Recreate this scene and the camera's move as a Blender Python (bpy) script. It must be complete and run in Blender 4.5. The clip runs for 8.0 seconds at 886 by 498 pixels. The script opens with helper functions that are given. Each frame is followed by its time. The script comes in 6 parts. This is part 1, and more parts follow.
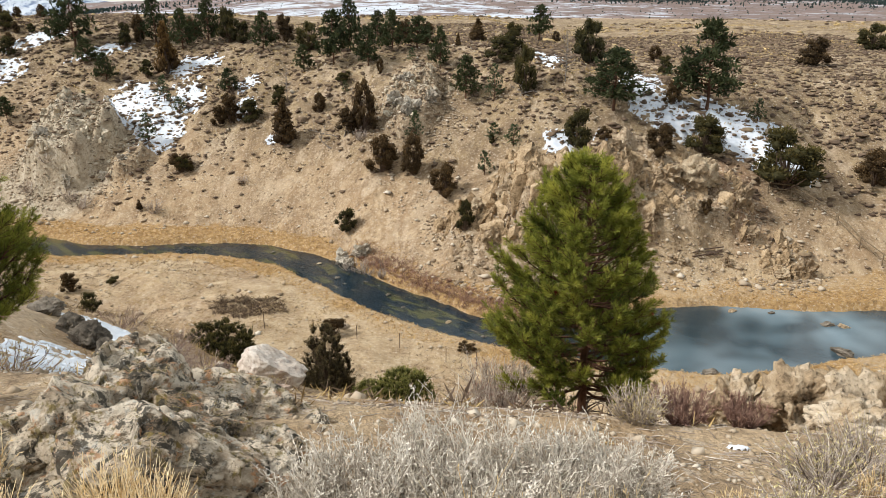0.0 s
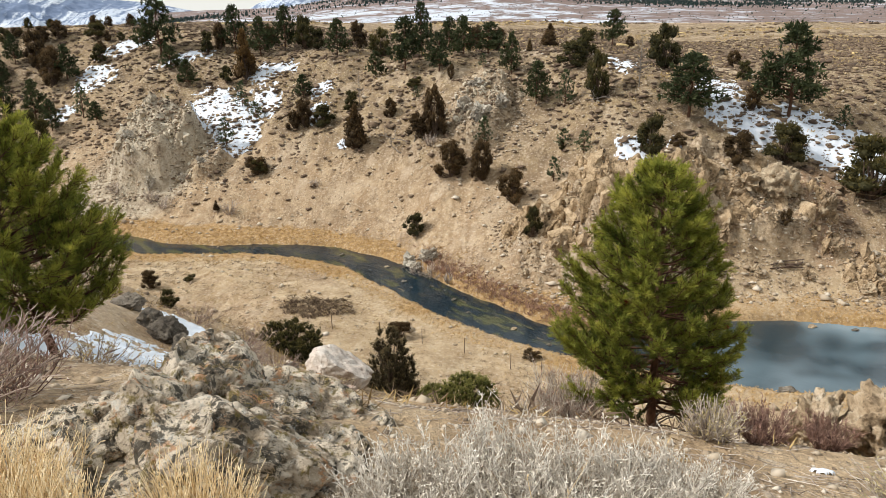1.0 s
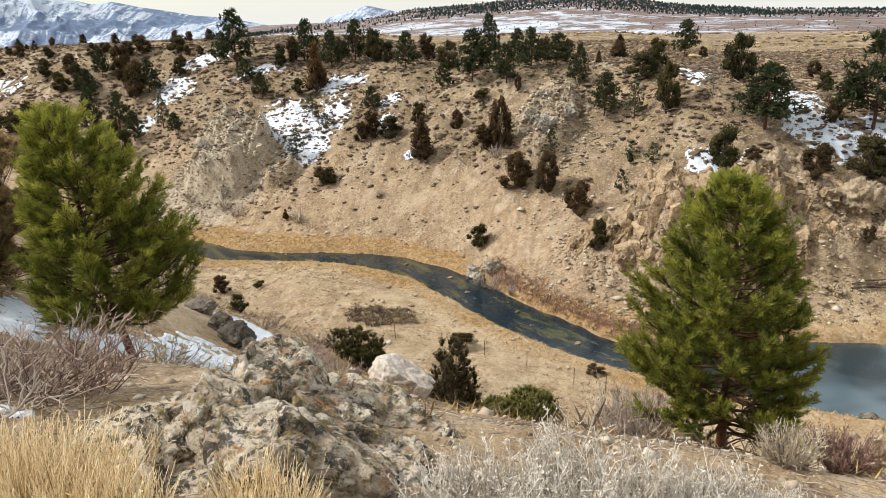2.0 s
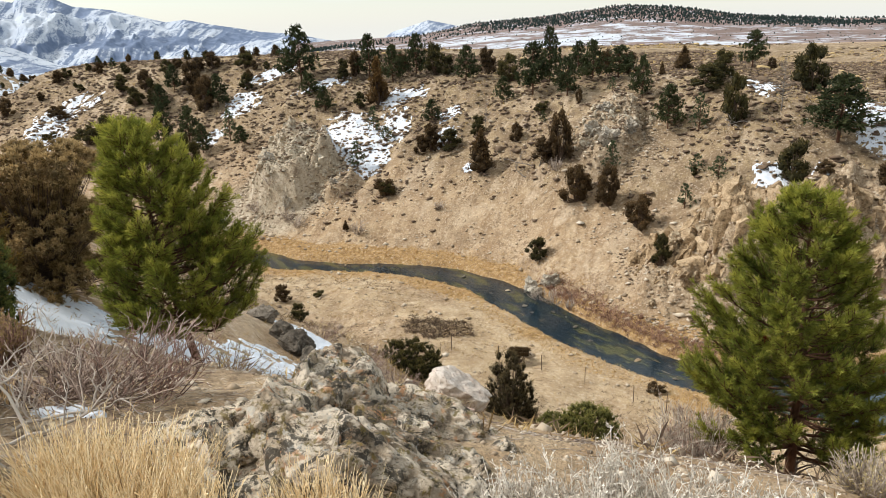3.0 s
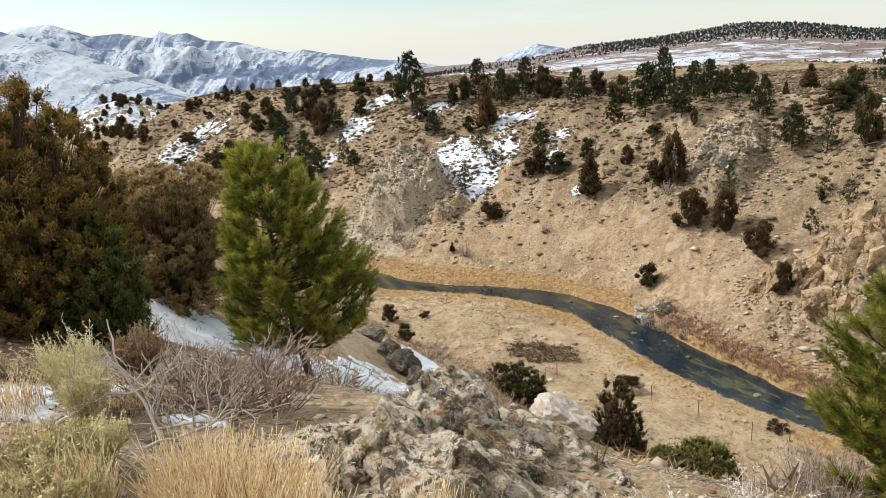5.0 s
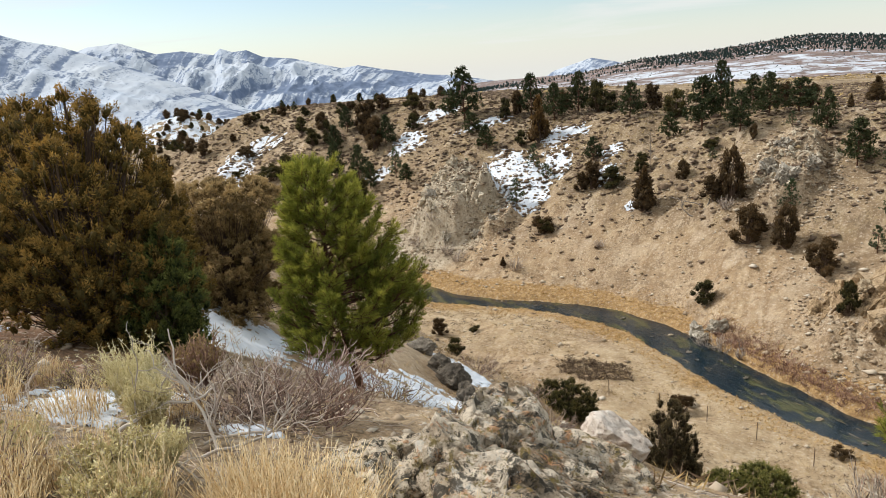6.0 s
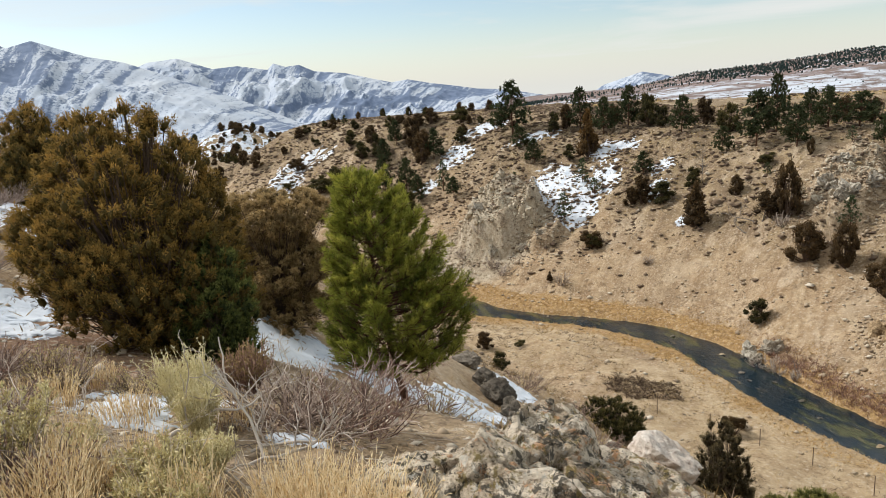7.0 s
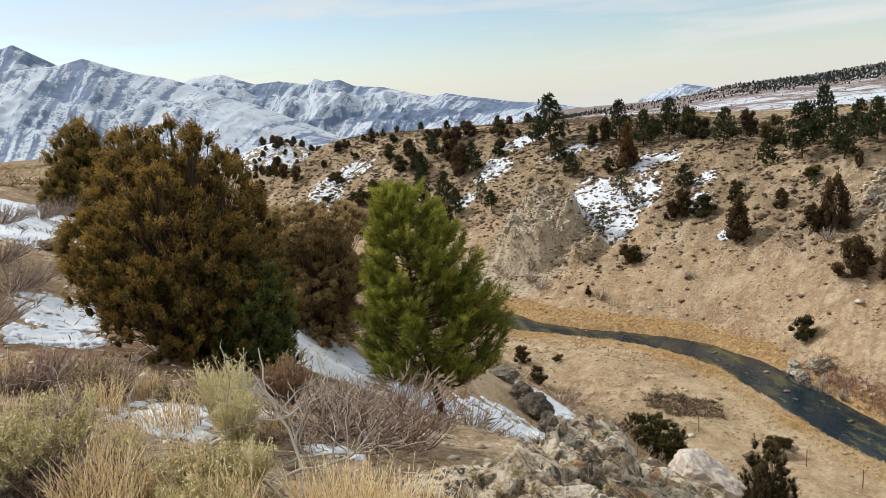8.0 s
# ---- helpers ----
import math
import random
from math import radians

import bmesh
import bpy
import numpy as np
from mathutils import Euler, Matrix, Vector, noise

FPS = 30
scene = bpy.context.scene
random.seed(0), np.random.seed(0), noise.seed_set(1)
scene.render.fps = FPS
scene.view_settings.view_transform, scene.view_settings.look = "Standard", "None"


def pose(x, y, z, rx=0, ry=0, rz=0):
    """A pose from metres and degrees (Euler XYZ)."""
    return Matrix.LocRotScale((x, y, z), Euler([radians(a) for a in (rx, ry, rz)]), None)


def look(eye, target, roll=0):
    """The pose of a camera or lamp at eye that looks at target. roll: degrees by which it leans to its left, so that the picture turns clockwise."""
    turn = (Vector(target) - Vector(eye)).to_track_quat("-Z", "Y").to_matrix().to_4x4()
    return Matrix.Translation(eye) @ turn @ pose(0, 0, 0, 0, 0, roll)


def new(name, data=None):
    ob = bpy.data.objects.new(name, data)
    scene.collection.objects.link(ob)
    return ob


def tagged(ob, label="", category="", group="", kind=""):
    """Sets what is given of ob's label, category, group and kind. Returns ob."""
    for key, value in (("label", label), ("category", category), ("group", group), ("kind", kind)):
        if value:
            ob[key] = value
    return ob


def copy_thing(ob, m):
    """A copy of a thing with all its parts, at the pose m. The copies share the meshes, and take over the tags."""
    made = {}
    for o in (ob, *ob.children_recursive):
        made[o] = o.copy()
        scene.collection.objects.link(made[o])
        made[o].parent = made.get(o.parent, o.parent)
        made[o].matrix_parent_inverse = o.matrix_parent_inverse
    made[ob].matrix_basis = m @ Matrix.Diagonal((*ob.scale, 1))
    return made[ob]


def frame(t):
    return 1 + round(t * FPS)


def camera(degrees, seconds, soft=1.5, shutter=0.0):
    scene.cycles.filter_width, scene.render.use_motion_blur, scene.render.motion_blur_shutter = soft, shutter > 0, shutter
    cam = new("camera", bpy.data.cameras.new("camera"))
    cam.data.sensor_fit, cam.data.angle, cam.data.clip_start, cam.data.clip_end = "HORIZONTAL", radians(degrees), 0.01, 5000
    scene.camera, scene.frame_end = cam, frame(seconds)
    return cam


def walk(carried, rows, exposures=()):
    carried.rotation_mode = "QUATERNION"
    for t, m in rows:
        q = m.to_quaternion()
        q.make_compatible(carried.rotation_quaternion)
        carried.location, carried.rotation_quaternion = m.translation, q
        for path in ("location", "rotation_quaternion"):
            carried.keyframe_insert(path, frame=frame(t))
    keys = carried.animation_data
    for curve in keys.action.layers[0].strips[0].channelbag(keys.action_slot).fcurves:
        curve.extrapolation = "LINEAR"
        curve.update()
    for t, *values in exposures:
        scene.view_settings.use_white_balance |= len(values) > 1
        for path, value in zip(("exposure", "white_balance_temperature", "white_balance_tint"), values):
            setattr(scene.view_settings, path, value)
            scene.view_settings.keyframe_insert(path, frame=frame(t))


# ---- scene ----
# camera: hand-held pan to the left from the canyon rim
cam = camera(64.0, 8.0, soft=0.75)
PATH = [
    (0.0, pose(-0.000, -0.000, 0.000, 70.00, -0.00, -0.00)),
    (0.5, pose(-0.016, 0.018, -0.009, 70.20, 0.30, 2.75)),
    (1.0, pose(-0.027, 0.034, -0.018, 70.47, 0.63, 5.48)),
    (1.5, pose(-0.036, 0.048, -0.025, 70.91, 0.94, 8.17)),
    (3.0, pose(-0.074, 0.067, -0.042, 72.61, 1.94, 15.38)),
    (3.5, pose(-0.090, 0.070, -0.045, 73.12, 2.23, 17.58)),
    (4.0, pose(-0.107, 0.073, -0.048, 73.62, 2.61, 19.68)),
    (4.5, pose(-0.127, 0.075, -0.049, 74.18, 2.97, 21.77)),
    (6.0, pose(-0.189, 0.083, -0.043, 76.19, 3.66, 27.97)),
    (6.5, pose(-0.196, 0.087, -0.043, 76.85, 3.65, 29.98)),
    (7.0, pose(-0.198, 0.088, -0.044, 77.51, 3.69, 31.81)),
    (7.5, pose(-0.200, 0.087, -0.043, 78.14, 3.92, 33.41)),
    (8.0, pose(-0.203, 0.085, -0.041, 78.76, 4.02, 34.83)),
]
walk(cam, PATH, [(0.0, 0.35), (1.5, 0.37), (3.5, 0.36), (4.5, 0.32), (6.5, 0.20), (8.0, 0.11)])

# daylight under thin high cloud
SUN_ELEV, SUN_AZ = 44.0, 262.0
world = bpy.data.worlds.new("sky")
scene.world = world
world.use_nodes = True
wn, wl = world.node_tree.nodes, world.node_tree.links
wn.clear()
sky = wn.new("ShaderNodeTexSky")
sky.sky_type, sky.sun_disc = "NISHITA", False
sky.sun_elevation, sky.sun_rotation = radians(SUN_ELEV), radians(SUN_AZ)
sky.air_density, sky.dust_density = 1.0, 0.6
geo = wn.new("ShaderNodeTexCoord")
stretch = wn.new("ShaderNodeMapping")
stretch.inputs["Scale"].default_value = (1.0, 1.0, 9.0)
stretch.inputs["Rotation"].default_value = (0.05, -0.04, 0.0)
wl.new(geo.outputs["Generated"], stretch.inputs["Vector"])
cloud = wn.new("ShaderNodeTexNoise")
cloud.inputs["Scale"].default_value, cloud.inputs["Detail"].default_value = 2.2, 7.0
cloud.inputs["Roughness"].default_value = 0.55
cloud.inputs["Distortion"].default_value = 0.5
wl.new(stretch.outputs["Vector"], cloud.inputs["Vector"])
ramp = wn.new("ShaderNodeValToRGB")
ramp.color_ramp.elements[0].position, ramp.color_ramp.elements[1].position = 0.47, 0.70
ramp.color_ramp.elements[0].color = (0.015, 0.015, 0.015, 1)
wl.new(cloud.outputs["Fac"], ramp.inputs["Fac"])
# the haze thickens towards the horizon
height = wn.new("ShaderNodeSeparateXYZ")
wl.new(geo.outputs["Generated"], height.inputs[0])
haze = wn.new("ShaderNodeMapRange")
haze.interpolation_type = "SMOOTHSTEP"
for key, value in (("From Min", -0.02), ("From Max", 0.105), ("To Min", 0.82), ("To Max", 0.0)):
    haze.inputs[key].default_value = value
wl.new(height.outputs["Z"], haze.inputs["Value"])
# and the high cloud is denser overhead
above = wn.new("ShaderNodeMapRange")
above.interpolation_type = "SMOOTHSTEP"
for key, value in (("From Min", 0.23), ("From Max", 0.42), ("To Min", 0.0), ("To Max", 0.9)):
    above.inputs[key].default_value = value
wl.new(height.outputs["Z"], above.inputs["Value"])
deck = wn.new("ShaderNodeMath")
deck.operation = "MAXIMUM"
wl.new(haze.outputs["Result"], deck.inputs[0])
wl.new(above.outputs["Result"], deck.inputs[1])
thick = wn.new("ShaderNodeMath")
thick.operation = "MAXIMUM"
wl.new(ramp.outputs["Color"], thick.inputs[0])
wl.new(deck.outputs[0], thick.inputs[1])
veil = wn.new("ShaderNodeMix")
veil.data_type = "RGBA"
veil.inputs[7].default_value = (6.1, 6.2, 6.05, 1)
wl.new(thick.outputs[0], veil.inputs[0])
wl.new(sky.outputs["Color"], veil.inputs[6])
bg = wn.new("ShaderNodeBackground")
bg.inputs["Strength"].default_value = 0.12
wl.new(veil.outputs[2], bg.inputs["Color"])
wout = wn.new("ShaderNodeOutputWorld")
wl.new(bg.outputs["Background"], wout.inputs["Surface"])

sun_data = bpy.data.lights.new("sun", "SUN")
sun_data.energy, sun_data.angle, sun_data.color = 3.15, radians(10), (1.0, 0.96, 0.91)
sun = new("sun", sun_data)
_a, _e = radians(SUN_AZ), radians(SUN_ELEV)
sun.matrix_world = look((0, 0, 60), (-math.sin(_a) * math.cos(_e), -math.cos(_a) * math.cos(_e), 60 - math.sin(_e)))


# ---------------------------------------------------------------- materials
class Shader:
    """A small builder for node materials."""

    def __init__(self, name, rough=0.9, spec=0.3):
        self.mat = bpy.data.materials.new(name)
        self.mat.use_nodes = True
        self.n, self.l = self.mat.node_tree.nodes, self.mat.node_tree.links
        self.bsdf = self.n["Principled BSDF"]
        self.bsdf.inputs["Roughness"].default_value = rough
        self.bsdf.inputs["Specular IOR Level"].default_value = spec
        self.pos = None

    def where(self):
        if self.pos is None:
            g = self.n.new("ShaderNodeNewGeometry")
            self.pos = g.outputs["Position"]
        return self.pos

    def noise(self, scale, detail=4.0, rough=0.55, distort=0.0, vec=None, stretch=None):
        x = self.n.new("ShaderNodeTexNoise")
        x.inputs["Scale"].default_value, x.inputs["Detail"].default_value = scale, detail
        x.inputs["Roughness"].default_value, x.inputs["Distortion"].default_value = rough, distort
        v = vec or self.where()
        if stretch:
            m = self.n.new("ShaderNodeMapping")
            m.inputs["Scale"].default_value = stretch
            self.l.new(v, m.inputs["Vector"])
            v = m.outputs["Vector"]
        self.l.new(v, x.inputs["Vector"])
        return x.outputs["Fac"]

    def voronoi(self, scale, feature="F1", out="Distance"):
        x = self.n.new("ShaderNodeTexVoronoi")
        x.feature = feature
        x.inputs["Scale"].default_value = scale
        self.l.new(self.where(), x.inputs["Vector"])
        return x.outputs[out]

    def axis(self, i):
        x = self.n.new("ShaderNodeSeparateXYZ")
        self.l.new(self.where(), x.inputs[0])
        return x.outputs[i]

    def attr(self, name):
        x = self.n.new("ShaderNodeAttribute")
        x.attribute_name = name
        return x.outputs["Fac"]

    def step(self, fac, lo, hi, a=0.0, b=1.0):
        x = self.n.new("ShaderNodeMapRange")
        x.interpolation_type = "SMOOTHSTEP"
        for key, value in (("From Min", lo), ("From Max", hi), ("To Min", a), ("To Max", b)):
            x.inputs[key].default_value = value
        self.l.new(fac, x.inputs["Value"])
        return x.outputs["Result"]

    def math(self, op, a, b):
        x = self.n.new("ShaderNodeMath")
        x.operation = op
        for i, v in enumerate((a, b)):
            if isinstance(v, (int, float)):
                x.inputs[i].default_value = v
            else:
                self.l.new(v, x.inputs[i])
        return x.outputs[0]

    def mix(self, fac, a, b):
        x = self.n.new("ShaderNodeMix")
        x.data_type = "RGBA"
        for i, v in ((0, fac), (6, a), (7, b)):
            if isinstance(v, (int, float)):
                x.inputs[i].default_value = v
            elif isinstance(v, tuple):
                x.inputs[i].default_value = (*v, 1)
            else:
                self.l.new(v, x.inputs[i])
        return x.outputs[2]

    def ramp(self, fac, *stops):
        x = self.n.new("ShaderNodeValToRGB")
        r = x.color_ramp
        while len(r.elements) < len(stops):
            r.elements.new(0.5)
        for e, (p, c) in zip(r.elements, stops):
            e.position, e.color = p, (*c, 1)
        self.l.new(fac, x.inputs["Fac"])
        return x.outputs["Color"]

    def random(self):
        return self.n.new("ShaderNodeObjectInfo").outputs["Random"]

    def island(self):
        return self.n.new("ShaderNodeNewGeometry").outputs["Random Per Island"]

    def done(self, color, bump=None, height=0.02, strength=0.6):
        if isinstance(color, tuple):
            self.bsdf.inputs["Base Color"].default_value = (*color, 1)
        else:
            self.l.new(color, self.bsdf.inputs["Base Color"])
        if bump is not None:
            b = self.n.new("ShaderNodeBump")
            b.inputs["Distance"].default_value, b.inputs["Strength"].default_value = height, strength
            self.l.new(bump, b.inputs["Height"])
            self.l.new(b.outputs["Normal"], self.bsdf.inputs["Normal"])
        return self.mat


def make_ground():
    s = Shader("ground_soil", 0.95, 0.15)
    big, mid, fine = s.noise(0.11, 5), s.noise(0.9, 5), s.noise(9.0, 4, 0.65)
    grit = s.noise(45.0, 3, 0.7)
    sand = s.ramp(mid, (0.28, (0.31, 0.20, 0.108)), (0.5, (0.48, 0.345, 0.205)), (0.72, (0.61, 0.475, 0.315)))
    scree = s.ramp(fine, (0.3, (0.21, 0.14, 0.08)), (0.52, (0.48, 0.35, 0.215)), (0.7, (0.68, 0.55, 0.385)))
    base = s.mix(s.step(big, 0.42, 0.62), sand, scree)
    # wash streaks down the slope
    run = s.noise(0.9, 6, 0.62, 0.4, stretch=(1.0, 0.22, 0.22))
    base = s.mix(s.step(run, 0.40, 0.52, 0.55, 0.0), base, (0.31, 0.205, 0.115))
    base = s.mix(s.step(run, 0.54, 0.66, 0.0, 0.5), base, (0.64, 0.485, 0.315))
    # dry steppe on the plateau: straw with brown litter
    straw = s.ramp(s.noise(0.6, 6, 0.65), (0.30, (0.11, 0.078, 0.05)), (0.46, (0.245, 0.175, 0.102)), (0.68, (0.43, 0.325, 0.18)))
    base = s.mix(s.attr("steppe"), base, straw)
    # brown litter and washed-out stony streaks on the bare slopes
    litter = s.math("MULTIPLY", s.step(s.noise(1.6, 6, 0.7, 0.4), 0.52, 0.64), s.step(s.noise(0.16, 4), 0.40, 0.60, 0.25, 1.0))
    base = s.mix(s.math("MULTIPLY", litter, 0.75), base, (0.20, 0.135, 0.08))
    washed = s.step(s.noise(0.45, 6, 0.65, 0.6, stretch=(1.0, 0.45, 0.45)), 0.54, 0.66, 0.0, 0.6)
    base = s.mix(washed, base, (0.62, 0.49, 0.345))
    base = s.mix(s.step(s.noise(0.27, 6, 0.62, 0.5), 0.51, 0.62, 0.0, 0.55), base, (0.265, 0.185, 0.11))
    base = s.mix(s.step(s.noise(0.19, 6, 0.6, 0.8), 0.56, 0.66, 0.0, 0.5), base, (0.63, 0.50, 0.345))
    bank = s.ramp(s.noise(2.5, 5, 0.6), (0.30, (0.26, 0.155, 0.065)), (0.55, (0.47, 0.30, 0.13)), (0.75, (0.60, 0.43, 0.21)))
    base = s.mix(s.attr("bank"), base, bank)
    rock = s.ramp(s.noise(1.7, 7, 0.68), (0.32, (0.10, 0.07, 0.045)), (0.44, (0.33, 0.24, 0.15)), (0.56, (0.50, 0.39, 0.26)), (0.72, (0.66, 0.56, 0.42)))
    base = s.mix(s.attr("rock"), base, rock)
    pale = s.ramp(s.noise(0.7, 5), (0.3, (0.38, 0.27, 0.155)), (0.55, (0.57, 0.435, 0.27)), (0.75, (0.70, 0.575, 0.40)))
    base = s.mix(s.attr("pale"), base, pale)
    ash = s.ramp(s.noise(0.8, 7, 0.7, 0.3, stretch=(1.0, 0.5, 0.5)), (0.32, (0.22, 0.17, 0.12)), (0.44, (0.45, 0.375, 0.27)), (0.58, (0.62, 0.545, 0.42)), (0.75, (0.74, 0.68, 0.56)))
    base = s.mix(s.attr("ash"), base, ash)
    red = s.ramp(s.noise(1.3, 4), (0.3, (0.24, 0.12, 0.065)), (0.7, (0.38, 0.23, 0.14)))
    base = s.mix(s.attr("red"), base, red)
    pebble = s.noise(4.2, 5, 0.72)
    stony = s.step(s.noise(0.3, 4, 0.6, 0.4), 0.40, 0.62, 0.2, 1.0)
    base = s.mix(s.math("MULTIPLY", stony, s.step(pebble, 0.54, 0.62, 0.0, 0.7)), base, (0.15, 0.105, 0.07))
    base = s.mix(s.step(pebble, 0.45, 0.38, 0.0, 0.6), base, (0.67, 0.57, 0.45))
    base = s.mix(s.step(grit, 0.62, 0.75, 0, 0.35), base, (0.16, 0.12, 0.085))
    gravel = s.voronoi(24.0)
    base = s.mix(s.step(gravel, 0.3, 0.55, 0.0, 0.22), base, (0.13, 0.10, 0.075))
    bump = s.math("ADD", s.math("MULTIPLY", fine, 0.7), s.math("ADD", s.math("MULTIPLY", grit, 0.25), s.math("MULTIPLY", s.noise(2.2, 5, 0.6), 1.2)))
    return s.done(base, bump, 0.16, 0.9)


def make_water():
    s = Shader("creek_water", 0.05, 0.6)
    flow = s.n.new("ShaderNodeVectorRotate")
    flow.rotation_type = "Z_AXIS"
    flow.inputs["Angle"].default_value = radians(40)
    s.l.new(s.where(), flow.inputs["Vector"])
    weed = s.step(s.noise(0.9, 5, 0.62, 0.5, vec=flow.outputs[0], stretch=(0.32, 1.3, 1.0)), 0.52, 0.62)
    body = s.mix(weed, (0.006, 0.018, 0.028), (0.062, 0.066, 0.030))
    bed = s.step(s.noise(1.5, 5, 0.66, 0.5, vec=flow.outputs[0], stretch=(0.4, 1.3, 1.0)), 0.60, 0.68)
    body = s.mix(bed, body, (0.10, 0.080, 0.048))
    body = s.mix(s.step(s.axis(0), 8.0, 13.0), body, (0.012, 0.026, 0.034))
    # the wide pool is pale with minerals, sky and hillside reflections painted in
    milky_sheen = s.math("MULTIPLY", s.step(s.axis(0), 9.0, 15.0), s.step(s.noise(0.15, 2, 0.5, 0.3), 0.34, 0.66, 1.0, 0.1))
    milky_sheen = s.math("MULTIPLY", milky_sheen, s.step(s.axis(0), 17.0, 27.0, 0.5, 1.0))
    body = s.mix(milky_sheen, body, (0.19, 0.265, 0.31))
    ripple = s.noise(2.6, 5, 0.62, 0.4, vec=flow.outputs[0], stretch=(0.6, 1.8, 1.0))
    s.bsdf.inputs["IOR"].default_value = 1.55
    return s.done(body, ripple, 0.045, 0.45)


def make_snow():
    s = Shader("old_snow", 0.6, 0.3)
    s.bsdf.inputs["Subsurface Weight"].default_value = 0.0
    c = s.ramp(s.noise(1.5, 5), (0.3, (0.56, 0.62, 0.70)), (0.6, (0.70, 0.74, 0.79)))
    return s.done(c, s.noise(6.0, 5), 0.06, 0.5)


GROUND, WATER, SNOW = make_ground(), make_water(), make_snow()


# ---------------------------------------------------------------- shape of the land
def lattice(i, j, seed):
    h = np.sin(i * 127.1 + j * 311.7 + seed * 74.7) * 43758.5453
    return h - np.floor(h)


def value_noise(x, y, seed=0):
    xi, yi = np.floor(x), np.floor(y)
    u, v = x - xi, y - yi
    u, v = u * u * u * (u * (u * 6 - 15) + 10), v * v * v * (v * (v * 6 - 15) + 10)
    a, b = lattice(xi, yi, seed), lattice(xi + 1, yi, seed)
    c, d = lattice(xi, yi + 1, seed), lattice(xi + 1, yi + 1, seed)
    return (a * (1 - u) + b * u) * (1 - v) + (c * (1 - u) + d * u) * v


def fbm(x, y, size, octaves=4, seed=0, gain=0.5):
    """Cloudy noise from -1 to 1; size: metres of its largest features."""
    out, amp, total, s = 0.0, 1.0, 0.0, 1.0 / size
    for k in range(octaves):
        rx, ry = x * math.cos(k * 0.7) - y * math.sin(k * 0.7), x * math.sin(k * 0.7) + y * math.cos(k * 0.7)
        out = out + amp * (value_noise(rx * s + 17.3 * k, ry * s + 9.1 * k, seed + k) * 2 - 1)
        total, amp, s = total + amp, amp * gain, s * 2.03
    return out / total


def ridged(x, y, size, octaves=4, seed=0):
    out, amp, total, s = 0.0, 1.0, 0.0, 1.0 / size
    for k in range(octaves):
        rx, ry = x * math.cos(k * 0.9) - y * math.sin(k * 0.9), x * math.sin(k * 0.9) + y * math.cos(k * 0.9)
        out = out + amp * (1 - np.abs(value_noise(rx * s + 5.7 * k, ry * s + 3.1 * k, seed + k) * 2 - 1))
        total, amp, s = total + amp, amp * 0.5, s * 2.1
    return out / total


def smooth(a, b, x):
    t = np.clip((x - a) / (b - a), 0, 1)
    return t * t * (3 - 2 * t)


def soft_min(a, b, k):
    h = np.clip(0.5 + 0.5 * (b - a) / k, 0, 1)
    return b * (1 - h) + a * h - k * h * (1 - h)


def soft_max(a, b, k):
    return -soft_min(-a, -b, k)


def hump(x, y, cx, cy, rx, ry, turn=0.0):
    c, s = math.cos(radians(turn)), math.sin(radians(turn))
    u, v = ((x - cx) * c + (y - cy) * s) / rx, (-(x - cx) * s + (y - cy) * c) / ry
    return np.exp(-(u * u + v * v))


WATER_Z = -24.0
# the creek's middle line, downstream to the left: x, y, half width
CREEK = [(260, 20, 3), (140, 28, 3), (70, 40, 3), (45, 46.5, 3), (36, 48.2, 3), (30, 47.6, 3.6), (24, 47.2, 5), (17, 46.6, 5.4), (10, 46.6, 3.4),
         (4, 47.6, 2.2), (-1, 50.6, 2.3), (-6, 55.4, 2.3), (-11, 60.3, 2.4), (-17, 64.3, 2.3), (-24, 65.8, 1.9), (-34, 65.2, 1.9),
         (-43, 67.5, 2.2), (-54, 69.5, 2.4), (-70, 71, 2.5), (-95, 74, 2.5), (-120, 79, 2.5), (-140, 92, 2.5), (-152, 118, 2.5), (-158, 155, 2.5), (-175, 225, 3), (-230, 330, 3)]


def creek_line(per=16):
    p = np.array(CREEK, float)
    out = []
    for i in range(len(p) - 1):
        a, b, c, d = p[max(i - 1, 0)], p[i], p[i + 1], p[min(i + 2, len(p) - 1)]
        for t in np.arange(per) / per:
            out.append(0.5 * (2 * b + (c - a) * t + (2 * a - 5 * b + 4 * c - d) * t * t + (3 * b - a - 3 * c + d) * t ** 3))
    return np.array(out + [p[-1]])


LINE = creek_line()
_tan = np.gradient(LINE[:, :2], axis=0)
_tan /= np.linalg.norm(_tan, axis=1)[:, None]


def creek_side(x, y):
    """Distance past the bank (negative in the water), and the side: +1 the far bank, -1 the camera's."""
    x, y = np.asarray(x, float), np.asarray(y, float)
    flat_x, flat_y = x.ravel(), y.ravel()
    best, idx = np.full(flat_x.shape, 1e18), np.zeros(flat_x.shape, int)
    for k in range(0, len(LINE), 2):
        d = (flat_x - LINE[k, 0]) ** 2 + (flat_y - LINE[k, 1]) ** 2
        hit = d < best
        best[hit], idx[hit] = d[hit], k
    px, py = flat_x - LINE[idx, 0], flat_y - LINE[idx, 1]
    across = _tan[idx, 1] * px - _tan[idx, 0] * py
    wob = fbm(flat_x, flat_y, 3.0, 3, 41) * 0.5
    d = np.sqrt(best) - LINE[idx, 2] + wob
    return d.reshape(x.shape), np.where(across > 0, 1.0, -1.0).reshape(x.shape)


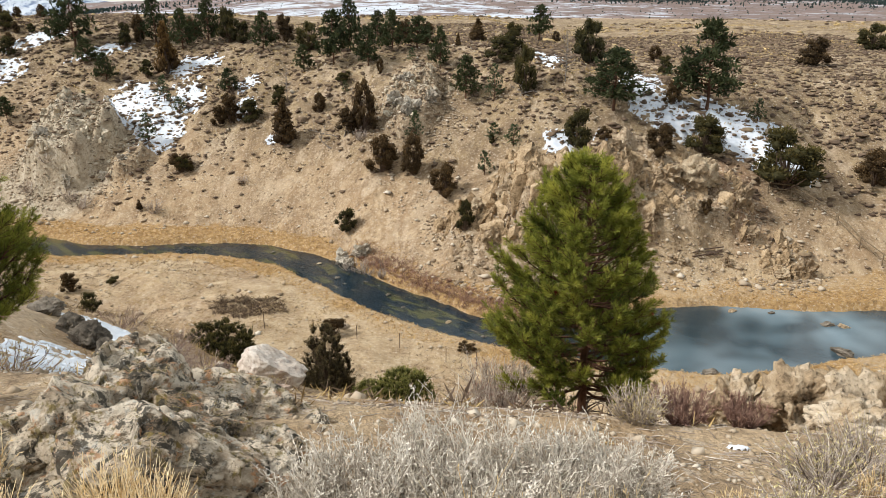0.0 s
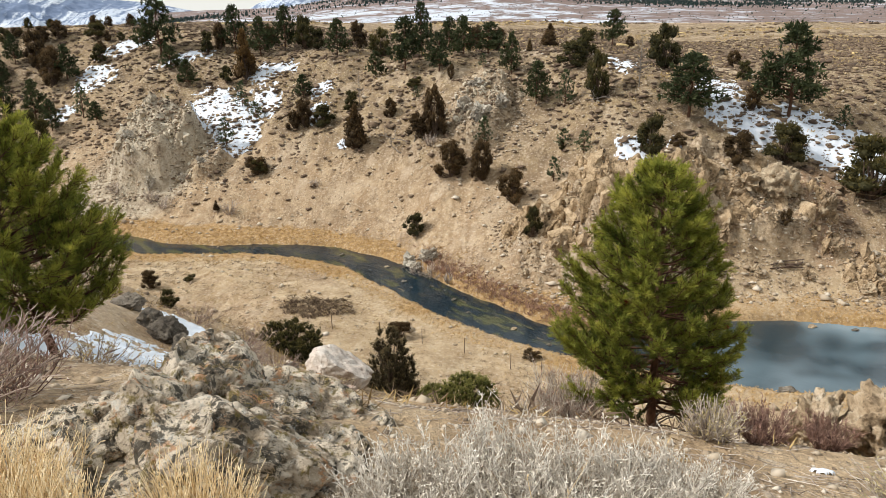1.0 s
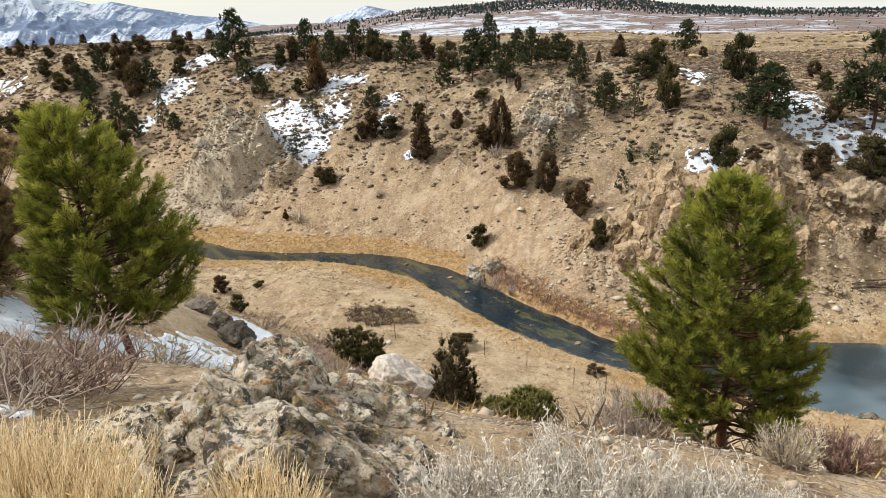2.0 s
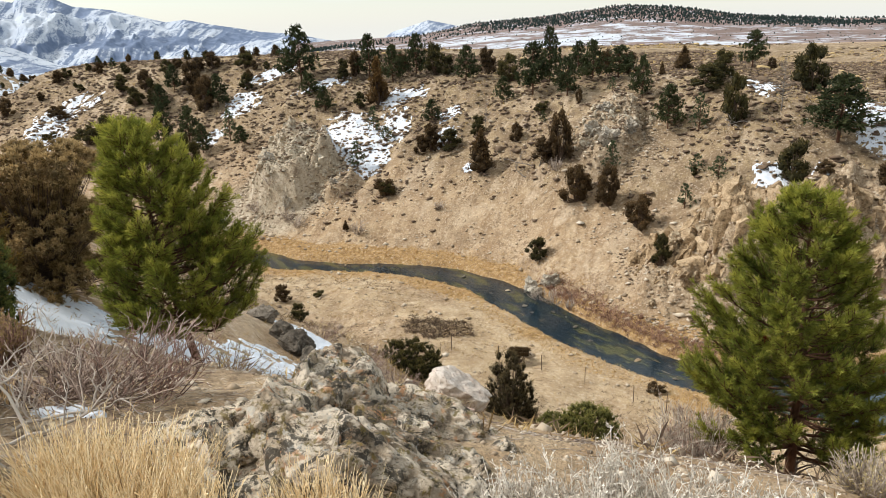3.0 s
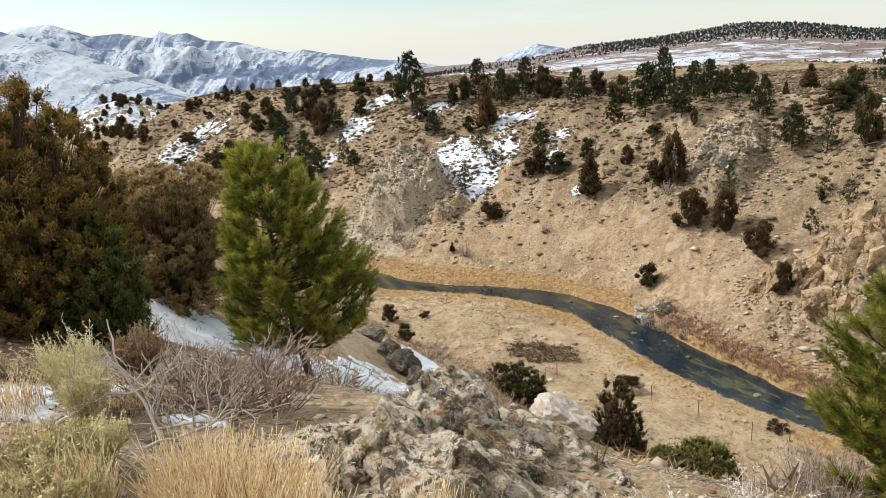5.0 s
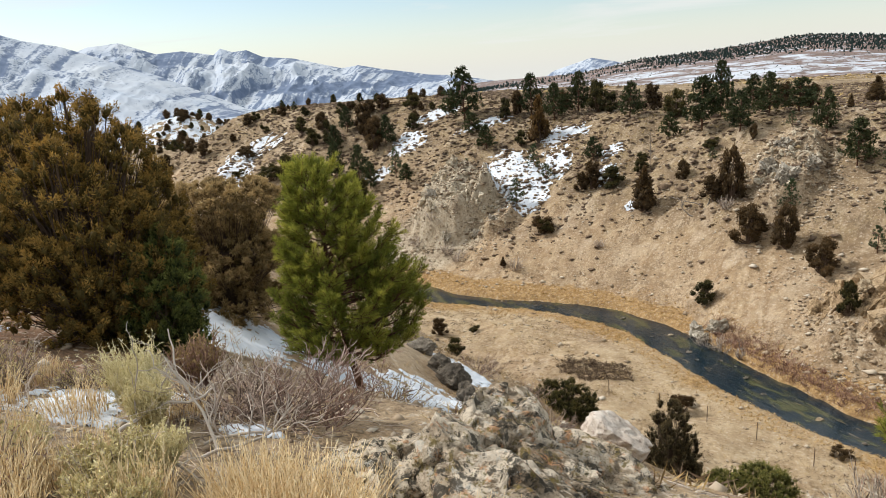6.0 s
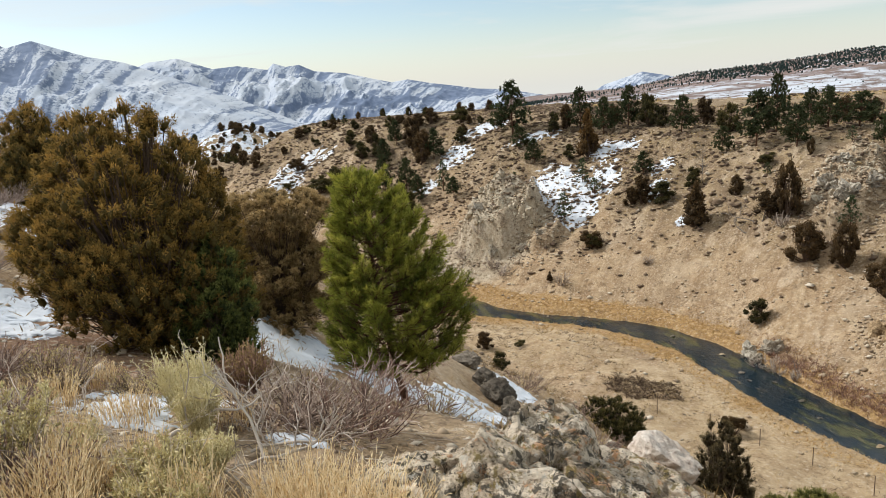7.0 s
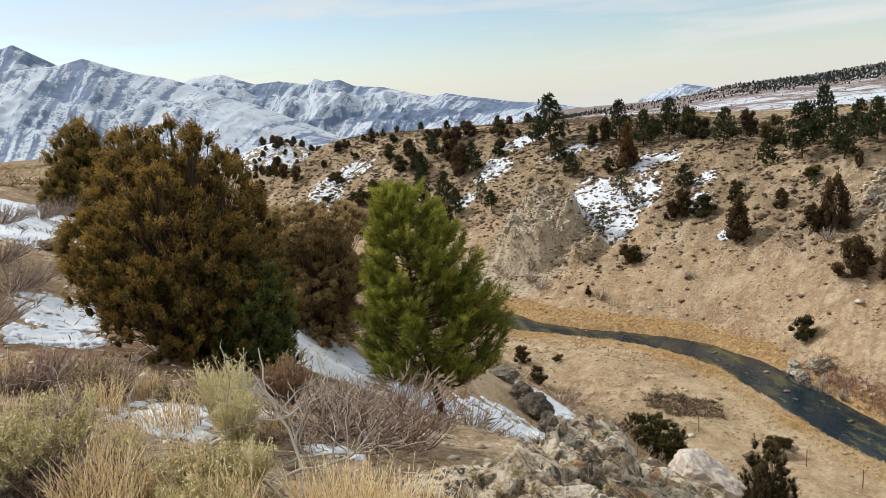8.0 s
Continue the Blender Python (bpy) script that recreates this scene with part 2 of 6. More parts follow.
# the far bank, evened out along the canyon, from which the upper slope rises
_bank_x = np.linspace(-140, 110, 251)
_order = np.argsort(LINE[:, 0])
_bank_y = np.interp(_bank_x, LINE[_order, 0], LINE[_order, 1] + LINE[_order, 2])
_wide = np.exp(-0.5 * (np.arange(-30, 31) / 9.0) ** 2)
_bank_y = np.convolve(np.pad(_bank_y, 30, mode="edge"), _wide / _wide.sum(), mode="valid")


def rim_height(x):
    return np.interp(x, [-130, -60, -35, -10, 10, 25, 45, 90], [-4.5, -3.6, -6.6, -6.6, -6.6, -9.0, -9.0, -8])


def near_slope(u):
    return np.interp(u, [-300, -40, -6, 0, 3.5, 5, 7, 9.6, 13, 22, 30.6, 120], [8, 0.6, -1.4, -1.55, -2.7, -3.2, -4.5, -6.4, -8.9, -14.2, -20.9, -95])


def land(x, y, full=False):
    """Height of the ground at x, y; with full, also the soils' shares."""
    x, y = np.asarray(x, float), np.asarray(y, float)
    d, side = creek_side(x, y)
    d0 = np.maximum(d, 0)
    far = side > 0
    even = np.maximum((y - np.interp(x, _bank_x, _bank_y)) * 0.93, 0)
    share = smooth(5, 20, d0) * smooth(-118, -90, x) * smooth(100, 70, x)
    rise = d0 + (even - d0) * share
    # far side: bank, slope, rim, plateau
    steep = np.interp(x, [-60, -20, 5, 22, 40], [0.50, 0.52, 0.60, 0.72, 0.50])
    foot = np.interp(x, [-60, -30, -12, -8, 4, 15, 30, 45], [3.5, 4.5, 2.5, 0.8, 4.5, 3, 5, 6])
    shelf = 0.55 * smooth(0, 0.5, d0) + 0.06 * d0
    slope = shelf + steep * np.maximum(rise - foot, 0)
    gully = fbm(x, y * 0.45, 13.0, 4, 3)
    rough = smooth(foot + 1, foot + 12, d0)
    slope = slope + rough * (gully * 2.0 + ridged(x, y, 5.0, 4, 11) * 1.0 - 0.65)
    top = rim_height(x) - (WATER_Z) + 0.004 * d0 + fbm(x, y, 26.0, 4, 8) * 0.8
    z_far = WATER_Z + soft_min(slope, top, 3.0)
    r = np.hypot(x, y)
    z_far = soft_min(z_far, -8.2 + 6 * smooth(300, 60, r) - 14.5 * smooth(170, 640, r), 1.5)
    # near side: bench by the water, then the hillside up to the viewpoint
    u = y + 0.15 * x - 0.45 * np.maximum(-x - 9, 0) - 0.3 * np.clip(-x - 3, 0, 9) * smooth(10, 18, y)
    hill = near_slope(u) + fbm(x, y, 7.0, 4, 21) * 0.45 * smooth(4, 14, np.hypot(x, y)) + fbm(x, y, 1.3, 4, 23) * 0.07
    hill = soft_min(hill, -1.1 - 0.02 * np.clip(r - 30, 0, 300) - 12 * smooth(70, 130, r) * smooth(20, 60, y) + 0.03 * np.maximum(-y, 0), 0.6)
    bench = WATER_Z + 0.45 * smooth(0, 0.6, d0) + 0.055 * np.minimum(d0, 45) + fbm(x, y, 8.0, 4, 31) * 0.85 * smooth(1.5, 8, d0)
    z_near = soft_max(hill, bench, 2.0)
    z = np.where(far, z_far, z_near)
    # a low snowy hill down the canyon
    z = np.where(d > 4, soft_max(z, -60 + 49.5 * hump(x, y, -248, 222, 60, 62) + fbm(x, y, 20, 4, 35) * 1.2, 3.0), z)
    # the valley floor falls away to the left, towards the mountains
    sink = smooth(300, 1300, r) * smooth(-0.30, -0.60, x / np.maximum(r, 1))
    z = z - 150 * sink - 120 * smooth(620, 2500, r)
    z = np.where(d < 0, WATER_Z + np.maximum(d, -2.5) * 0.45, z)
    # bluffs that stand out of the far slope
    cliff = np.zeros_like(z)
    for cx, cy, rx, ry, h in BLUFFS:
        w = hump(x, y, cx, cy, rx, ry)
        cliff = np.maximum(cliff, w)
        z = z + far * h * smooth(0.28, 0.55, w + 0.12 * fbm(x, y, 2.5, 3, 57)) * (0.7 + 0.6 * ridged(x, y, 3.0, 4, 55))
    cliff = cliff * far
    z = z + smooth(0.2, 0.6, cliff) * ((ridged(x, y * 0.6, 2.6, 5, 60) - 0.6) * 2.2 + (ridged(x, y * 0.22, 1.5, 3, 64) - 0.6) * 0.9)
    z = z + fbm(x, y, 0.9, 3, 77) * 0.05 * (d > 0.3)
    if not full:
        return z
    n1, n2 = fbm(x, y, 6.0, 4, 91), fbm(x, y, 2.0, 4, 92)
    soil = {}
    soil["bank"] = smooth(0.15, -0.25, d0 - np.where(far, foot * 0.95, 3.0) + n2 * 1.2 + n1 * 0.8) * (d > -0.5)
    soil["rock"] = smooth(0.15, 0.55, cliff + n2 * 0.18) * (1 - soil["bank"])
    above = np.where(far, z - (rim_height(x) - 4.5), -1)
    soil["steppe"] = np.where(far, np.maximum(smooth(-1.0, 3.0, above + n1 * 1.5), 0.85 * smooth(-9.0, -2.0, above + n1 * 3)), np.maximum(smooth(25, 60, r - (d0 < 14) * 40) * 0.7, smooth(90, 160, r)))
    soil["pale"] = np.where(far, 0.75 * smooth(0.3, 0.75, np.maximum(hump(x, y, 24, 56, 16, 4), hump(x, y, -42, 81, 7, 6)) + n1 * 0.25), smooth(0.0, 0.4, n1 + 0.35 - np.abs(d0 - 7) * 0.06) * (d0 < 26) * 0.8)
    soil["ash"] = far * 0.9 * smooth(0.35, 0.75, np.maximum(hump(x, y, -46, 78.5, 10, 6.5), hump(x, y, -42, 84, 6, 5)) + n1 * 0.3)
    soil["red"] = np.maximum(0.85 * smooth(0.3, 0.7, hump(x, y, -8.2, 4.6, 3.4, 1.5, -30) + n2 * 0.15), far * 0.5 * smooth(0.35, 0.7, hump(x, y, 27, 64, 4, 6) + n2 * 0.2))
    return z, soil


# bluffs: x, y, reach across, reach in depth, height
BLUFFS = [(-43.5, 83.0, 5.2, 5.6, 3.9), (-37.5, 81.0, 3.0, 3.0, 1.0), (6, 60, 6.0, 4.5, 1.7), (11, 61, 6.0, 5.0, 2.0), (20, 63, 8.0, 4.5, 2.2), (-3.5, 80, 3.5, 5.0, 1.8)]


def part(name, bm, material, parent=None, label="", smooth_faces=False):
    """Links a bmesh, or vertices and faces, as one mesh object under a thing."""
    me = bpy.data.meshes.new(name)
    if isinstance(bm, tuple):
        me.from_pydata([tuple(v) for v in bm[0]], [], [tuple(q) for q in bm[1]])
    else:
        bm.to_mesh(me)
        bm.free()
    if material:
        me.materials.append(material)
    if smooth_faces:
        me.shade_smooth()
    ob = new(name, me)
    if parent:
        ob.parent = parent
    return tagged(ob, label)


def grid_mesh(name, X, Y, Z, material, closed=False, soils=None):
    """A sheet over the grid X, Y with the heights Z."""
    m, n = X.shape
    co = np.stack([X, Y, Z], -1).reshape(-1, 3)
    i = np.arange(m - 1)[:, None] * n
    j = np.arange(n if closed else n - 1)[None, :]
    j2 = (j + 1) % n
    quads = np.stack([i + j, i + j2, i + n + j2, i + n + j], -1).reshape(-1, 4)
    me = bpy.data.meshes.new(name)
    me.vertices.add(len(co))
    me.vertices.foreach_set("co", co.ravel())
    me.loops.add(quads.size)
    me.loops.foreach_set("vertex_index", quads.ravel().astype(np.int32))
    me.polygons.add(len(quads))
    me.polygons.foreach_set("loop_start", np.arange(0, quads.size, 4, dtype=np.int32))
    me.polygons.foreach_set("use_smooth", np.ones(len(quads), bool))
    for key, v in (soils or {}).items():
        a = me.attributes.new(key, "FLOAT", "POINT")
        a.data.foreach_set("value", np.clip(v, 0, 1).astype(np.float32).ravel())
    me.update(calc_edges=True)
    me.validate()
    me.materials.append(material)
    return new(name, me)


def rings():
    return np.concatenate([np.concatenate([[0.001], np.geomspace(0.25, 9, 119)])[:-1], np.linspace(9, 45, 150)[:-1], np.linspace(45, 115, 230)[:-1],
                           np.linspace(115, 260, 90)[:-1], np.geomspace(260, 700, 50)[:-1], np.geomspace(700, 4700, 24)])


def bearings():
    """Bearings in degrees, clockwise from straight ahead, closer together over the canyon."""
    return np.concatenate([np.linspace(-82, 44, 580)[:-1], np.linspace(44, 278, 120)[:-1]])


def build_ground():
    A, Rr = np.meshgrid(np.radians(bearings()), rings())
    X, Y = Rr * np.sin(A), Rr * np.cos(A)
    Z, soil = land(X, Y, True)
    ob = grid_mesh("ground", X, Y, Z, GROUND, True, soil)
    tagged(ob, "sandy canyon slopes with dry straw grass and pale rock outcrops", "ground", kind="structure")


def build_water():
    L, T = LINE, _tan
    offs = np.linspace(-1, 1, 9)
    nx, ny = T[:, 1], -T[:, 0]
    X = L[:, 0:1] + nx[:, None] * offs * (L[:, 2:3] + 1.1)
    Y = L[:, 1:2] + ny[:, None] * offs * (L[:, 2:3] + 1.1)
    ob = grid_mesh("water", X, Y, np.full(X.shape, WATER_Z), WATER)
    tagged(ob, "dark blue-grey creek winding along the canyon floor", "creek", kind="structure")


build_ground()
build_water()


# ---------------------------------------------------------------- the distance
def make_mountain():
    s = Shader("snowy_mountain", 0.9, 0.1)
    g = s.n.new("ShaderNodeNewGeometry")
    sep = s.n.new("ShaderNodeSeparateXYZ")
    s.l.new(g.outputs["Normal"], sep.inputs[0])
    patch = s.noise(0.024, 8, 0.80)
    bare = s.math("ADD", s.math("MULTIPLY", sep.outputs["Z"], -0.55), s.math("ADD", patch, s.math("MULTIPLY", s.attr("streak"), 1.05)))
    speck = s.step(s.noise(0.10, 5, 0.80), 0.48, 0.60)
    bare = s.math("ADD", bare, s.math("MULTIPLY", speck, 0.42))
    bare = s.math("ADD", bare, s.math("MULTIPLY", s.attr("wood"), 0.55))
    # the haze of distance is put into these blue rock and snow colours
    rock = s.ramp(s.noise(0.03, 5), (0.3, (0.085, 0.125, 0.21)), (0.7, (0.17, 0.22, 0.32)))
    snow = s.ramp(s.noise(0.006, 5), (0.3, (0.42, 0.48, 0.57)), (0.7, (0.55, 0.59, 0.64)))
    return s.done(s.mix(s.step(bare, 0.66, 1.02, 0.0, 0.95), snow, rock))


def make_foothill():
    s = Shader("snow_dusted_foothill", 0.95, 0.1)
    sage = s.ramp(s.noise(0.03, 6, 0.7), (0.3, (0.13, 0.10, 0.09)), (0.7, (0.24, 0.175, 0.15)))
    patch = s.math("ADD", s.noise(0.016, 8, 0.76, 0.6), s.math("MULTIPLY", s.attr("snowy"), 0.10))
    patch = s.math("SUBTRACT", patch, s.math("MULTIPLY", s.step(s.noise(0.05, 5, 0.75), 0.45, 0.62), 0.12))
    return s.done(s.mix(s.step(patch, 0.50, 0.62), sage, (0.52, 0.56, 0.62)))


MOUNTAIN, FOOTHILL = make_mountain(), make_foothill()


def range_of_hills(name, crest, foot, ridge, back, base, material, rough, size, seed, label, wood=None, cols=620, rows=100, slant=0.3):
    """A range seen along bearings: crest holds (bearing, rise in degrees); foot, ridge and back are distances in metres."""
    c = np.array(crest)
    az = np.linspace(c[0, 0], c[-1, 0], cols)
    rise = np.interp(az, c[:, 0], c[:, 1])
    A, S = np.meshgrid(np.radians(az), np.concatenate([np.linspace(0, 1, rows), np.linspace(1.03, 1.6, 12)]))
    R = foot + (ridge - foot) * S
    X, Y = R * np.sin(A), R * np.cos(A)
    top = ridge * np.tan(np.radians(rise))[None, :]
    up = np.where(S <= 1, S ** 1.25, np.clip(1 - (S - 1) * 1.1, 0, 1))
    body = base + (top - base) * up
    # spurs and gullies run down the slope
    along, down = A * ridge - slant * S * (ridge - foot), S * (ridge - foot) * 0.30 + fbm(X, Y, size * 0.8, 3, seed + 40) * size * 0.35
    spur = 0.7 * ridged(along, down, size, 4, seed) + 0.3 * ridged(X, Y, size * 0.6, 5, seed + 3) - 0.62
    flank = np.sin(np.clip(S, 0, 1) * math.pi) ** 0.7
    Z = body + spur * rough * (flank * np.maximum(top - base, 20) / 200 + 0.03)
    soils = {"streak": 0.55 + 1.3 * (ridged(along, down * 0.30, size * 0.075, 4, seed + 13) - 0.6) + 0.7 * (ridged(along, down, size * 0.16, 5, seed + 9) - 0.6) - 1.0 * (spur - 0.0) + 0.3 * fbm(along, down, size * 0.5, 4, seed + 11)}
    if wood:
        soils["wood"] = wood(np.degrees(A), np.degrees(np.arctan2(Z, R)), X, Y)
    else:
        soils["snowy"] = smooth(0.75, 0.15, S) * smooth(-0.02, 0.1, S) * smooth(22, -2, np.degrees(A)) + 0 * X
    ob = grid_mesh(name, X, Y, Z, material, False, soils)
    return tagged(ob, label, "mountains", kind="structure")


def build_distance():
    timber = lambda a, e, X, Y: smooth(0.3, 0.0, np.abs(e + 0.35 - 0.012 * (a + 38)) - 0.10) * smooth(-52, -46, a) * (0.5 + 0.5 * (fbm(X, Y, 300, 3, 5) > -0.3)) + 0.18
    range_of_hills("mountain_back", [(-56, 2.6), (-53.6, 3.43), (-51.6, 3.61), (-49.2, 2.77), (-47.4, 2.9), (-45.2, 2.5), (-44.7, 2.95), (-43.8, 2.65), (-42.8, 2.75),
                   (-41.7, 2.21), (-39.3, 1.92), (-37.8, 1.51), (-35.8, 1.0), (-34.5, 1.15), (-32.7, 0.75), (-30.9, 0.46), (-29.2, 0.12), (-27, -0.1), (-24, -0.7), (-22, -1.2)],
                   2900, 4150, 4900, -150, MOUNTAIN, 150, 420, 3, "distant mountain range streaked with snow, tinted blue-grey for haze", timber)
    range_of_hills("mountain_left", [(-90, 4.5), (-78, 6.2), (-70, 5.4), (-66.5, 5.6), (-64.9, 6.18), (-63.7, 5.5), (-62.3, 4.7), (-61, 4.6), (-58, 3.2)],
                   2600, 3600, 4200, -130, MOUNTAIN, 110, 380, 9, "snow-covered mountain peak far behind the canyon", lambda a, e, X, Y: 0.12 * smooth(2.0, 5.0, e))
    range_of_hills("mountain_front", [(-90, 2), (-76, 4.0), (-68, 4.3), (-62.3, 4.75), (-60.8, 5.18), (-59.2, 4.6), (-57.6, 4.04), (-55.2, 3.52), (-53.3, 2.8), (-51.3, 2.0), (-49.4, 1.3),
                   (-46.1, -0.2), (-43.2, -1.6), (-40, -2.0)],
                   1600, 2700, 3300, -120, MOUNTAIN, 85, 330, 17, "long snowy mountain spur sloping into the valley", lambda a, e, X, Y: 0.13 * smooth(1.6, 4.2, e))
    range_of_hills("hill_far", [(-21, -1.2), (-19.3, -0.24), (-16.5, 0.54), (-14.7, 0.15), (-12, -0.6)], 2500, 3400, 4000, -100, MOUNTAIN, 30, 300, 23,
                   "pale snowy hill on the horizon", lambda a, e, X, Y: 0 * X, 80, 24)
    range_of_hills("hill_forested", [(-27, -1.6), (-23, -0.95), (-17, -0.5), (-12.9, 0.19), (-8.2, 0.47), (-3.5, 0.94), (-1.7, 1.11), (1.9, 0.83), (5.7, 0.2), (9, -0.1),
                   (13.2, -0.35), (20, -0.5), (30, -0.6), (50, -0.7), (80, -0.8)], 620, 1500, 2200, -24, FOOTHILL, 30, 260, 31,
                   "sagebrush foothill dusted with snow and dotted with trees")


build_distance()


def build_far_woods():
    """Dark conifers sprinkled over the foothill and the plain, too many to count."""
    rng = np.random.default_rng(88)
    sheet = bpy.data.objects["hill_forested"].data
    co = np.empty(len(sheet.vertices) * 3)
    sheet.vertices.foreach_get("co", co)
    co = co.reshape(-1, 3)
    R = np.hypot(co[:, 0], co[:, 1])
    az = np.degrees(np.arctan2(co[:, 0], co[:, 1]))
    ok = (R > 640) & (R < 1560) & (az < 42)
    thick = 0.06 + 0.94 * smooth(950, 1350, R) * smooth(-0.35, 0.25, fbm(co[:, 0], co[:, 1], 170, 4, 500))
    pick = np.nonzero(ok & (thick > rng.uniform(0, 1, len(R)) * 0.8))[0]
    pick = rng.choice(pick, min(24000, len(pick)), replace=False)
    C = co[pick] + rng.normal(size=(len(pick), 3)) * np.array([5, 5, 0])
    h = rng.uniform(1.4, 3.2, len(pick)) * rng.uniform(0.6, 1.2, len(pick)) * (0.75 + 0.85 * (np.hypot(C[:, 0], C[:, 1]) > 1050))
    soup = Soup()
    for k in range(3):
        D = rng.normal(size=C.shape) * np.array([0.16, 0.16, 0]) + np.array([0, 0, 1.0])
        soup.blades(C - np.array([0, 0, 1.0]), D, h, h * 0.55, rng.uniform(0.1, 0.6, len(pick)), rng)
    tagged(soup_part("far_woods", soup, WOOD_NEEDLES), "dark conifers scattered over the distant foothill", "woods", kind="stuff")


# ---------------------------------------------------------------- plants: materials
def make_foliage(name, dark, mid, light, rough=0.75):
    s = Shader(name, rough, 0.25)
    tone = s.attr("tone")
    c = s.ramp(s.math("ADD", s.math("MULTIPLY", tone, 0.8), s.math("MULTIPLY", s.random(), 0.2)), (0.1, dark), (0.5, mid), (0.95, light))
    s.done(c)
    # thin leaves let some light through
    glow, both = s.n.new("ShaderNodeBsdfTranslucent"), s.n.new("ShaderNodeMixShader")
    s.l.new(c, glow.inputs["Color"])
    both.inputs[0].default_value = 0.3
    s.l.new(s.bsdf.outputs[0], both.inputs[1])
    s.l.new(glow.outputs[0], both.inputs[2])
    s.l.new(both.outputs[0], s.n["Material Output"].inputs["Surface"])
    return s.mat


def make_bark(name, a, b, scale=14.0):
    s = Shader(name, 0.9, 0.2)
    n = s.noise(scale, 5, 0.65, stretch=(1.0, 1.0, 0.25))
    return s.done(s.ramp(n, (0.3, a), (0.7, b)), n, 0.03, 0.8)


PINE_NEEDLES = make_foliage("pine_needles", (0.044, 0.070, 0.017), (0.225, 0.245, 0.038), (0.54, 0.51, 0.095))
FAR_NEEDLES = make_foliage("conifer_needles", (0.016, 0.025, 0.011), (0.046, 0.058, 0.023), (0.095, 0.105, 0.042))
# the far wood's teal cast is distance haze put into the needle colour
WOOD_NEEDLES = make_foliage("far_wood_needles", (0.020, 0.036, 0.034), (0.045, 0.072, 0.066), (0.09, 0.125, 0.105))
YOUNG_NEEDLES = make_foliage("young_pine_needles", (0.02, 0.04, 0.02), (0.06, 0.085, 0.04), (0.11, 0.14, 0.06))
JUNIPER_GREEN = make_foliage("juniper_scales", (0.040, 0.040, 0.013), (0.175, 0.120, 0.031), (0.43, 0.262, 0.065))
JUNIPER_BROWN = make_foliage("winter_juniper_scales", (0.026, 0.017, 0.008), (0.085, 0.054, 0.023), (0.20, 0.125, 0.055))
JUNIPER_DARK = make_foliage("dark_far_juniper_scales", (0.018, 0.019, 0.008), (0.062, 0.055, 0.018), (0.16, 0.125, 0.038))
JUNIPER_RUST = make_foliage("rusty_juniper_scales", (0.045, 0.026, 0.010), (0.14, 0.080, 0.026), (0.28, 0.16, 0.055))
PINE_BARK = make_bark("pine_bark", (0.05, 0.028, 0.018), (0.17, 0.085, 0.05))
GREY_BARK = make_bark("grey_dead_wood", (0.10, 0.085, 0.07), (0.30, 0.27, 0.24))
JUNIPER_BARK = make_bark("juniper_bark", (0.05, 0.035, 0.025), (0.16, 0.11, 0.08))
CONE_RED = make_bark("red_pollen_cone", (0.16, 0.035, 0.015), (0.32, 0.09, 0.03), 40)


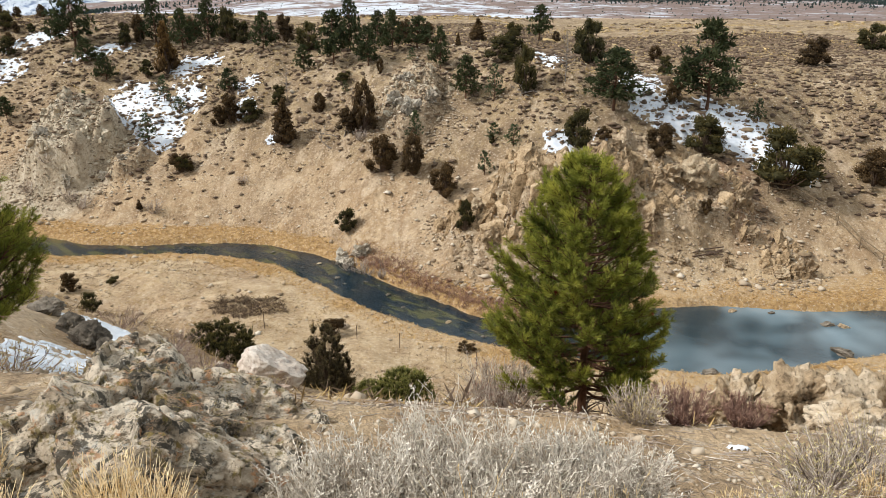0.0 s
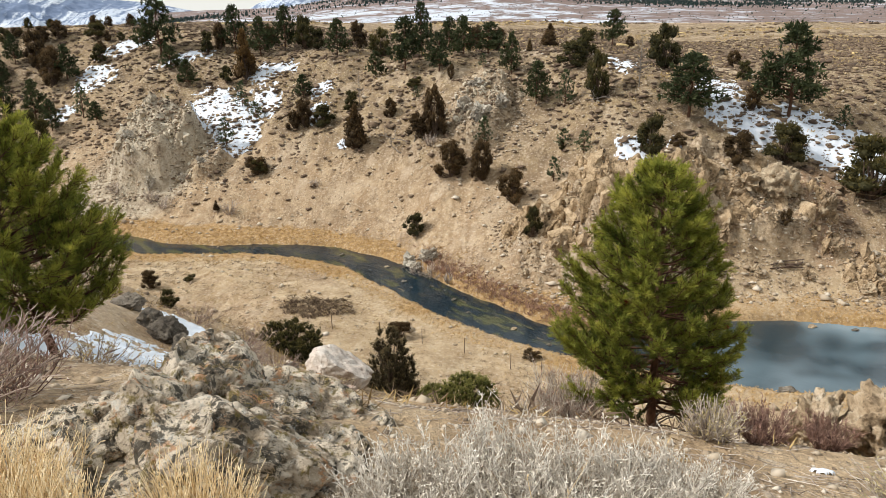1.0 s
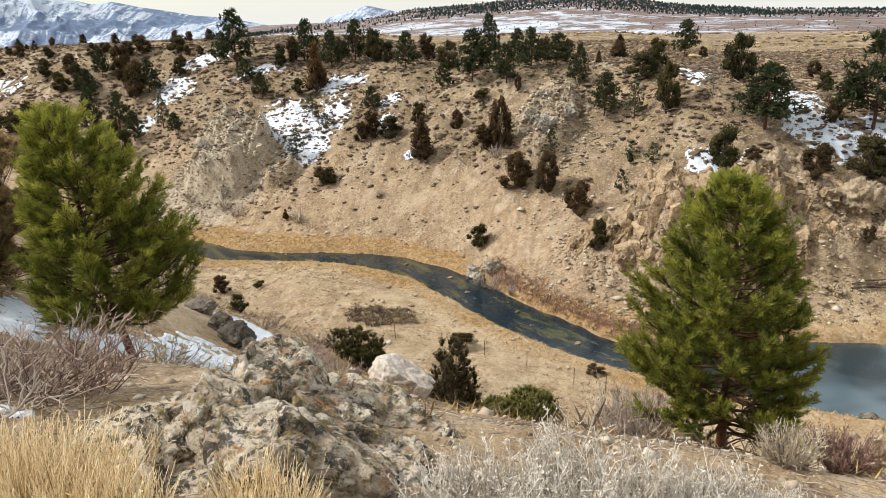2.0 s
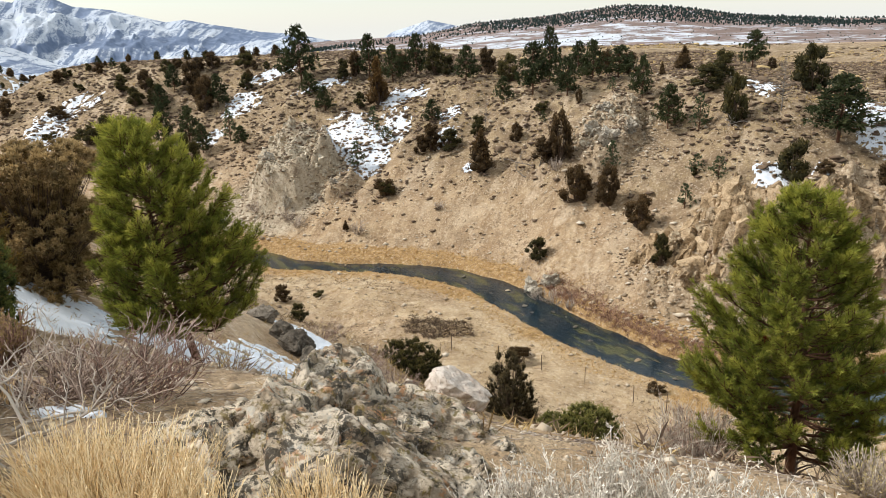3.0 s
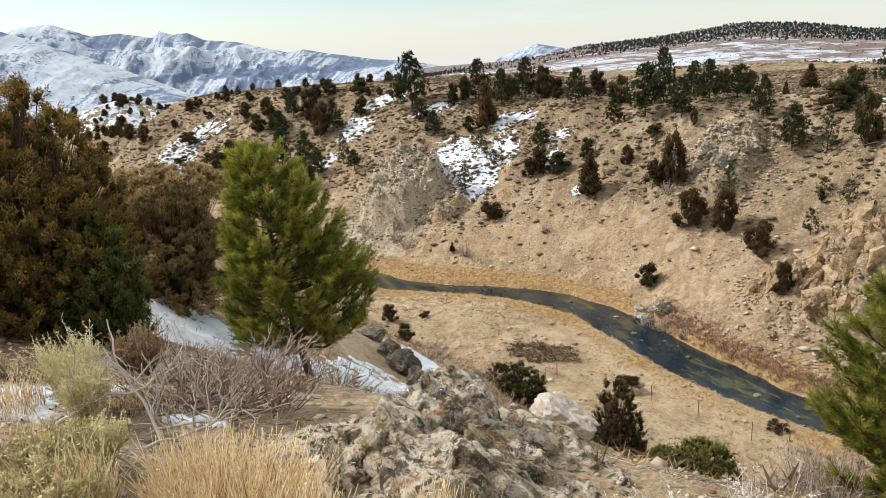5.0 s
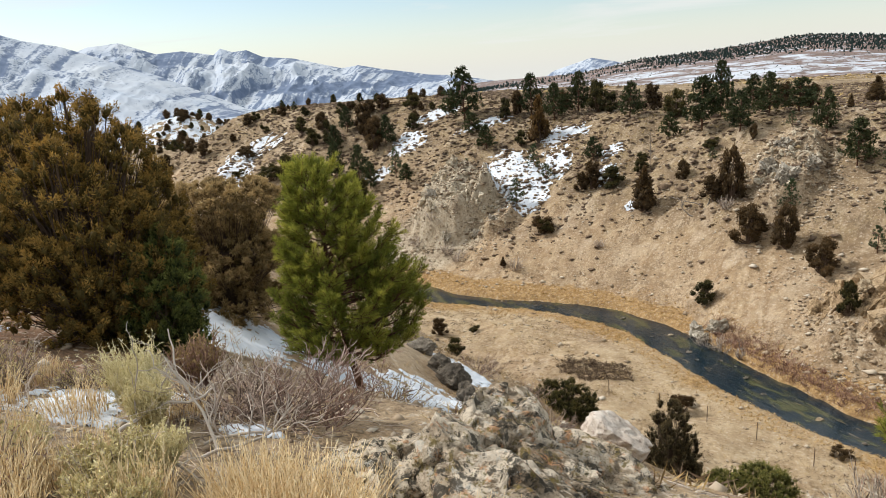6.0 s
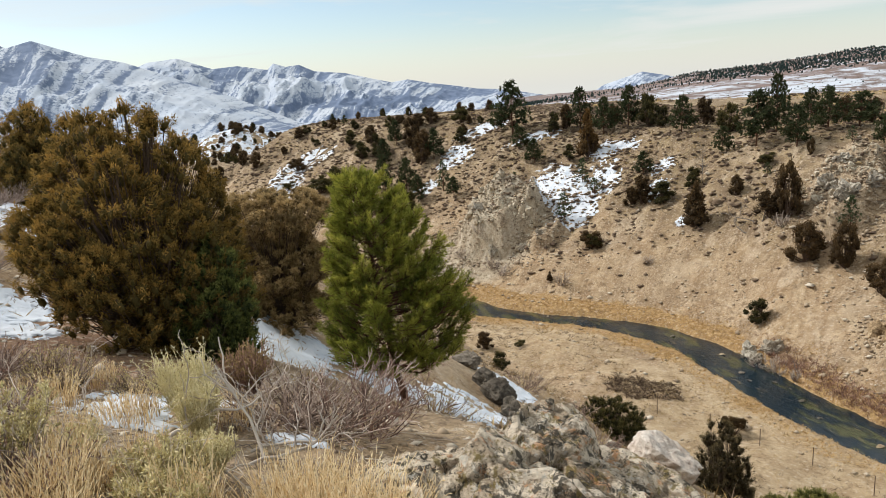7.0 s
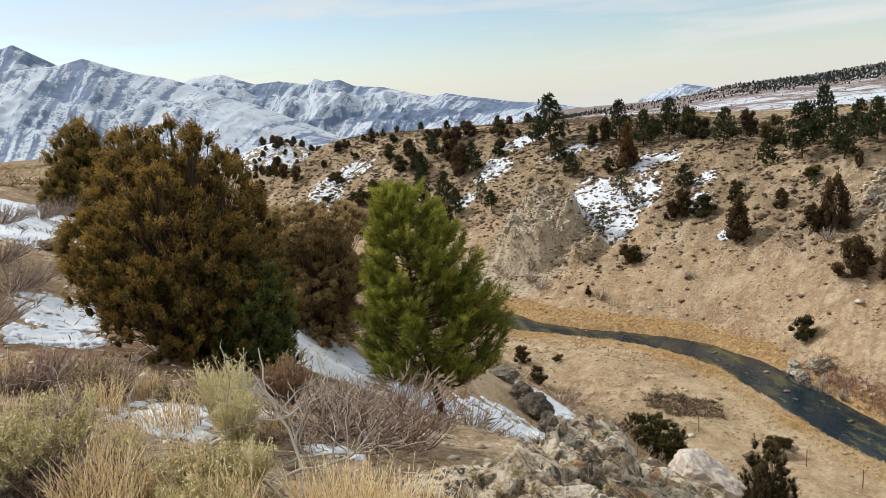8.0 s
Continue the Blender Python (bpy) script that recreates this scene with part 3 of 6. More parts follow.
# ---------------------------------------------------------------- plants: geometry
class Soup:
    """Collects many small triangles with a tone each, for one mesh."""

    def __init__(self):
        self.v, self.f, self.t, self.n = [], [], [], 0

    def add(self, verts, faces, tone):
        verts = np.asarray(verts, float).reshape(-1, 3)
        self.v.append(verts)
        self.f.append(np.asarray(faces, int).reshape(-1, 3) + self.n)
        self.t.append(np.broadcast_to(np.asarray(tone, float), (len(verts),)))
        self.n += len(verts)

    def tubes(self, P, R, tone=0.5, sides=3):
        """P: many lines (N, n, 3); R: their radii (N, n)."""
        P, R = np.asarray(P, float), np.asarray(R, float)
        N, n, _ = P.shape
        T = np.gradient(P, axis=1)
        T /= np.linalg.norm(T, axis=2, keepdims=True) + 1e-9
        ref = np.where(np.abs(T[..., 2:3]) > 0.8, np.array([1.0, 0, 0]), np.array([0, 0, 1.0]))
        U = np.cross(T, ref)
        U /= np.linalg.norm(U, axis=2, keepdims=True) + 1e-9
        W = np.cross(T, U)
        a = np.arange(sides) * 2 * math.pi / sides
        V = P[:, :, None] + R[:, :, None, None] * (np.cos(a)[None, None, :, None] * U[:, :, None] + np.sin(a)[None, None, :, None] * W[:, :, None])
        idx = np.arange(N * n * sides).reshape(N, n, sides)
        p, q = idx[:, :-1], idx[:, 1:]
        p2, q2 = np.roll(p, -1, 2), np.roll(q, -1, 2)
        faces = np.concatenate([np.stack([p, p2, q2], -1).reshape(-1, 3), np.stack([p, q2, q], -1).reshape(-1, 3)])
        tone = np.asarray(tone, float)
        tone = np.broadcast_to(tone[:, :, None] if tone.ndim == 2 else tone.reshape(-1, 1, 1), (N, n, sides)).ravel()
        self.add(V, faces, tone)

    def blades(self, C, D, length, width, tone, rng, bend=0.0):
        """Pointed blades from C along D."""
        C, D = np.asarray(C, float), np.asarray(D, float)
        D = D / (np.linalg.norm(D, axis=1, keepdims=True) + 1e-9)
        side = np.cross(D, rng.normal(size=D.shape))
        side /= np.linalg.norm(side, axis=1, keepdims=True) + 1e-9
        L, Wd = np.broadcast_to(length, (len(C),))[:, None], np.broadcast_to(width, (len(C),))[:, None]
        tip = C + D * L
        tip[:, 2] -= bend * L[:, 0]
        mid = C + D * L * 0.45
        V = np.stack([C, mid + side * Wd / 2, tip, mid - side * Wd / 2], 1)
        i = np.arange(len(C))[:, None] * 4
        F = np.concatenate([i + [0, 1, 2], i + [0, 2, 3]])
        self.add(V, F, np.repeat(np.broadcast_to(tone, (len(C),)), 4))

    def mesh(self, name, material, smooth_faces=False):
        V, F, T = np.concatenate(self.v), np.concatenate(self.f), np.concatenate(self.t)
        me = bpy.data.meshes.new(name)
        me.vertices.add(len(V))
        me.vertices.foreach_set("co", V.ravel())
        me.loops.add(F.size)
        me.loops.foreach_set("vertex_index", F.ravel().astype(np.int32))
        me.polygons.add(len(F))
        me.polygons.foreach_set("loop_start", np.arange(0, F.size, 3, dtype=np.int32))
        if smooth_faces:
            me.polygons.foreach_set("use_smooth", np.ones(len(F), bool))
        a = me.attributes.new("tone", "FLOAT", "POINT")
        a.data.foreach_set("value", np.clip(T, 0, 1).astype(np.float32))
        me.update(calc_edges=True)
        me.materials.append(material)
        return me


def soup_part(name, soup, material, parent=None, label="", smooth_faces=False):
    ob = new(name, soup.mesh(name, material, smooth_faces))
    if parent:
        ob.parent = parent
    return tagged(ob, label)


def unit(v):
    return v / (np.linalg.norm(v, axis=-1, keepdims=True) + 1e-9)


def ground_at(x, y):
    return float(land(np.array([x], float), np.array([y], float))[0])


def put(ob, x, y, size=1.0, wide=1.0, turn=0.0, sink=0.0):
    """The pose of a plant at x, y on the ground, scaled."""
    return Matrix.Translation((x, y, ground_at(x, y) - sink)) @ Matrix.Rotation(turn, 4, "Z") @ Matrix.Diagonal((size * wide, size * wide, size, 1))


def trunk_line(h, rng, lean=0.02, n=9):
    t = np.linspace(0, 1, n)
    w = np.cumsum(rng.normal(size=(n, 2)) * lean * h / n, axis=0)
    w -= w[0]
    return np.stack([w[:, 0], w[:, 1], t * h], 1)


# --- conifers across the canyon, one metre tall, scaled where they stand
def conifer_form(seed, kind):
    rng = np.random.default_rng(seed)
    thing = new({"pine": "pine_tree", "young": "young_pine", "snag": "dead_tree"}[kind])
    line = trunk_line(1.0, rng, 0.06)
    wood = Soup()
    tr = np.linspace(0.022, 0.004, len(line)) if kind != "snag" else np.linspace(0.020, 0.004, len(line))
    stem = Soup()
    stem.tubes(line[None], tr[None], 0.5, 6)
    crown = Soup()
    bare = {"pine": rng.uniform(0.12, 0.24), "young": 0.14, "snag": 0.2}[kind]
    count = {"pine": 84, "young": 44, "snag": 46}[kind]
    zs = bare + (1 - bare) * (np.arange(count) + rng.uniform(0, 1, count)) / count * 0.97
    lop = rng.uniform(0, 6.3)
    for z in zs:
        a = rng.uniform(0, 6.283)
        rel = (z - bare) / (1 - bare)
        reach = 0.5 * (1 - rel) ** 0.75 * (0.55 + 0.45 * min(1, rel * 6 + 0.45)) * rng.uniform(0.72, 1.08) * (1 + 0.14 * math.cos(a - lop))
        c = np.array([np.interp(z, line[:, 2], line[:, 0]), np.interp(z, line[:, 2], line[:, 1]), z])
        d = np.array([math.cos(a), math.sin(a), rng.uniform(-0.05, 0.28) + 0.25 * rel])
        s = np.linspace(0, 1, 4)[:, None]
        bl = c + d * reach * s + np.array([0, 0, 1]) * reach * 0.12 * s ** 2
        wood.tubes(bl[None], np.linspace(0.0065, 0.002, 4)[None] * (1.3 - rel), 0.5, 3)
        if kind == "snag":
            for k in range(3):
                q = bl[1] + (bl[3] - bl[1]) * rng.uniform(0, 1)
                e = q + unit(d + rng.normal(size=3) * 0.8) * rng.uniform(0.03, 0.09)
                wood.tubes(np.stack([q, (q + e) / 2 + rng.normal(size=3) * 0.008, e])[None], np.array([[0.0025, 0.002, 0.001]]), 0.5, 3)
            continue
        puffs = max(2, int(reach * (13 if kind == "pine" else 9)))
        for k in range(puffs):
            f = 0.35 + 0.65 * (k + rng.uniform(0, 1)) / puffs
            q = c + d * reach * f + rng.normal(size=3) * np.array([0.035, 0.035, 0.016])
            m = 11
            D = unit(rng.normal(size=(m, 3)) + d * 0.7 + np.array([0, 0, 0.35]))
            # inner puffs darker, outer and rising ones lighter: crown shading put into tone
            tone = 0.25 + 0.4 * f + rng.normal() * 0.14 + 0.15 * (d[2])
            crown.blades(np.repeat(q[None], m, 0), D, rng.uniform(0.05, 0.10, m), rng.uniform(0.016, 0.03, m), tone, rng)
    bark = GREY_BARK if kind == "snag" else PINE_BARK
    soup_part("trunk", stem, bark, thing)
    tagged(soup_part("branchwork", wood, bark, thing), kind="stuff")
    if kind != "snag":
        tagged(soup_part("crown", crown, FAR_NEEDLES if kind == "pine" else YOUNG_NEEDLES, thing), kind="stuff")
    return thing


def juniper_form(seed, kind, material, sprays=3200, size=(0.03, 0.07)):
    """A juniper one metre tall and about one wide: overlapping lumps of scaly sprays, with gaps."""
    rng = np.random.default_rng(seed)
    thing = new("bush" if kind == "bush" else "juniper")
    wood = Soup()
    lumps = []
    if kind == "cone":
        for z in np.linspace(0.16, 0.93, 8):
            for k in range(4 if z < 0.7 else 2):
                a = rng.uniform(0, 6.3)
                r = 0.36 * (1 - z) ** 0.85
                lumps.append((math.cos(a) * r * 0.7, math.sin(a) * r * 0.7, z, 0.17 * (1.15 - z * 0.85), 0.16))
    else:
        n = 26 if kind == "tree" else 16
        for k in range(n):
            z = 0.10 + 0.76 * (k + rng.uniform(0, 1)) / n if kind == "tree" else rng.uniform(0.15, 0.72)
            a = rng.uniform(0, 6.3)
            reach = (0.40 * math.sin(math.pi * min(1, 0.36 + z * 0.6)) ** 0.8 if kind == "tree" else 0.42 * (1 - (z - 0.2) ** 2))
            r = reach * math.sqrt(rng.uniform(0.1, 1))
            lumps.append((math.cos(a) * r, math.sin(a) * r, z, rng.uniform(0.11, 0.17), rng.uniform(0.10, 0.16)))
        if kind == "tree":
            lumps.append((rng.uniform(-0.08, 0.08), rng.uniform(-0.08, 0.08), 0.86, 0.11, 0.15))
    crown = Soup()
    each = sprays // len(lumps)
    ball = bmesh.new()
    bmesh.ops.create_icosphere(ball, subdivisions=1, radius=1.0)
    heart = np.array([v.co[:] for v in ball.verts])
    skin = np.array([[v.index for v in f.verts] for f in ball.faces])
    ball.free()
    for x, y, z, rr, rz in lumps:
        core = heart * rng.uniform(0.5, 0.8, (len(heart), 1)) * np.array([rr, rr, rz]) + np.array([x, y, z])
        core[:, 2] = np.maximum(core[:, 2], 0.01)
        # dark hearts, paler on top, colour shade and top light into the crown
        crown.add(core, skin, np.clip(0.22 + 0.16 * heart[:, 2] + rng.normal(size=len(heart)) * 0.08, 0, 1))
        D = unit(rng.normal(size=(each, 3)))
        D[:, 2] = np.where(D[:, 2] < -0.5, -D[:, 2], D[:, 2])
        u = rng.uniform(0.45, 1.05, each)[:, None]
        C = np.array([x, y, z]) + D * u * np.array([rr, rr, rz])
        C[:, 2] = np.maximum(C[:, 2], 0.015)
        # sprays that lie outside or face up are toned lighter, as if lit
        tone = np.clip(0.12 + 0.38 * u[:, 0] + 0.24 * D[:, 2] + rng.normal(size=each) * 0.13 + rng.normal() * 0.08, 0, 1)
        dirs = unit(D * 0.8 + np.array([0, 0, 0.55]) + rng.normal(size=(each, 3)) * 0.5)
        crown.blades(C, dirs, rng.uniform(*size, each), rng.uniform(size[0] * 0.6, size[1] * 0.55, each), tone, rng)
        base = np.array([rng.normal() * 0.02, rng.normal() * 0.02, 0])
        mid = (base + np.array([x, y, z])) / 2 + np.array([0, 0, -0.05]) + rng.normal(size=3) * 0.03
        wood.tubes(np.stack([base, mid, np.array([x, y, z])])[None], np.array([[0.022, 0.012, 0.004]]), 0.5, 5)
    trunk = Soup()
    trunk.tubes(trunk_line(0.6, rng, 0.1, 6)[None], np.linspace(0.035, 0.01, 6)[None], 0.5, 6)
    soup_part("trunk", trunk, JUNIPER_BARK, thing)
    tagged(soup_part("branchwork", wood, JUNIPER_BARK, thing), kind="stuff")
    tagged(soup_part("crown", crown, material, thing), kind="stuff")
    return thing


LABELS = {
    "pine": ("tall dark green pine on the far canyon rim", "pine tree", "pines across the canyon"),
    "young": ("thin young grey-green pine on the bare slope", "young pine", "young pines on the slope"),
    "snag": ("grey leafless dead tree standing on the slope", "dead tree", "dead trees"),
    "jun": ("dark brown-green juniper on the dry slope", "juniper", "junipers on the slopes"),
    "jcone": ("dense cone-shaped dark juniper on the slope", "juniper", "junipers on the slopes"),
    "jbig": ("large rusty-brown juniper on the canyon rim", "juniper", "junipers on the slopes"),
    "bush": ("low round dark bush on dry ground", "bush", "dark bushes"),
}


build_far_woods()


# where they stand: x, y, height, width over height
PINE_A = [
    (-100.8, 117.3, 2.1, 0.5), (-95.8, 115.1, 2, 0.5), (-75.8, 104.9, 4.5, 0.5), (-65.7, 101.5, 5.2, 0.55), (-75.2, 100.1, 4.6, 0.5),
    (-70.4, 93, 6.4, 0.4), (-66.2, 93.5, 5.4, 0.5), (-61.9, 90.3, 4.3, 0.5), (-55.3, 90.2, 3, 0.6), (-52.4, 104.8, 8.6, 0.55),
    (-48.9, 100.3, 3.4, 0.7), (-45.1, 97.1, 3.7, 0.6), (-41.3, 106.1, 6.5, 0.5), (-36.7, 103.8, 5.6, 0.55), (-33.5, 105.6, 6.1, 0.5),
    (-27.1, 91.2, 3.1, 0.6), (-24.4, 100, 5, 0.55), (-17.8, 92.9, 3.3, 0.6), (-13.7, 91.5, 6.5, 0.55), (-11.9, 94.3, 6.9, 0.4),
]
PINE_B = [
    (-9, 87.5, 4.6, 0.6), (-8.8, 99.7, 4.2, 0.6), (-6.2, 90.8, 4.9, 0.55), (-3.2, 90.7, 3.9, 0.8), (-0.3, 85.5, 4.8, 0.4),
    (14.2, 109.2, 5.1, 0.6), (2.5, 79.3, 4.8, 0.5), (17.2, 72.1, 6.1, 0.8), (27.2, 73.7, 9, 0.58),
]
JUN_A = [
    (-170.6, 138.3, 3.1, 0.9), (-108.7, 102, 3.3, 0.8), (-115.2, 104.5, 3.2, 0.9), (-116.4, 98.6, 3.4, 0.9), (-104.6, 113, 2, 1),
    (-97.7, 108.4, 1.3, 1), (-101.2, 115, 1.4, 1), (-87.4, 106.3, 3.1, 0.8), (-82.3, 105.9, 3.3, 0.8), (-80.5, 110, 2.6, 0.9),
    (-79.5, 111.4, 1.7, 1), (-74, 109.9, 2.5, 1.1), (-72.2, 111.3, 3, 0.9), (-71.9, 104.4, 5.8, 0.7), (-67.3, 100.4, 5.6, 0.7),
    (-77.6, 101.8, 4.4, 0.6), (-81.4, 101.8, 3.2, 1), (-79.2, 91.3, 5.2, 0.65), (-61.8, 86.5, 4.9, 0.7), (-62.2, 104.8, 2.8, 0.8),
]
JUN_B = [
    (-60.8, 109.5, 1.3, 1), (-44.8, 104.2, 3.3, 0.65), (-43.4, 105.4, 4, 0.5), (-36.7, 108.5, 2.9, 0.8), (-30.3, 104.9, 4.9, 0.75),
    (-28.1, 103.6, 3, 0.9), (-39.5, 97, 2.4, 0.85), (-25.7, 86.1, 3.6, 0.7), (-27, 85.8, 2.4, 0.8), (-23.1, 85.8, 2.8, 1.1),
    (-20, 87.7, 2.6, 0.8), (-14.5, 83.9, 2.4, 0.7), (-22.1, 103.5, 3.9, 0.7), (-18.2, 99.2, 3.9, 0.8), (-5, 97.3, 3.1, 0.8),
    (-2.1, 93.7, 2.9, 0.8), (-7.4, 86, 1.7, 0.6), (-8.6, 77.4, 5.9, 0.45), (-10.3, 78.4, 2.8, 1.1), (-3, 71.1, 4.4, 0.55),
]
JUN_C = [
    (-6.3, 72.3, 3.9, 0.85), (0.1, 67.1, 3.3, 0.9), (2, 59.5, 2.8, 0.55), (-9.4, 66.2, 2.4, 0.95), (6.5, 83.1, 2.9, 1.2),
    (8.1, 84.8, 3.4, 0.8), (17.9, 116.7, 1.8, 0.9), (8.6, 75.7, 5.2, 0.5), (16.4, 82.4, 5, 0.75), (27.4, 94.7, 2.1, 0.9),
    (26, 85.4, 2.3, 0.8), (23.6, 73.6, 2.5, 0.8), (13, 67.9, 4, 0.75), (20.1, 64.6, 3, 1), (25.7, 68.9, 3.9, 1),
    (5, 72, 1.1, 0.6), (32.2, 65.1, 5.9, 1.1), (45.9, 90.3, 3.5, 1.1), (65, 111.4, 4.1, 1.1), (41.7, 66.7, 3.6, 1.1),
]
JUN_D = [
    (23.1, 59.5, 1.4, 0.8), (-30.1, 52.7, 1.7, 0.9), (-15, 27.5, 0.9, 1),
]
BUSH_A = [
    (-96.7, 101, 3, 1.3), (-82.7, 91.2, 3.6, 1.2), (-93.8, 95.2, 2, 1.2), (-65.7, 111.1, 3.7, 1), (-29.9, 79.4, 2.6, 1),
    (-11.9, 86.7, 1.7, 1.3), (14.3, 62.7, 1.4, 1), (-27.5, 54.6, 0.7, 1.6), (-7.9, 46.2, 1.7, 1), (1.6, 43.8, 0.8, 1.5),
    (-29.7, 79.2, 2.3, 1),
]
YOUNG_A = [
    (-58.3, 92.1, 4.7, 0.5), (-46.4, 92.7, 1.5, 0.8), (-35.4, 91.2, 3.5, 0.5), (-32.9, 89, 2.2, 0.8), (-35.1, 83.9, 3.6, 0.55),
    (-3.5, 83.8, 1.6, 0.7), (-11.5, 84.9, 1.5, 0.6), (-2.9, 75.3, 3.1, 0.6), (4.1, 68.5, 2.5, 0.6), (5.5, 77.4, 3.8, 0.5),
    (5.2, 72.1, 1.9, 0.8), (7, 70, 2.3, 0.7), (32.7, 73.8, 2.4, 0.7),
]
JBIG_A = [
    (-37, 97.9, 6.2, 0.62),
]
SNAG_A = [
    (-19.2, 88.6, 4.2, 0.4), (12.9, 76.3, 5.4, 0.45),
]
JCONE_A = [
    (-18.2, 80.8, 4.7, 0.75), (1.9, 92.3, 1.5, 0.6), (4.9, 103.9, 2.9, 0.95), (-32.7, 73.3, 1.1, 0.8),
]


def plant_far_trees():
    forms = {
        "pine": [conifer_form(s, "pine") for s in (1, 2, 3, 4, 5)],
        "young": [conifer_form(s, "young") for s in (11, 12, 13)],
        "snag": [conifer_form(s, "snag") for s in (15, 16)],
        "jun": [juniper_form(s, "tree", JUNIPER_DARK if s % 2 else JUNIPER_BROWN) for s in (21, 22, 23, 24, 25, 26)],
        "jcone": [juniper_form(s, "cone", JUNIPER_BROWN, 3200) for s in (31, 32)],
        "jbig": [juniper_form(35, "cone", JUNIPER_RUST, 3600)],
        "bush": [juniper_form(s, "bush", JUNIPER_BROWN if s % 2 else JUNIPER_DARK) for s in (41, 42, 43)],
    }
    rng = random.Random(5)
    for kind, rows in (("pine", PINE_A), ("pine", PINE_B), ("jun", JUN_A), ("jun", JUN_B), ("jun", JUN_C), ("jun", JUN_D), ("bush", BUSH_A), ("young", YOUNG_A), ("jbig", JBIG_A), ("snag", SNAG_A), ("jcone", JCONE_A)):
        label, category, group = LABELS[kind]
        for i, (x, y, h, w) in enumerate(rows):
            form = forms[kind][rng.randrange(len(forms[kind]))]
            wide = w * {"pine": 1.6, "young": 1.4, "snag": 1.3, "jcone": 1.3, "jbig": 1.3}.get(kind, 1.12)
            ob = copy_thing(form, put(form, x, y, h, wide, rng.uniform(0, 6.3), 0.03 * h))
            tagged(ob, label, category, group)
    for group in forms.values():
        for form in group:
            for o in (*form.children_recursive, form):
                bpy.data.objects.remove(o)


plant_far_trees()


def plant_side_hill():
    """Junipers scattered over the snowy side hill and the ridge beyond."""
    rng = random.Random(12)
    forms = [juniper_form(s, "tree", JUNIPER_BROWN if s % 2 else JUNIPER_DARK, 900, (0.07, 0.15)) for s in (51, 52, 53)]
    for k in range(104):
        x, y = -236 + rng.uniform(-40, 34), 208 + rng.uniform(-36, 34)
        if k >= 86:
            x, y = rng.uniform(-108, -62), rng.uniform(104, 128)
        h = rng.uniform(1.8, 4.6) if k < 86 else rng.uniform(1.0, 2.4)
        form = forms[rng.randrange(3)]
        tagged(copy_thing(form, put(form, x, y, h, rng.uniform(0.8, 1.2), rng.uniform(0, 6.3), 0.1)), "dark juniper on the distant snowy hill" if k < 86 else "dark juniper on the far ridge", "juniper", "junipers far down the canyon")
    for form in forms:
        for o in (*form.children_recursive, form):
            bpy.data.objects.remove(o)


plant_side_hill()


# ---------------------------------------------------------------- rocks
def make_rock(name, stops, scale=2.0, lichen=False, crack=0.5):
    s = Shader(name, 0.93, 0.15)
    n1, n2 = s.noise(scale, 7, 0.7, 0.3), s.noise(scale * 7, 5, 0.65)
    c = s.ramp(s.math("ADD", n1, s.math("MULTIPLY", s.math("SUBTRACT", s.random(), 0.5), 0.16)), *stops)
    c = s.mix(s.step(n2, 0.53, 0.68, 0, 0.7), c, tuple(0.6 * v for v in stops[0][1]))
    if lichen:
        c = s.mix(s.step(s.noise(scale * 0.8, 6, 0.72, 0.5), 0.48, 0.56, 0, 0.9), c, (0.78, 0.68, 0.54))
        c = s.mix(s.step(s.noise(scale * 1.1 + 3, 6, 0.7, 0.2), 0.55, 0.63, 0, 0.8), c, (0.52, 0.27, 0.13))
        c = s.mix(s.step(s.noise(scale * 2.1 + 1, 6, 0.78, 0.3), 0.53, 0.60, 0, 0.8), c, (0.20, 0.15, 0.04))
        c = s.mix(s.step(s.noise(scale * 1.5, 6, 0.80, 0.5), 0.525, 0.575, 0, 0.88), c, (0.055, 0.05, 0.04))
        c = s.mix(s.step(s.noise(scale * 2.7, 5, 0.75, 0.4), 0.58, 0.64, 0, 0.6), c, (0.56, 0.55, 0.50))
        c = s.mix(s.step(s.noise(scale * 8, 4, 0.75), 0.59, 0.65, 0, 0.7), c, (0.09, 0.075, 0.055))
    chip = s.voronoi(scale * 4)
    bump = s.math("ADD", s.math("ADD", s.math("MULTIPLY", n2, 0.8), s.math("MULTIPLY", s.noise(scale * 26, 3, 0.7), 0.35)), s.math("MULTIPLY", chip, crack))
    return s.done(c, bump, (0.20 if lichen else 0.14) / scale, 1.0 if lichen else 0.9)


TAN_ROCK = make_rock("tan_rock", ((0.3, (0.17, 0.12, 0.075)), (0.48, (0.37, 0.28, 0.18)), (0.7, (0.54, 0.45, 0.32))), 0.9)
GREY_ROCK = make_rock("grey_white_rock", ((0.3, (0.15, 0.125, 0.10)), (0.48, (0.40, 0.355, 0.285)), (0.7, (0.60, 0.55, 0.46))), 1.0)
LICHEN_ROCK = make_rock("lichened_rock", ((0.30, (0.16, 0.12, 0.08)), (0.44, (0.44, 0.35, 0.25)), (0.62, (0.72, 0.62, 0.48))), 4.2, True)
PALE_ROCK = make_rock("pale_pink_rock", ((0.25, (0.38, 0.24, 0.18)), (0.46, (0.57, 0.48, 0.40)), (0.66, (0.70, 0.64, 0.57))), 1.6)
DARK_ROCK = make_rock("dark_grey_rock", ((0.3, (0.05, 0.042, 0.034)), (0.5, (0.14, 0.12, 0.095)), (0.7, (0.30, 0.26, 0.21))), 2.4)


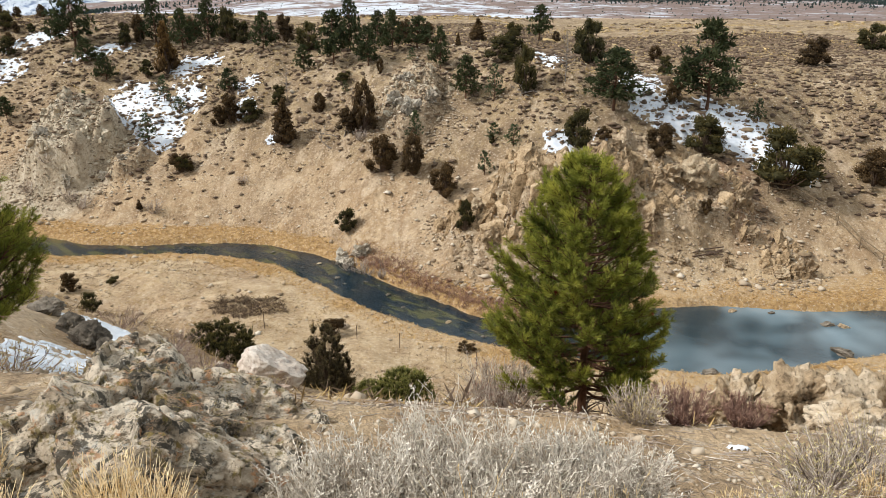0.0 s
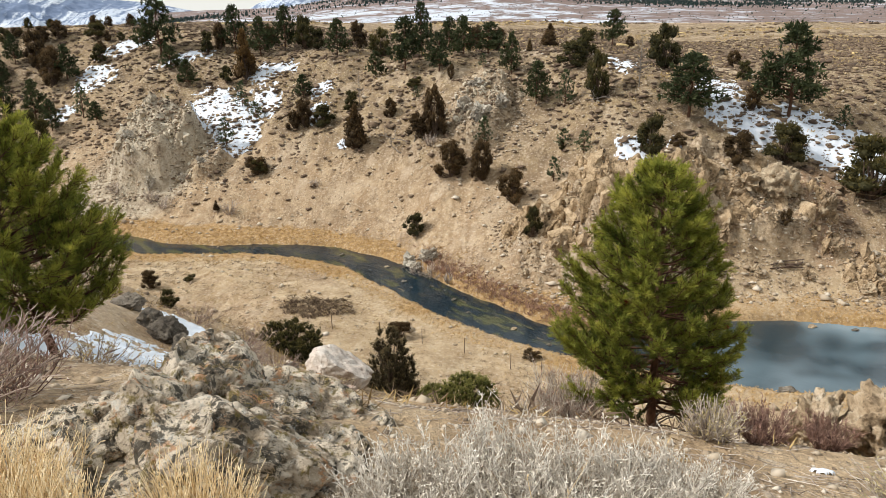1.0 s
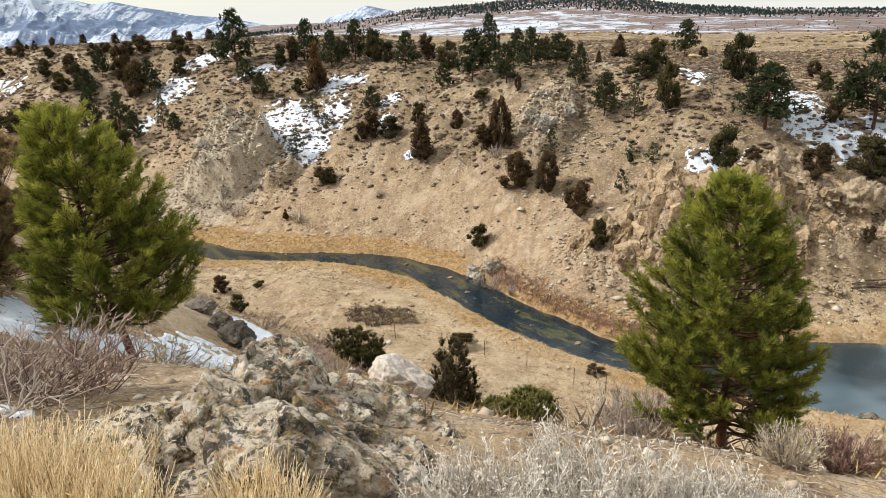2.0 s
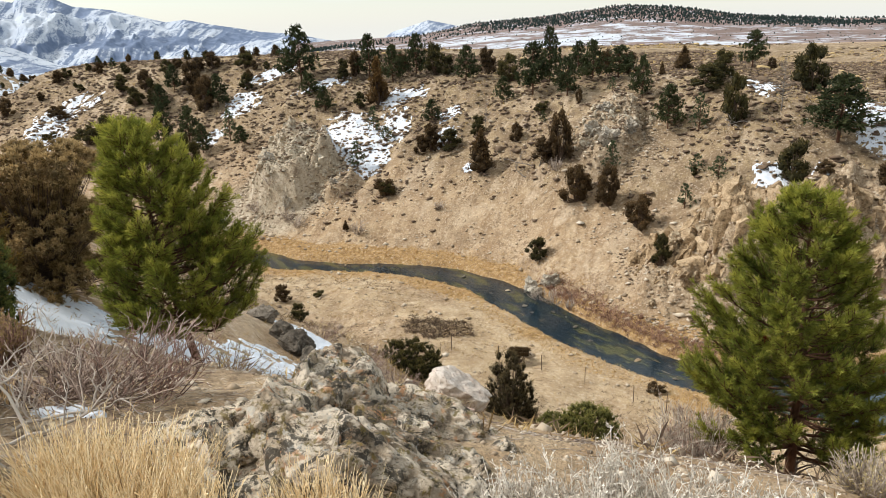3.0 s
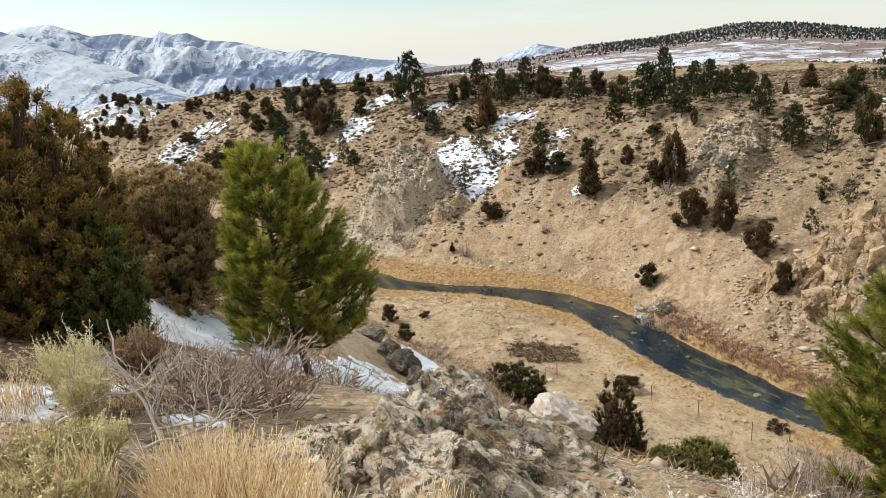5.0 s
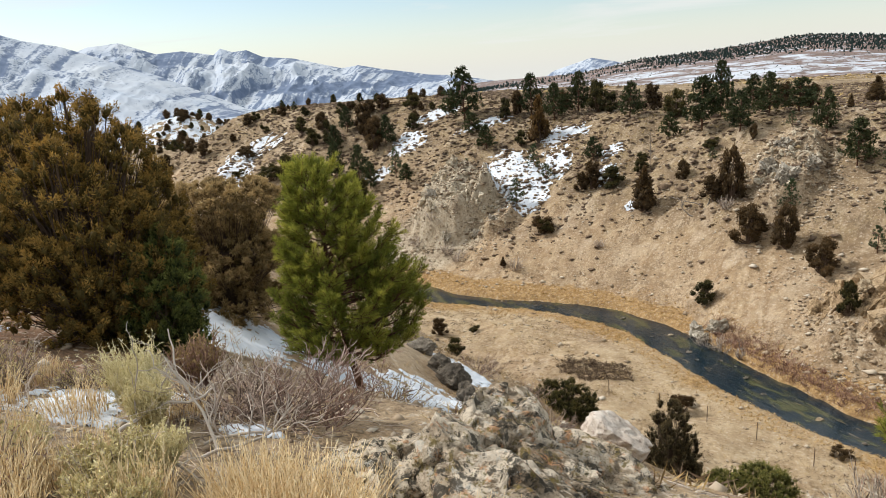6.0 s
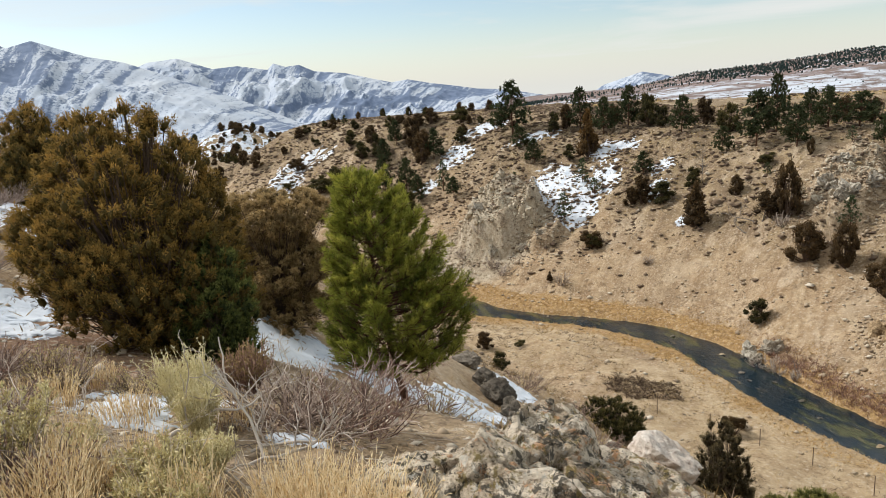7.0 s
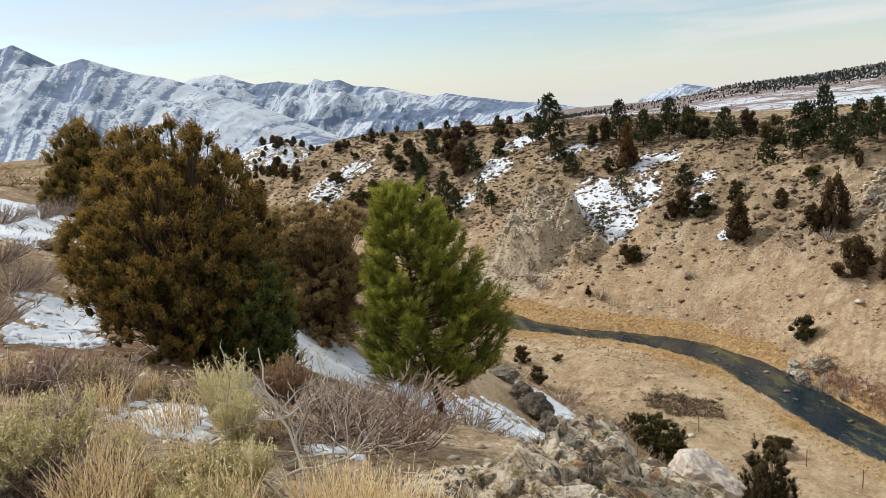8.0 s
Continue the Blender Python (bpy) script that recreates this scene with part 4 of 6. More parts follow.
def rock_mesh(seed, detail, cuts=13, rough=0.10, flat=1.0, layers=0.0, grain=1.0):
    """A broken boulder of radius one: a ball cut by planes, then roughened."""
    rng = np.random.default_rng(seed)
    bm = bmesh.new()
    bmesh.ops.create_icosphere(bm, subdivisions=detail, radius=1.0)
    V = np.array([v.co[:] for v in bm.verts])
    N = unit(rng.normal(size=(cuts, 3)))
    for n, d in zip(N, rng.uniform(0.5, 0.92, cuts)):
        over = np.maximum(V @ n - d, 0)
        V = V - over[:, None] * n * 0.96
    off = rng.uniform(-50, 50, 3)
    for i, v in enumerate(bm.verts):
        p = Vector(V[i])
        q = p * 1.7 * grain + Vector(off)
        warp = q + noise.noise_vector(q * 1.3) * 0.25
        near = noise.voronoi(warp * Vector((1.5, 1.5, 2.2)))
        small = noise.voronoi(warp * 4.2)
        h = (noise.cell(near[1][0] * 31.0) - 0.5) * rough * 1.5 + (noise.cell(small[1][0] * 57.0) - 0.5) * rough * 0.55
        h -= max(0.0, 0.10 - (near[0][1] - near[0][0])) * rough * 9
        h += noise.fractal(q * 3.0, 0.8, 2.1, 4) * rough * 0.30
        if layers:
            h += (noise.noise(Vector((q.x * 0.4, q.y * 0.4, q.z * 5.0)))) * layers
        v.co = p + p.normalized() * h
        v.co.z *= flat
    me = bpy.data.meshes.new("rock")
    bm.to_mesh(me)
    bm.free()
    me.shade_flat() if detail <= 4 else me.shade_smooth()
    return me


def rock(name, me, material, x, y, size, label, category="rock", group="", turn=0.0, lift=0.25, tilt=0.0):
    """size: half-lengths along x, y, z before the turn; lift: share of the height above ground level."""
    if not me.materials:
        me.materials.append(material)
    ob = new(name, me)
    ob.matrix_basis = (Matrix.Translation((x, y, ground_at(x, y) + size[2] * lift)) @ Matrix.Rotation(radians(turn), 4, "Z")
                       @ Matrix.Rotation(radians(tilt), 4, "X") @ Matrix.Diagonal((*size, 1)))
    return tagged(ob, label, category, group)


# boulders on the far slope and along the water: x, y, width
SLOPE_BOULDERS = [(4.8, 54.9, 1.1), (31.0, 56.7, 2.6), (29.1, 56.3, 1.8), (-9.5, 62.4, 2.2), (-7.6, 62.1, 1.9), (-8.6, 61.6, 1.6), (4.2, 57.4, 2.3), (6.5, 55.9, 2.1),
                  (8.4, 56.7, 2.0), (3.4, 61.1, 2.4), (5.8, 60.9, 2.3), (18.2, 59.3, 2.2), (17.3, 60.5, 2.4), (20.2, 61.9, 2.8), (20.4, 57.6, 1.3), (24.7, 57.7, 1.3),
                  (1.3, 56.9, 1.0), (13.3, 56.9, 1.6), (27.4, 59.6, 1.7), (15.6, 62.4, 2.2), (10.5, 60.0, 2.4), (22.0, 59.5, 1.4)]
CRAG_BOULDERS = [(-3.3, 76.9, 2.4), (-5.2, 78.8, 2.0), (-1.5, 78.0, 2.0), (-4.2, 80.6, 1.8), (-42.4, 77.6, 1.6), (-45.6, 80.2, 1.8), (-38.6, 78.6, 1.4), (-36.6, 79.6, 1.6)]
CREEK_STONES = [(-14.2, 58.9, 1.0), (-9.4, 58.4, 0.9), (29.4, 49.0, 1.7), (30.5, 48.6, 1.3), (28.0, 44.4, 2.6), (18.0, 41.6, 2.2), (-12.0, 57.8, 0.7), (-6.8, 57.4, 0.7), (-21, 63.9, 0.7), (33.0, 47.0, 1.2), (-4.6, 54.6, 0.8), (-3.2, 52.2, 0.6), (0.4, 49.4, 0.9), (-16.6, 64.9, 0.8), (-13.0, 61.0, 0.6), (-11.6, 61.9, 0.8),
                (-8.6, 57.0, 0.6), (-26.0, 66.2, 0.7), (-30.0, 66.4, 0.6), (-5.6, 56.6, 0.5), (3.0, 47.0, 0.7), (23.0, 51.4, 1.2), (26.0, 51.0, 0.9)]


def build_far_rocks():
    rng = random.Random(3)
    tan = [rock_mesh(100 + k, 4, 12, 0.16) for k in range(5)]
    grey = [rock_mesh(120 + k, 4, 12, 0.16) for k in range(4)]
    dark = [rock_mesh(140 + k, 3, 9, 0.10) for k in range(3)]
    for k, (x, y, w) in enumerate(SLOPE_BOULDERS):
        near_water = -11 < x < -6
        me, mat = (grey[k % 4], GREY_ROCK) if near_water else (tan[k % 5], TAN_ROCK)
        rock("boulder", me, mat, x, y, (w * 0.55, w * 0.45, w * rng.uniform(0.4, 0.62)), "grey broken boulder beside the creek" if near_water else "weathered tan boulder on the canyon slope",
             "boulder", "boulders on the far slope", rng.uniform(0, 360), 0.2, rng.uniform(-20, 20))
    for k, (x, y, w) in enumerate(CRAG_BOULDERS):
        rock("boulder", grey[k % 4], GREY_ROCK, x, y, (w * 0.55, w * 0.5, w * rng.uniform(0.5, 0.75)), "pale grey-white crag rock jutting from the slope",
             "boulder", "crag rocks", rng.uniform(0, 360), 0.15, rng.uniform(-20, 20))
    big = rock_mesh(160, 5, 8, 0.12)
    rock("boulder", big, TAN_ROCK, 23.3, 62.4, (2.1, 1.6, 2.1), "huge angular ochre boulder below the junipers", "boulder", "boulders on the far slope", 20, 0.3, -12)
    rock("boulder", rock_mesh(161, 5, 8, 0.12), TAN_ROCK, 26.9, 61.6, (1.2, 1.0, 1.7), "upright tan boulder beside a dirt gully", "boulder", "boulders on the far slope", 70, 0.3, 8)
    for k, (x, y, w) in enumerate(CREEK_STONES):
        ob = rock("creek_stone", dark[k % 3], DARK_ROCK if k else TAN_ROCK, x, y, (w * 0.38, w * 0.28, w * 0.17), "dark wet stone standing in the creek", "stone", "stones in the creek", rng.uniform(0, 360), 0.0)
        ob.location.z = WATER_Z + w * 0.03


# the outcrop on the brow: x, y, z of the centre, half-lengths, turn, tilt
OUTCROP = [(-1.62, 3.05, -2.42, 0.62, 0.5, 0.42, 20, 10), (-2.1, 3.45, -2.45, 0.55, 0.42, 0.46, 60, -8), (-2.42, 3.05, -2.4, 0.5, 0.42, 0.36, 130, 5),
           (-1.6, 3.85, -2.78, 0.62, 0.5, 0.52, 10, 12), (-2.25, 4.15, -2.72, 0.6, 0.45, 0.52, 80, 0), (-1.0, 3.45, -2.85, 0.5, 0.4, 0.36, 30, 18),
           (-1.3, 3.2, -2.7, 0.7, 0.42, 0.3, 150, -10), (-2.0, 3.0, -2.55, 0.75, 0.45, 0.3, 35, 6), (-1.9, 4.6, -3.15, 0.7, 0.5, 0.4, 5, 8),
           (-0.95, 4.5, -3.4, 0.6, 0.55, 0.5, 120, -6), (-1.6, 5.2, -3.75, 0.62, 0.5, 0.45, 45, 0), (-2.7, 3.9, -2.85, 0.4, 0.35, 0.4, 15, 0)]


# rock faces that break out of the far slope: x, y, half-lengths, turn, pale or tan
ROCK_FACES = [(-43.2, 83.8, 3.4, 2.2, 3.3, 10, 1), (-39.6, 82.4, 2.6, 2.0, 2.4, 60, 1), (-47.0, 84.0, 2.8, 1.8, 2.4, -20, 1), (-41.0, 80.0, 2.6, 1.5, 1.6, 35, 1), (-44.8, 80.4, 2.6, 1.5, 1.8, 5, 1), (-37.2, 80.6, 2.0, 1.6, 1.5, 20, 1),
              (-46.5, 75.5, 2.2, 1.4, 0.9, 0, 1), (4.4, 60.4, 3.0, 2.2, 2.6, 15, 0), (7.6, 59.2, 3.0, 2.0, 2.3, 80, 0), (10.8, 60.2, 2.8, 2.0, 2.5, 40, 0), (2.2, 62.8, 2.2, 1.8, 1.9, -10, 0),
              (17.0, 61.0, 3.0, 1.9, 1.9, 20, 0), (20.4, 62.2, 2.4, 1.8, 1.6, 70, 0), (13.8, 60.8, 2.6, 1.8, 2.0, 100, 0), (-3.4, 78.4, 2.6, 1.9, 2.4, 30, 1), (-1.4, 80.8, 2.1, 1.6, 1.8, -30, 1), (-5.4, 80.2, 1.8, 1.5, 1.6, 10, 1),
              (6.4, 63.0, 2.6, 1.9, 1.8, 55, 0), (9.6, 63.6, 2.2, 1.7, 1.6, 20, 0), (29.8, 57.8, 1.8, 1.3, 1.2, 10, 0), (26.6, 61.6, 1.6, 1.6, 1.9, 40, 0)]


def shard_mesh(seed, points=13):
    """A sharp broken stone of about half a metre: the hull of a few points."""
    rng = np.random.default_rng(seed)
    bm = bmesh.new()
    for v in unit(rng.normal(size=(points, 3))) * rng.uniform(0.75, 1.0, (points, 1)):
        bm.verts.new(v)
    bmesh.ops.convex_hull(bm, input=bm.verts)
    bmesh.ops.delete(bm, geom=[v for v in bm.verts if not v.link_faces], context="VERTS")
    me = bpy.data.meshes.new("stone")
    bm.to_mesh(me)
    bm.free()
    return me


def build_rock_faces():
    """Crags of broken stone that stand out of the far slope, each a pile of wedged shards."""
    rng = np.random.default_rng(41)
    forms = {}
    for light, mat in ((0, CLIFF_TAN), (1, CLIFF_PALE)):
        forms[light] = [shard_mesh(310 + k + 20 * light) for k in range(9)]
        for me in forms[light]:
            me.materials.append(mat)
    for k, (x, y, a, b, c, turn, light) in enumerate(ROCK_FACES):
        crag = new("crag")
        z0 = ground_at(x, y)
        crag.location = (x, y, z0)
        count = int(30 + 34 * a) if not light else int(22 + 16 * a)
        r, t = np.sqrt(rng.uniform(0, 1, count)), rng.uniform(0, 6.283, count)
        px, py = x + a * 1.3 * r * np.cos(t), y + b * 1.5 * r * np.sin(t)
        pz = land(px, py)
        for n in range(count):
            size = (0.16 + a * rng.gamma(1.5, 0.085)) * (0.5 if light else 0.78)
            ob = new("stone", forms[light][rng.integers(9)])
            ob.parent = crag
            tall = rng.uniform(0.9, 1.7) if light else rng.uniform(1.0, 2.6)
            z = pz[n] + size * tall * rng.uniform(-0.55, 0.05) + c * (0.02 if light else 0.10) * (1 - r[n])
            ob.matrix_basis = (Matrix.Translation((px[n] - x, py[n] - y, z - z0)) @ Matrix.Rotation(radians(turn + rng.normal() * 25), 4, "Z")
                               @ Matrix.Rotation(radians(rng.normal(18, 12)), 4, "Y") @ Matrix.Rotation(radians(rng.normal(0, 10)), 4, "X") @ Matrix.Diagonal((size * rng.uniform(0.6, 1.3), size * rng.uniform(0.7, 1.3), size * tall, 1)))
        tagged(crag, "fractured grey-white crag breaking out of the slope" if light else "fractured ochre-tan crag breaking out of the slope", "crag", "rock crags of the canyon")


CLIFF_PALE = make_rock("pale_cliff", ((0.30, (0.15, 0.115, 0.08)), (0.44, (0.43, 0.36, 0.26)), (0.56, (0.60, 0.525, 0.40)), (0.74, (0.72, 0.66, 0.54))), 1.9, False, 0.9)
CLIFF_TAN = make_rock("tan_cliff", ((0.30, (0.09, 0.06, 0.036)), (0.44, (0.30, 0.215, 0.125)), (0.57, (0.48, 0.355, 0.22)), (0.76, (0.62, 0.50, 0.35))), 1.9, False, 0.9)


def build_near_rocks():
    for k, (x, y, z, a, b, c, turn, tilt) in enumerate(OUTCROP):
        ob = rock("boulder", rock_mesh(200 + k, 6, 15, 0.05, 1.0, 0.045, 0.95), LICHEN_ROCK, x, y, (a * 1.14, b * 1.14, c * 1.04), "craggy cream and grey boulder crusted with lichen on the brow",
                  "boulder", "boulders of the near outcrop", turn, 0.0, tilt)
        ob.location.z = z
    rock("boulder", rock_mesh(230, 5, 12, 0.04), PALE_ROCK, -6.1, 21.5, (1.5, 1.1, 0.95), "smooth pale pinkish boulder on the hillside", "boulder", "", 25, 0.35, 10)
    rock("boulder", rock_mesh(231, 4, 10, 0.12), PALE_ROCK, -3.7, 13.2, (0.6, 0.45, 0.5), "pale rounded boulder on the hillside", "boulder", "", 65, 0.3, 0)
    for k, (x, y, a, c) in enumerate([(4.35, 6.3, 0.85, 0.62), (3.75, 6.5, 0.62, 0.6), (3.15, 6.75, 0.5, 0.52), (4.9, 6.0, 0.7, 0.5), (3.9, 5.8, 0.5, 0.34), (5.3, 6.6, 0.8, 0.55)]):
        rock("boulder", rock_mesh(240 + k, 5, 14, 0.10, 1.0, 0.03, 1.2), BLUFF_ROCK, x, y, (a, a * 0.75, c), "crumbling ochre boulder above the creek", "boulder", "boulders of the ochre outcrop", 40 * k, 0.55, 8)
    for k, (x, y, a, c) in enumerate([(-9.8, 17.6, 0.7, 0.6), (-9.0, 16.9, 0.5, 0.5), (-10.6, 18.3, 0.6, 0.45), (-8.4, 18.6, 0.4, 0.35), (-12.0, 19.6, 0.6, 0.4), (-7.0, 19.9, 0.4, 0.22)]):
        rock("boulder", rock_mesh(260 + k, 5, 12, 0.07), DARK_ROCK, x, y, (a, a * 0.8, c), "dark grey boulder with snow lying beside it", "boulder", "dark boulders by the snow", 55 * k, 0.4, 0)
    for k, (x, y, a, c) in enumerate([(-11.4, 6.4, 0.34, 0.34), (-12.0, 6.1, 0.28, 0.22), (-11.0, 7.0, 0.3, 0.3), (-13.4, 6.3, 0.25, 0.2)]):
        rock("boulder", rock_mesh(280 + k, 4, 10, 0.12), TAN_ROCK, x, y, (a, a * 0.8, c), "tan boulder lying in snow beside the junipers", "boulder", "", 70 * k, 0.5, 0)


BLUFF_ROCK = make_rock("ochre_crumbling_rock", ((0.30, (0.13, 0.09, 0.055)), (0.44, (0.44, 0.33, 0.21)), (0.64, (0.74, 0.63, 0.48))), 3.0, False, 0.8)
build_far_rocks()
build_rock_faces()
build_near_rocks()


# ---------------------------------------------------------------- snow lying in patches
def snow_patch(x0, y0, rx, ry, turn, step, cover=0.0, seed=0, thick=0.05, ragged=1.0):
    """A thin sheet of old snow over the ground, ragged at its rim and melted through in places."""
    n, m = int(2.6 * rx / step) + 3, int(2.6 * ry / step) + 3
    U, V = np.meshgrid(np.linspace(-1.3, 1.3, n), np.linspace(-1.3, 1.3, m))
    c, s = math.cos(radians(turn)), math.sin(radians(turn))
    X, Y = x0 + U * rx * c - V * ry * s, y0 + U * rx * s + V * ry * c
    size = min(4.0, max(0.5, min(rx, ry) * 0.7))
    deep = 1 - (U * U + V * V) + cover + ragged * (0.8 * fbm(X, Y, size, 4, 300 + seed, 0.6) + 1.7 * fbm(X, Y, size * 0.28, 4, 320 + seed, 0.65))
    keep = deep > -0.3
    cells = keep[:-1, :-1] & keep[1:, :-1] & keep[:-1, 1:] & keep[1:, 1:]
    if not cells.any():
        return
    Z = land(X, Y) + (smooth(-0.3, 0.5, deep) * 1.15 - 0.35) * thick + 0.003
    idx = np.arange(n * m).reshape(m, n)
    F = np.stack([idx[:-1, :-1], idx[:-1, 1:], idx[1:, 1:], idx[1:, :-1]], -1)
    co = np.stack([X, Y, Z], -1).reshape(-1, 3)
    # every separate remnant is a patch of its own; the tiniest have melted
    todo = {(int(i), int(j)) for i, j in zip(*np.nonzero(cells))}
    pieces = []
    while todo:
        edge = [todo.pop()]
        piece = list(edge)
        while edge:
            i, j = edge.pop()
            for cell in ((i + 1, j), (i - 1, j), (i, j + 1), (i, j - 1), (i + 1, j + 1), (i - 1, j - 1), (i + 1, j - 1), (i - 1, j + 1)):
                if cell in todo:
                    todo.remove(cell)
                    edge.append(cell)
                    piece.append(cell)
        pieces.append(piece)
    pieces.sort(key=len, reverse=True)
    for k, piece in enumerate(pieces[:9]):
        if k and len(piece) < 14:
            break
        rows, cols = np.array(piece).T
        used, inv = np.unique(F[rows, cols].ravel(), return_inverse=True)
        me = bpy.data.meshes.new("snow_patch")
        me.from_pydata(co[used].tolist(), [], inv.reshape(-1, 4).tolist())
        me.shade_smooth()
        me.materials.append(SNOW)
        tagged(new("snow_patch", me), "thin ragged patch of old snow on the slope" if k == 0 else "small remnant of old snow beside a larger patch", "snow patch", "snow patches")


# x, y, half-widths, turn, cover
FAR_SNOW = [(-39.0, 91.5, 4.4, 5.4, 20, 0.05), (-34.5, 85.4, 3.2, 3.3, 18, 0.1), (-32.4, 92.0, 2.3, 3.9, 17, -0.1), (-33.5, 98.6, 3.4, 2.4, 16, -0.1),
            (-61.2, 100.8, 3.6, 3.4, 27, -0.05), (-59.7, 107.6, 5.2, 1.9, 25, -0.1), (-25.0, 92.3, 2.0, 2.0, 14, -0.2), (21.6, 78.0, 2.3, 7.0, -14, 0.15), (22.8, 72.7, 3.1, 2.9, -13, 0.2),
            (29.0, 74.0, 3.0, 2.0, -16, 0.15), (11.8, 68.7, 2.2, 1.4, -5, -0.05), (14.6, 63.6, 2.6, 0.8, -4, -0.1)]
FAR_SNOW_B = [(11.8, 82.2, 1.7, 3.4, -8, 0.0), (31.6, 70.6, 4.9, 3.3, -19, 0.0), (34.0, 67.7, 2.4, 1.9, -21, 0.1), (-96.2, 97.2, 3.3, 6.3, 42, 0.0), (-95.1, 103.7, 4.7, 3.7, 40, -0.1),
              (-24.4, 87.9, 1.7, 1.9, 15, -0.1), (-47.5, 103.0, 4.7, 1.4, 21, -0.1), (-62.2, 93.3, 2.2, 2.2, 29, -0.2), (-236, 212, 34, 26, 48, -0.7), (-222, 210, 24, 20, 48, -0.75), (-250, 204, 24, 20, 48, -0.75), (-19.9, 81.6, 0.8, 0.7, 0, 0.1)]
NEAR_SNOW = [(-18.4, 8.5, 2.8, 3.0, 64, 0.0), (-14.6, 6.5, 1.2, 1.0, 60, 0.0), (-10.2, 4.75, 0.45, 0.8, 63, 0.2), (-9.0, 4.1, 0.5, 0.5, 60, 0.1), (-10.0, 9.6, 0.7, 1.5, 46, 0.1), (-11.7, 11.2, 0.8, 1.8, 46, 0.1), (-8.6, 8.6, 0.6, 1.0, 46, 0.1),
             (-9.4, 12.8, 1.7, 1.2, 33, 0.1), (-7.9, 12.4, 1.2, 0.9, 33, 0.1), (-8.9, 15.2, 1.4, 1.3, 33, 0.0), (-7.9, 17.2, 1.3, 0.9, 27, 0.1), (-10.9, 20.6, 1.0, 1.3, 27, 0.0)]
NEAR_SNOW_B = [(-5.19, 2.98, 0.36, 0.22, 28, 0.2), (-5.3, 3.36, 0.42, 0.2, 28, 0.2), (-4.93, 3.74, 0.2, 0.16, 40, 0.2), (-3.85, 3.58, 0.2, 0.14, 44, 0.2), (-4.75, 2.9, 0.24, 0.12, 20, 0.2), (2.1, 4.25, 0.07, 0.05, -24, 0.1), (-1.15, 2.9, 0.1, 0.07, 20, 0.2), (1.0, 3.35, 0.16, 0.08, 0, 0.1)]


def build_snow():
    for k, row in enumerate((*FAR_SNOW, *FAR_SNOW_B)):
        snow_patch(*row[:5], 0.17 if row[2] < 9 else 0.5, row[5] - 0.12, k, 0.12 if row[2] < 9 else 0.3, 0.85 if row[2] < 9 else 1.5)
    for k, row in enumerate((*NEAR_SNOW, *NEAR_SNOW_B)):
        snow_patch(*row[:5], max(0.012, row[2] / 40), row[5], 50 + k, 0.05 if row[2] > 0.5 else 0.03, 1.0)


build_snow()


# ---------------------------------------------------------------- ground cover nobody could count
def make_toned(name, *stops, rough=0.9):
    s = Shader(name, rough, 0.15)
    return s.done(s.ramp(s.attr("tone"), *stops))


SAGE = make_toned("sagebrush_twigs", (0.0, (0.09, 0.062, 0.045)), (0.4, (0.19, 0.135, 0.09)), (0.7, (0.30, 0.23, 0.14)), (1.0, (0.55, 0.40, 0.18)))
STRAW = make_toned("straw_grass", (0.0, (0.18, 0.11, 0.045)), (0.5, (0.42, 0.29, 0.12)), (1.0, (0.62, 0.48, 0.25)))
SEDGE = make_toned("golden_sedge", (0.0, (0.22, 0.13, 0.05)), (0.5, (0.47, 0.30, 0.125)), (1.0, (0.64, 0.46, 0.22)))
WILLOW = make_toned("bare_willow", (0.0, (0.16, 0.085, 0.06)), (0.5, (0.30, 0.18, 0.13)), (1.0, (0.46, 0.31, 0.22)))
STONES = make_toned("loose_stones", (0.0, (0.16, 0.12, 0.085)), (0.5, (0.37, 0.29, 0.20)), (1.0, (0.60, 0.53, 0.43)))


def tufts(soup, X, Y, rng, high, wide, blades, tone, spread=0.8, thick=0.22):
    """Low bunches of pointed blades standing on the ground."""
    Z = land(X, Y)
    n = len(X)
    k = np.repeat(np.arange(n), blades)
    D = rng.normal(size=(len(k), 3)) * np.array([spread, spread, 0.25]) + np.array([0, 0, 0.75])
    C = np.stack([X, Y, Z], 1)[k] + rng.normal(size=(len(k), 3)) * np.array([1, 1, 0]) * wide[k][:, None] * 0.16
    L = high[k] * rng.uniform(0.6, 1.15, len(k))
    soup.blades(C - np.array([0, 0, 0.02]), D, L, L * thick * rng.uniform(0.7, 1.4, len(k)), np.clip(tone[k] + rng.normal(size=len(k)) * 0.12, 0, 1), rng)


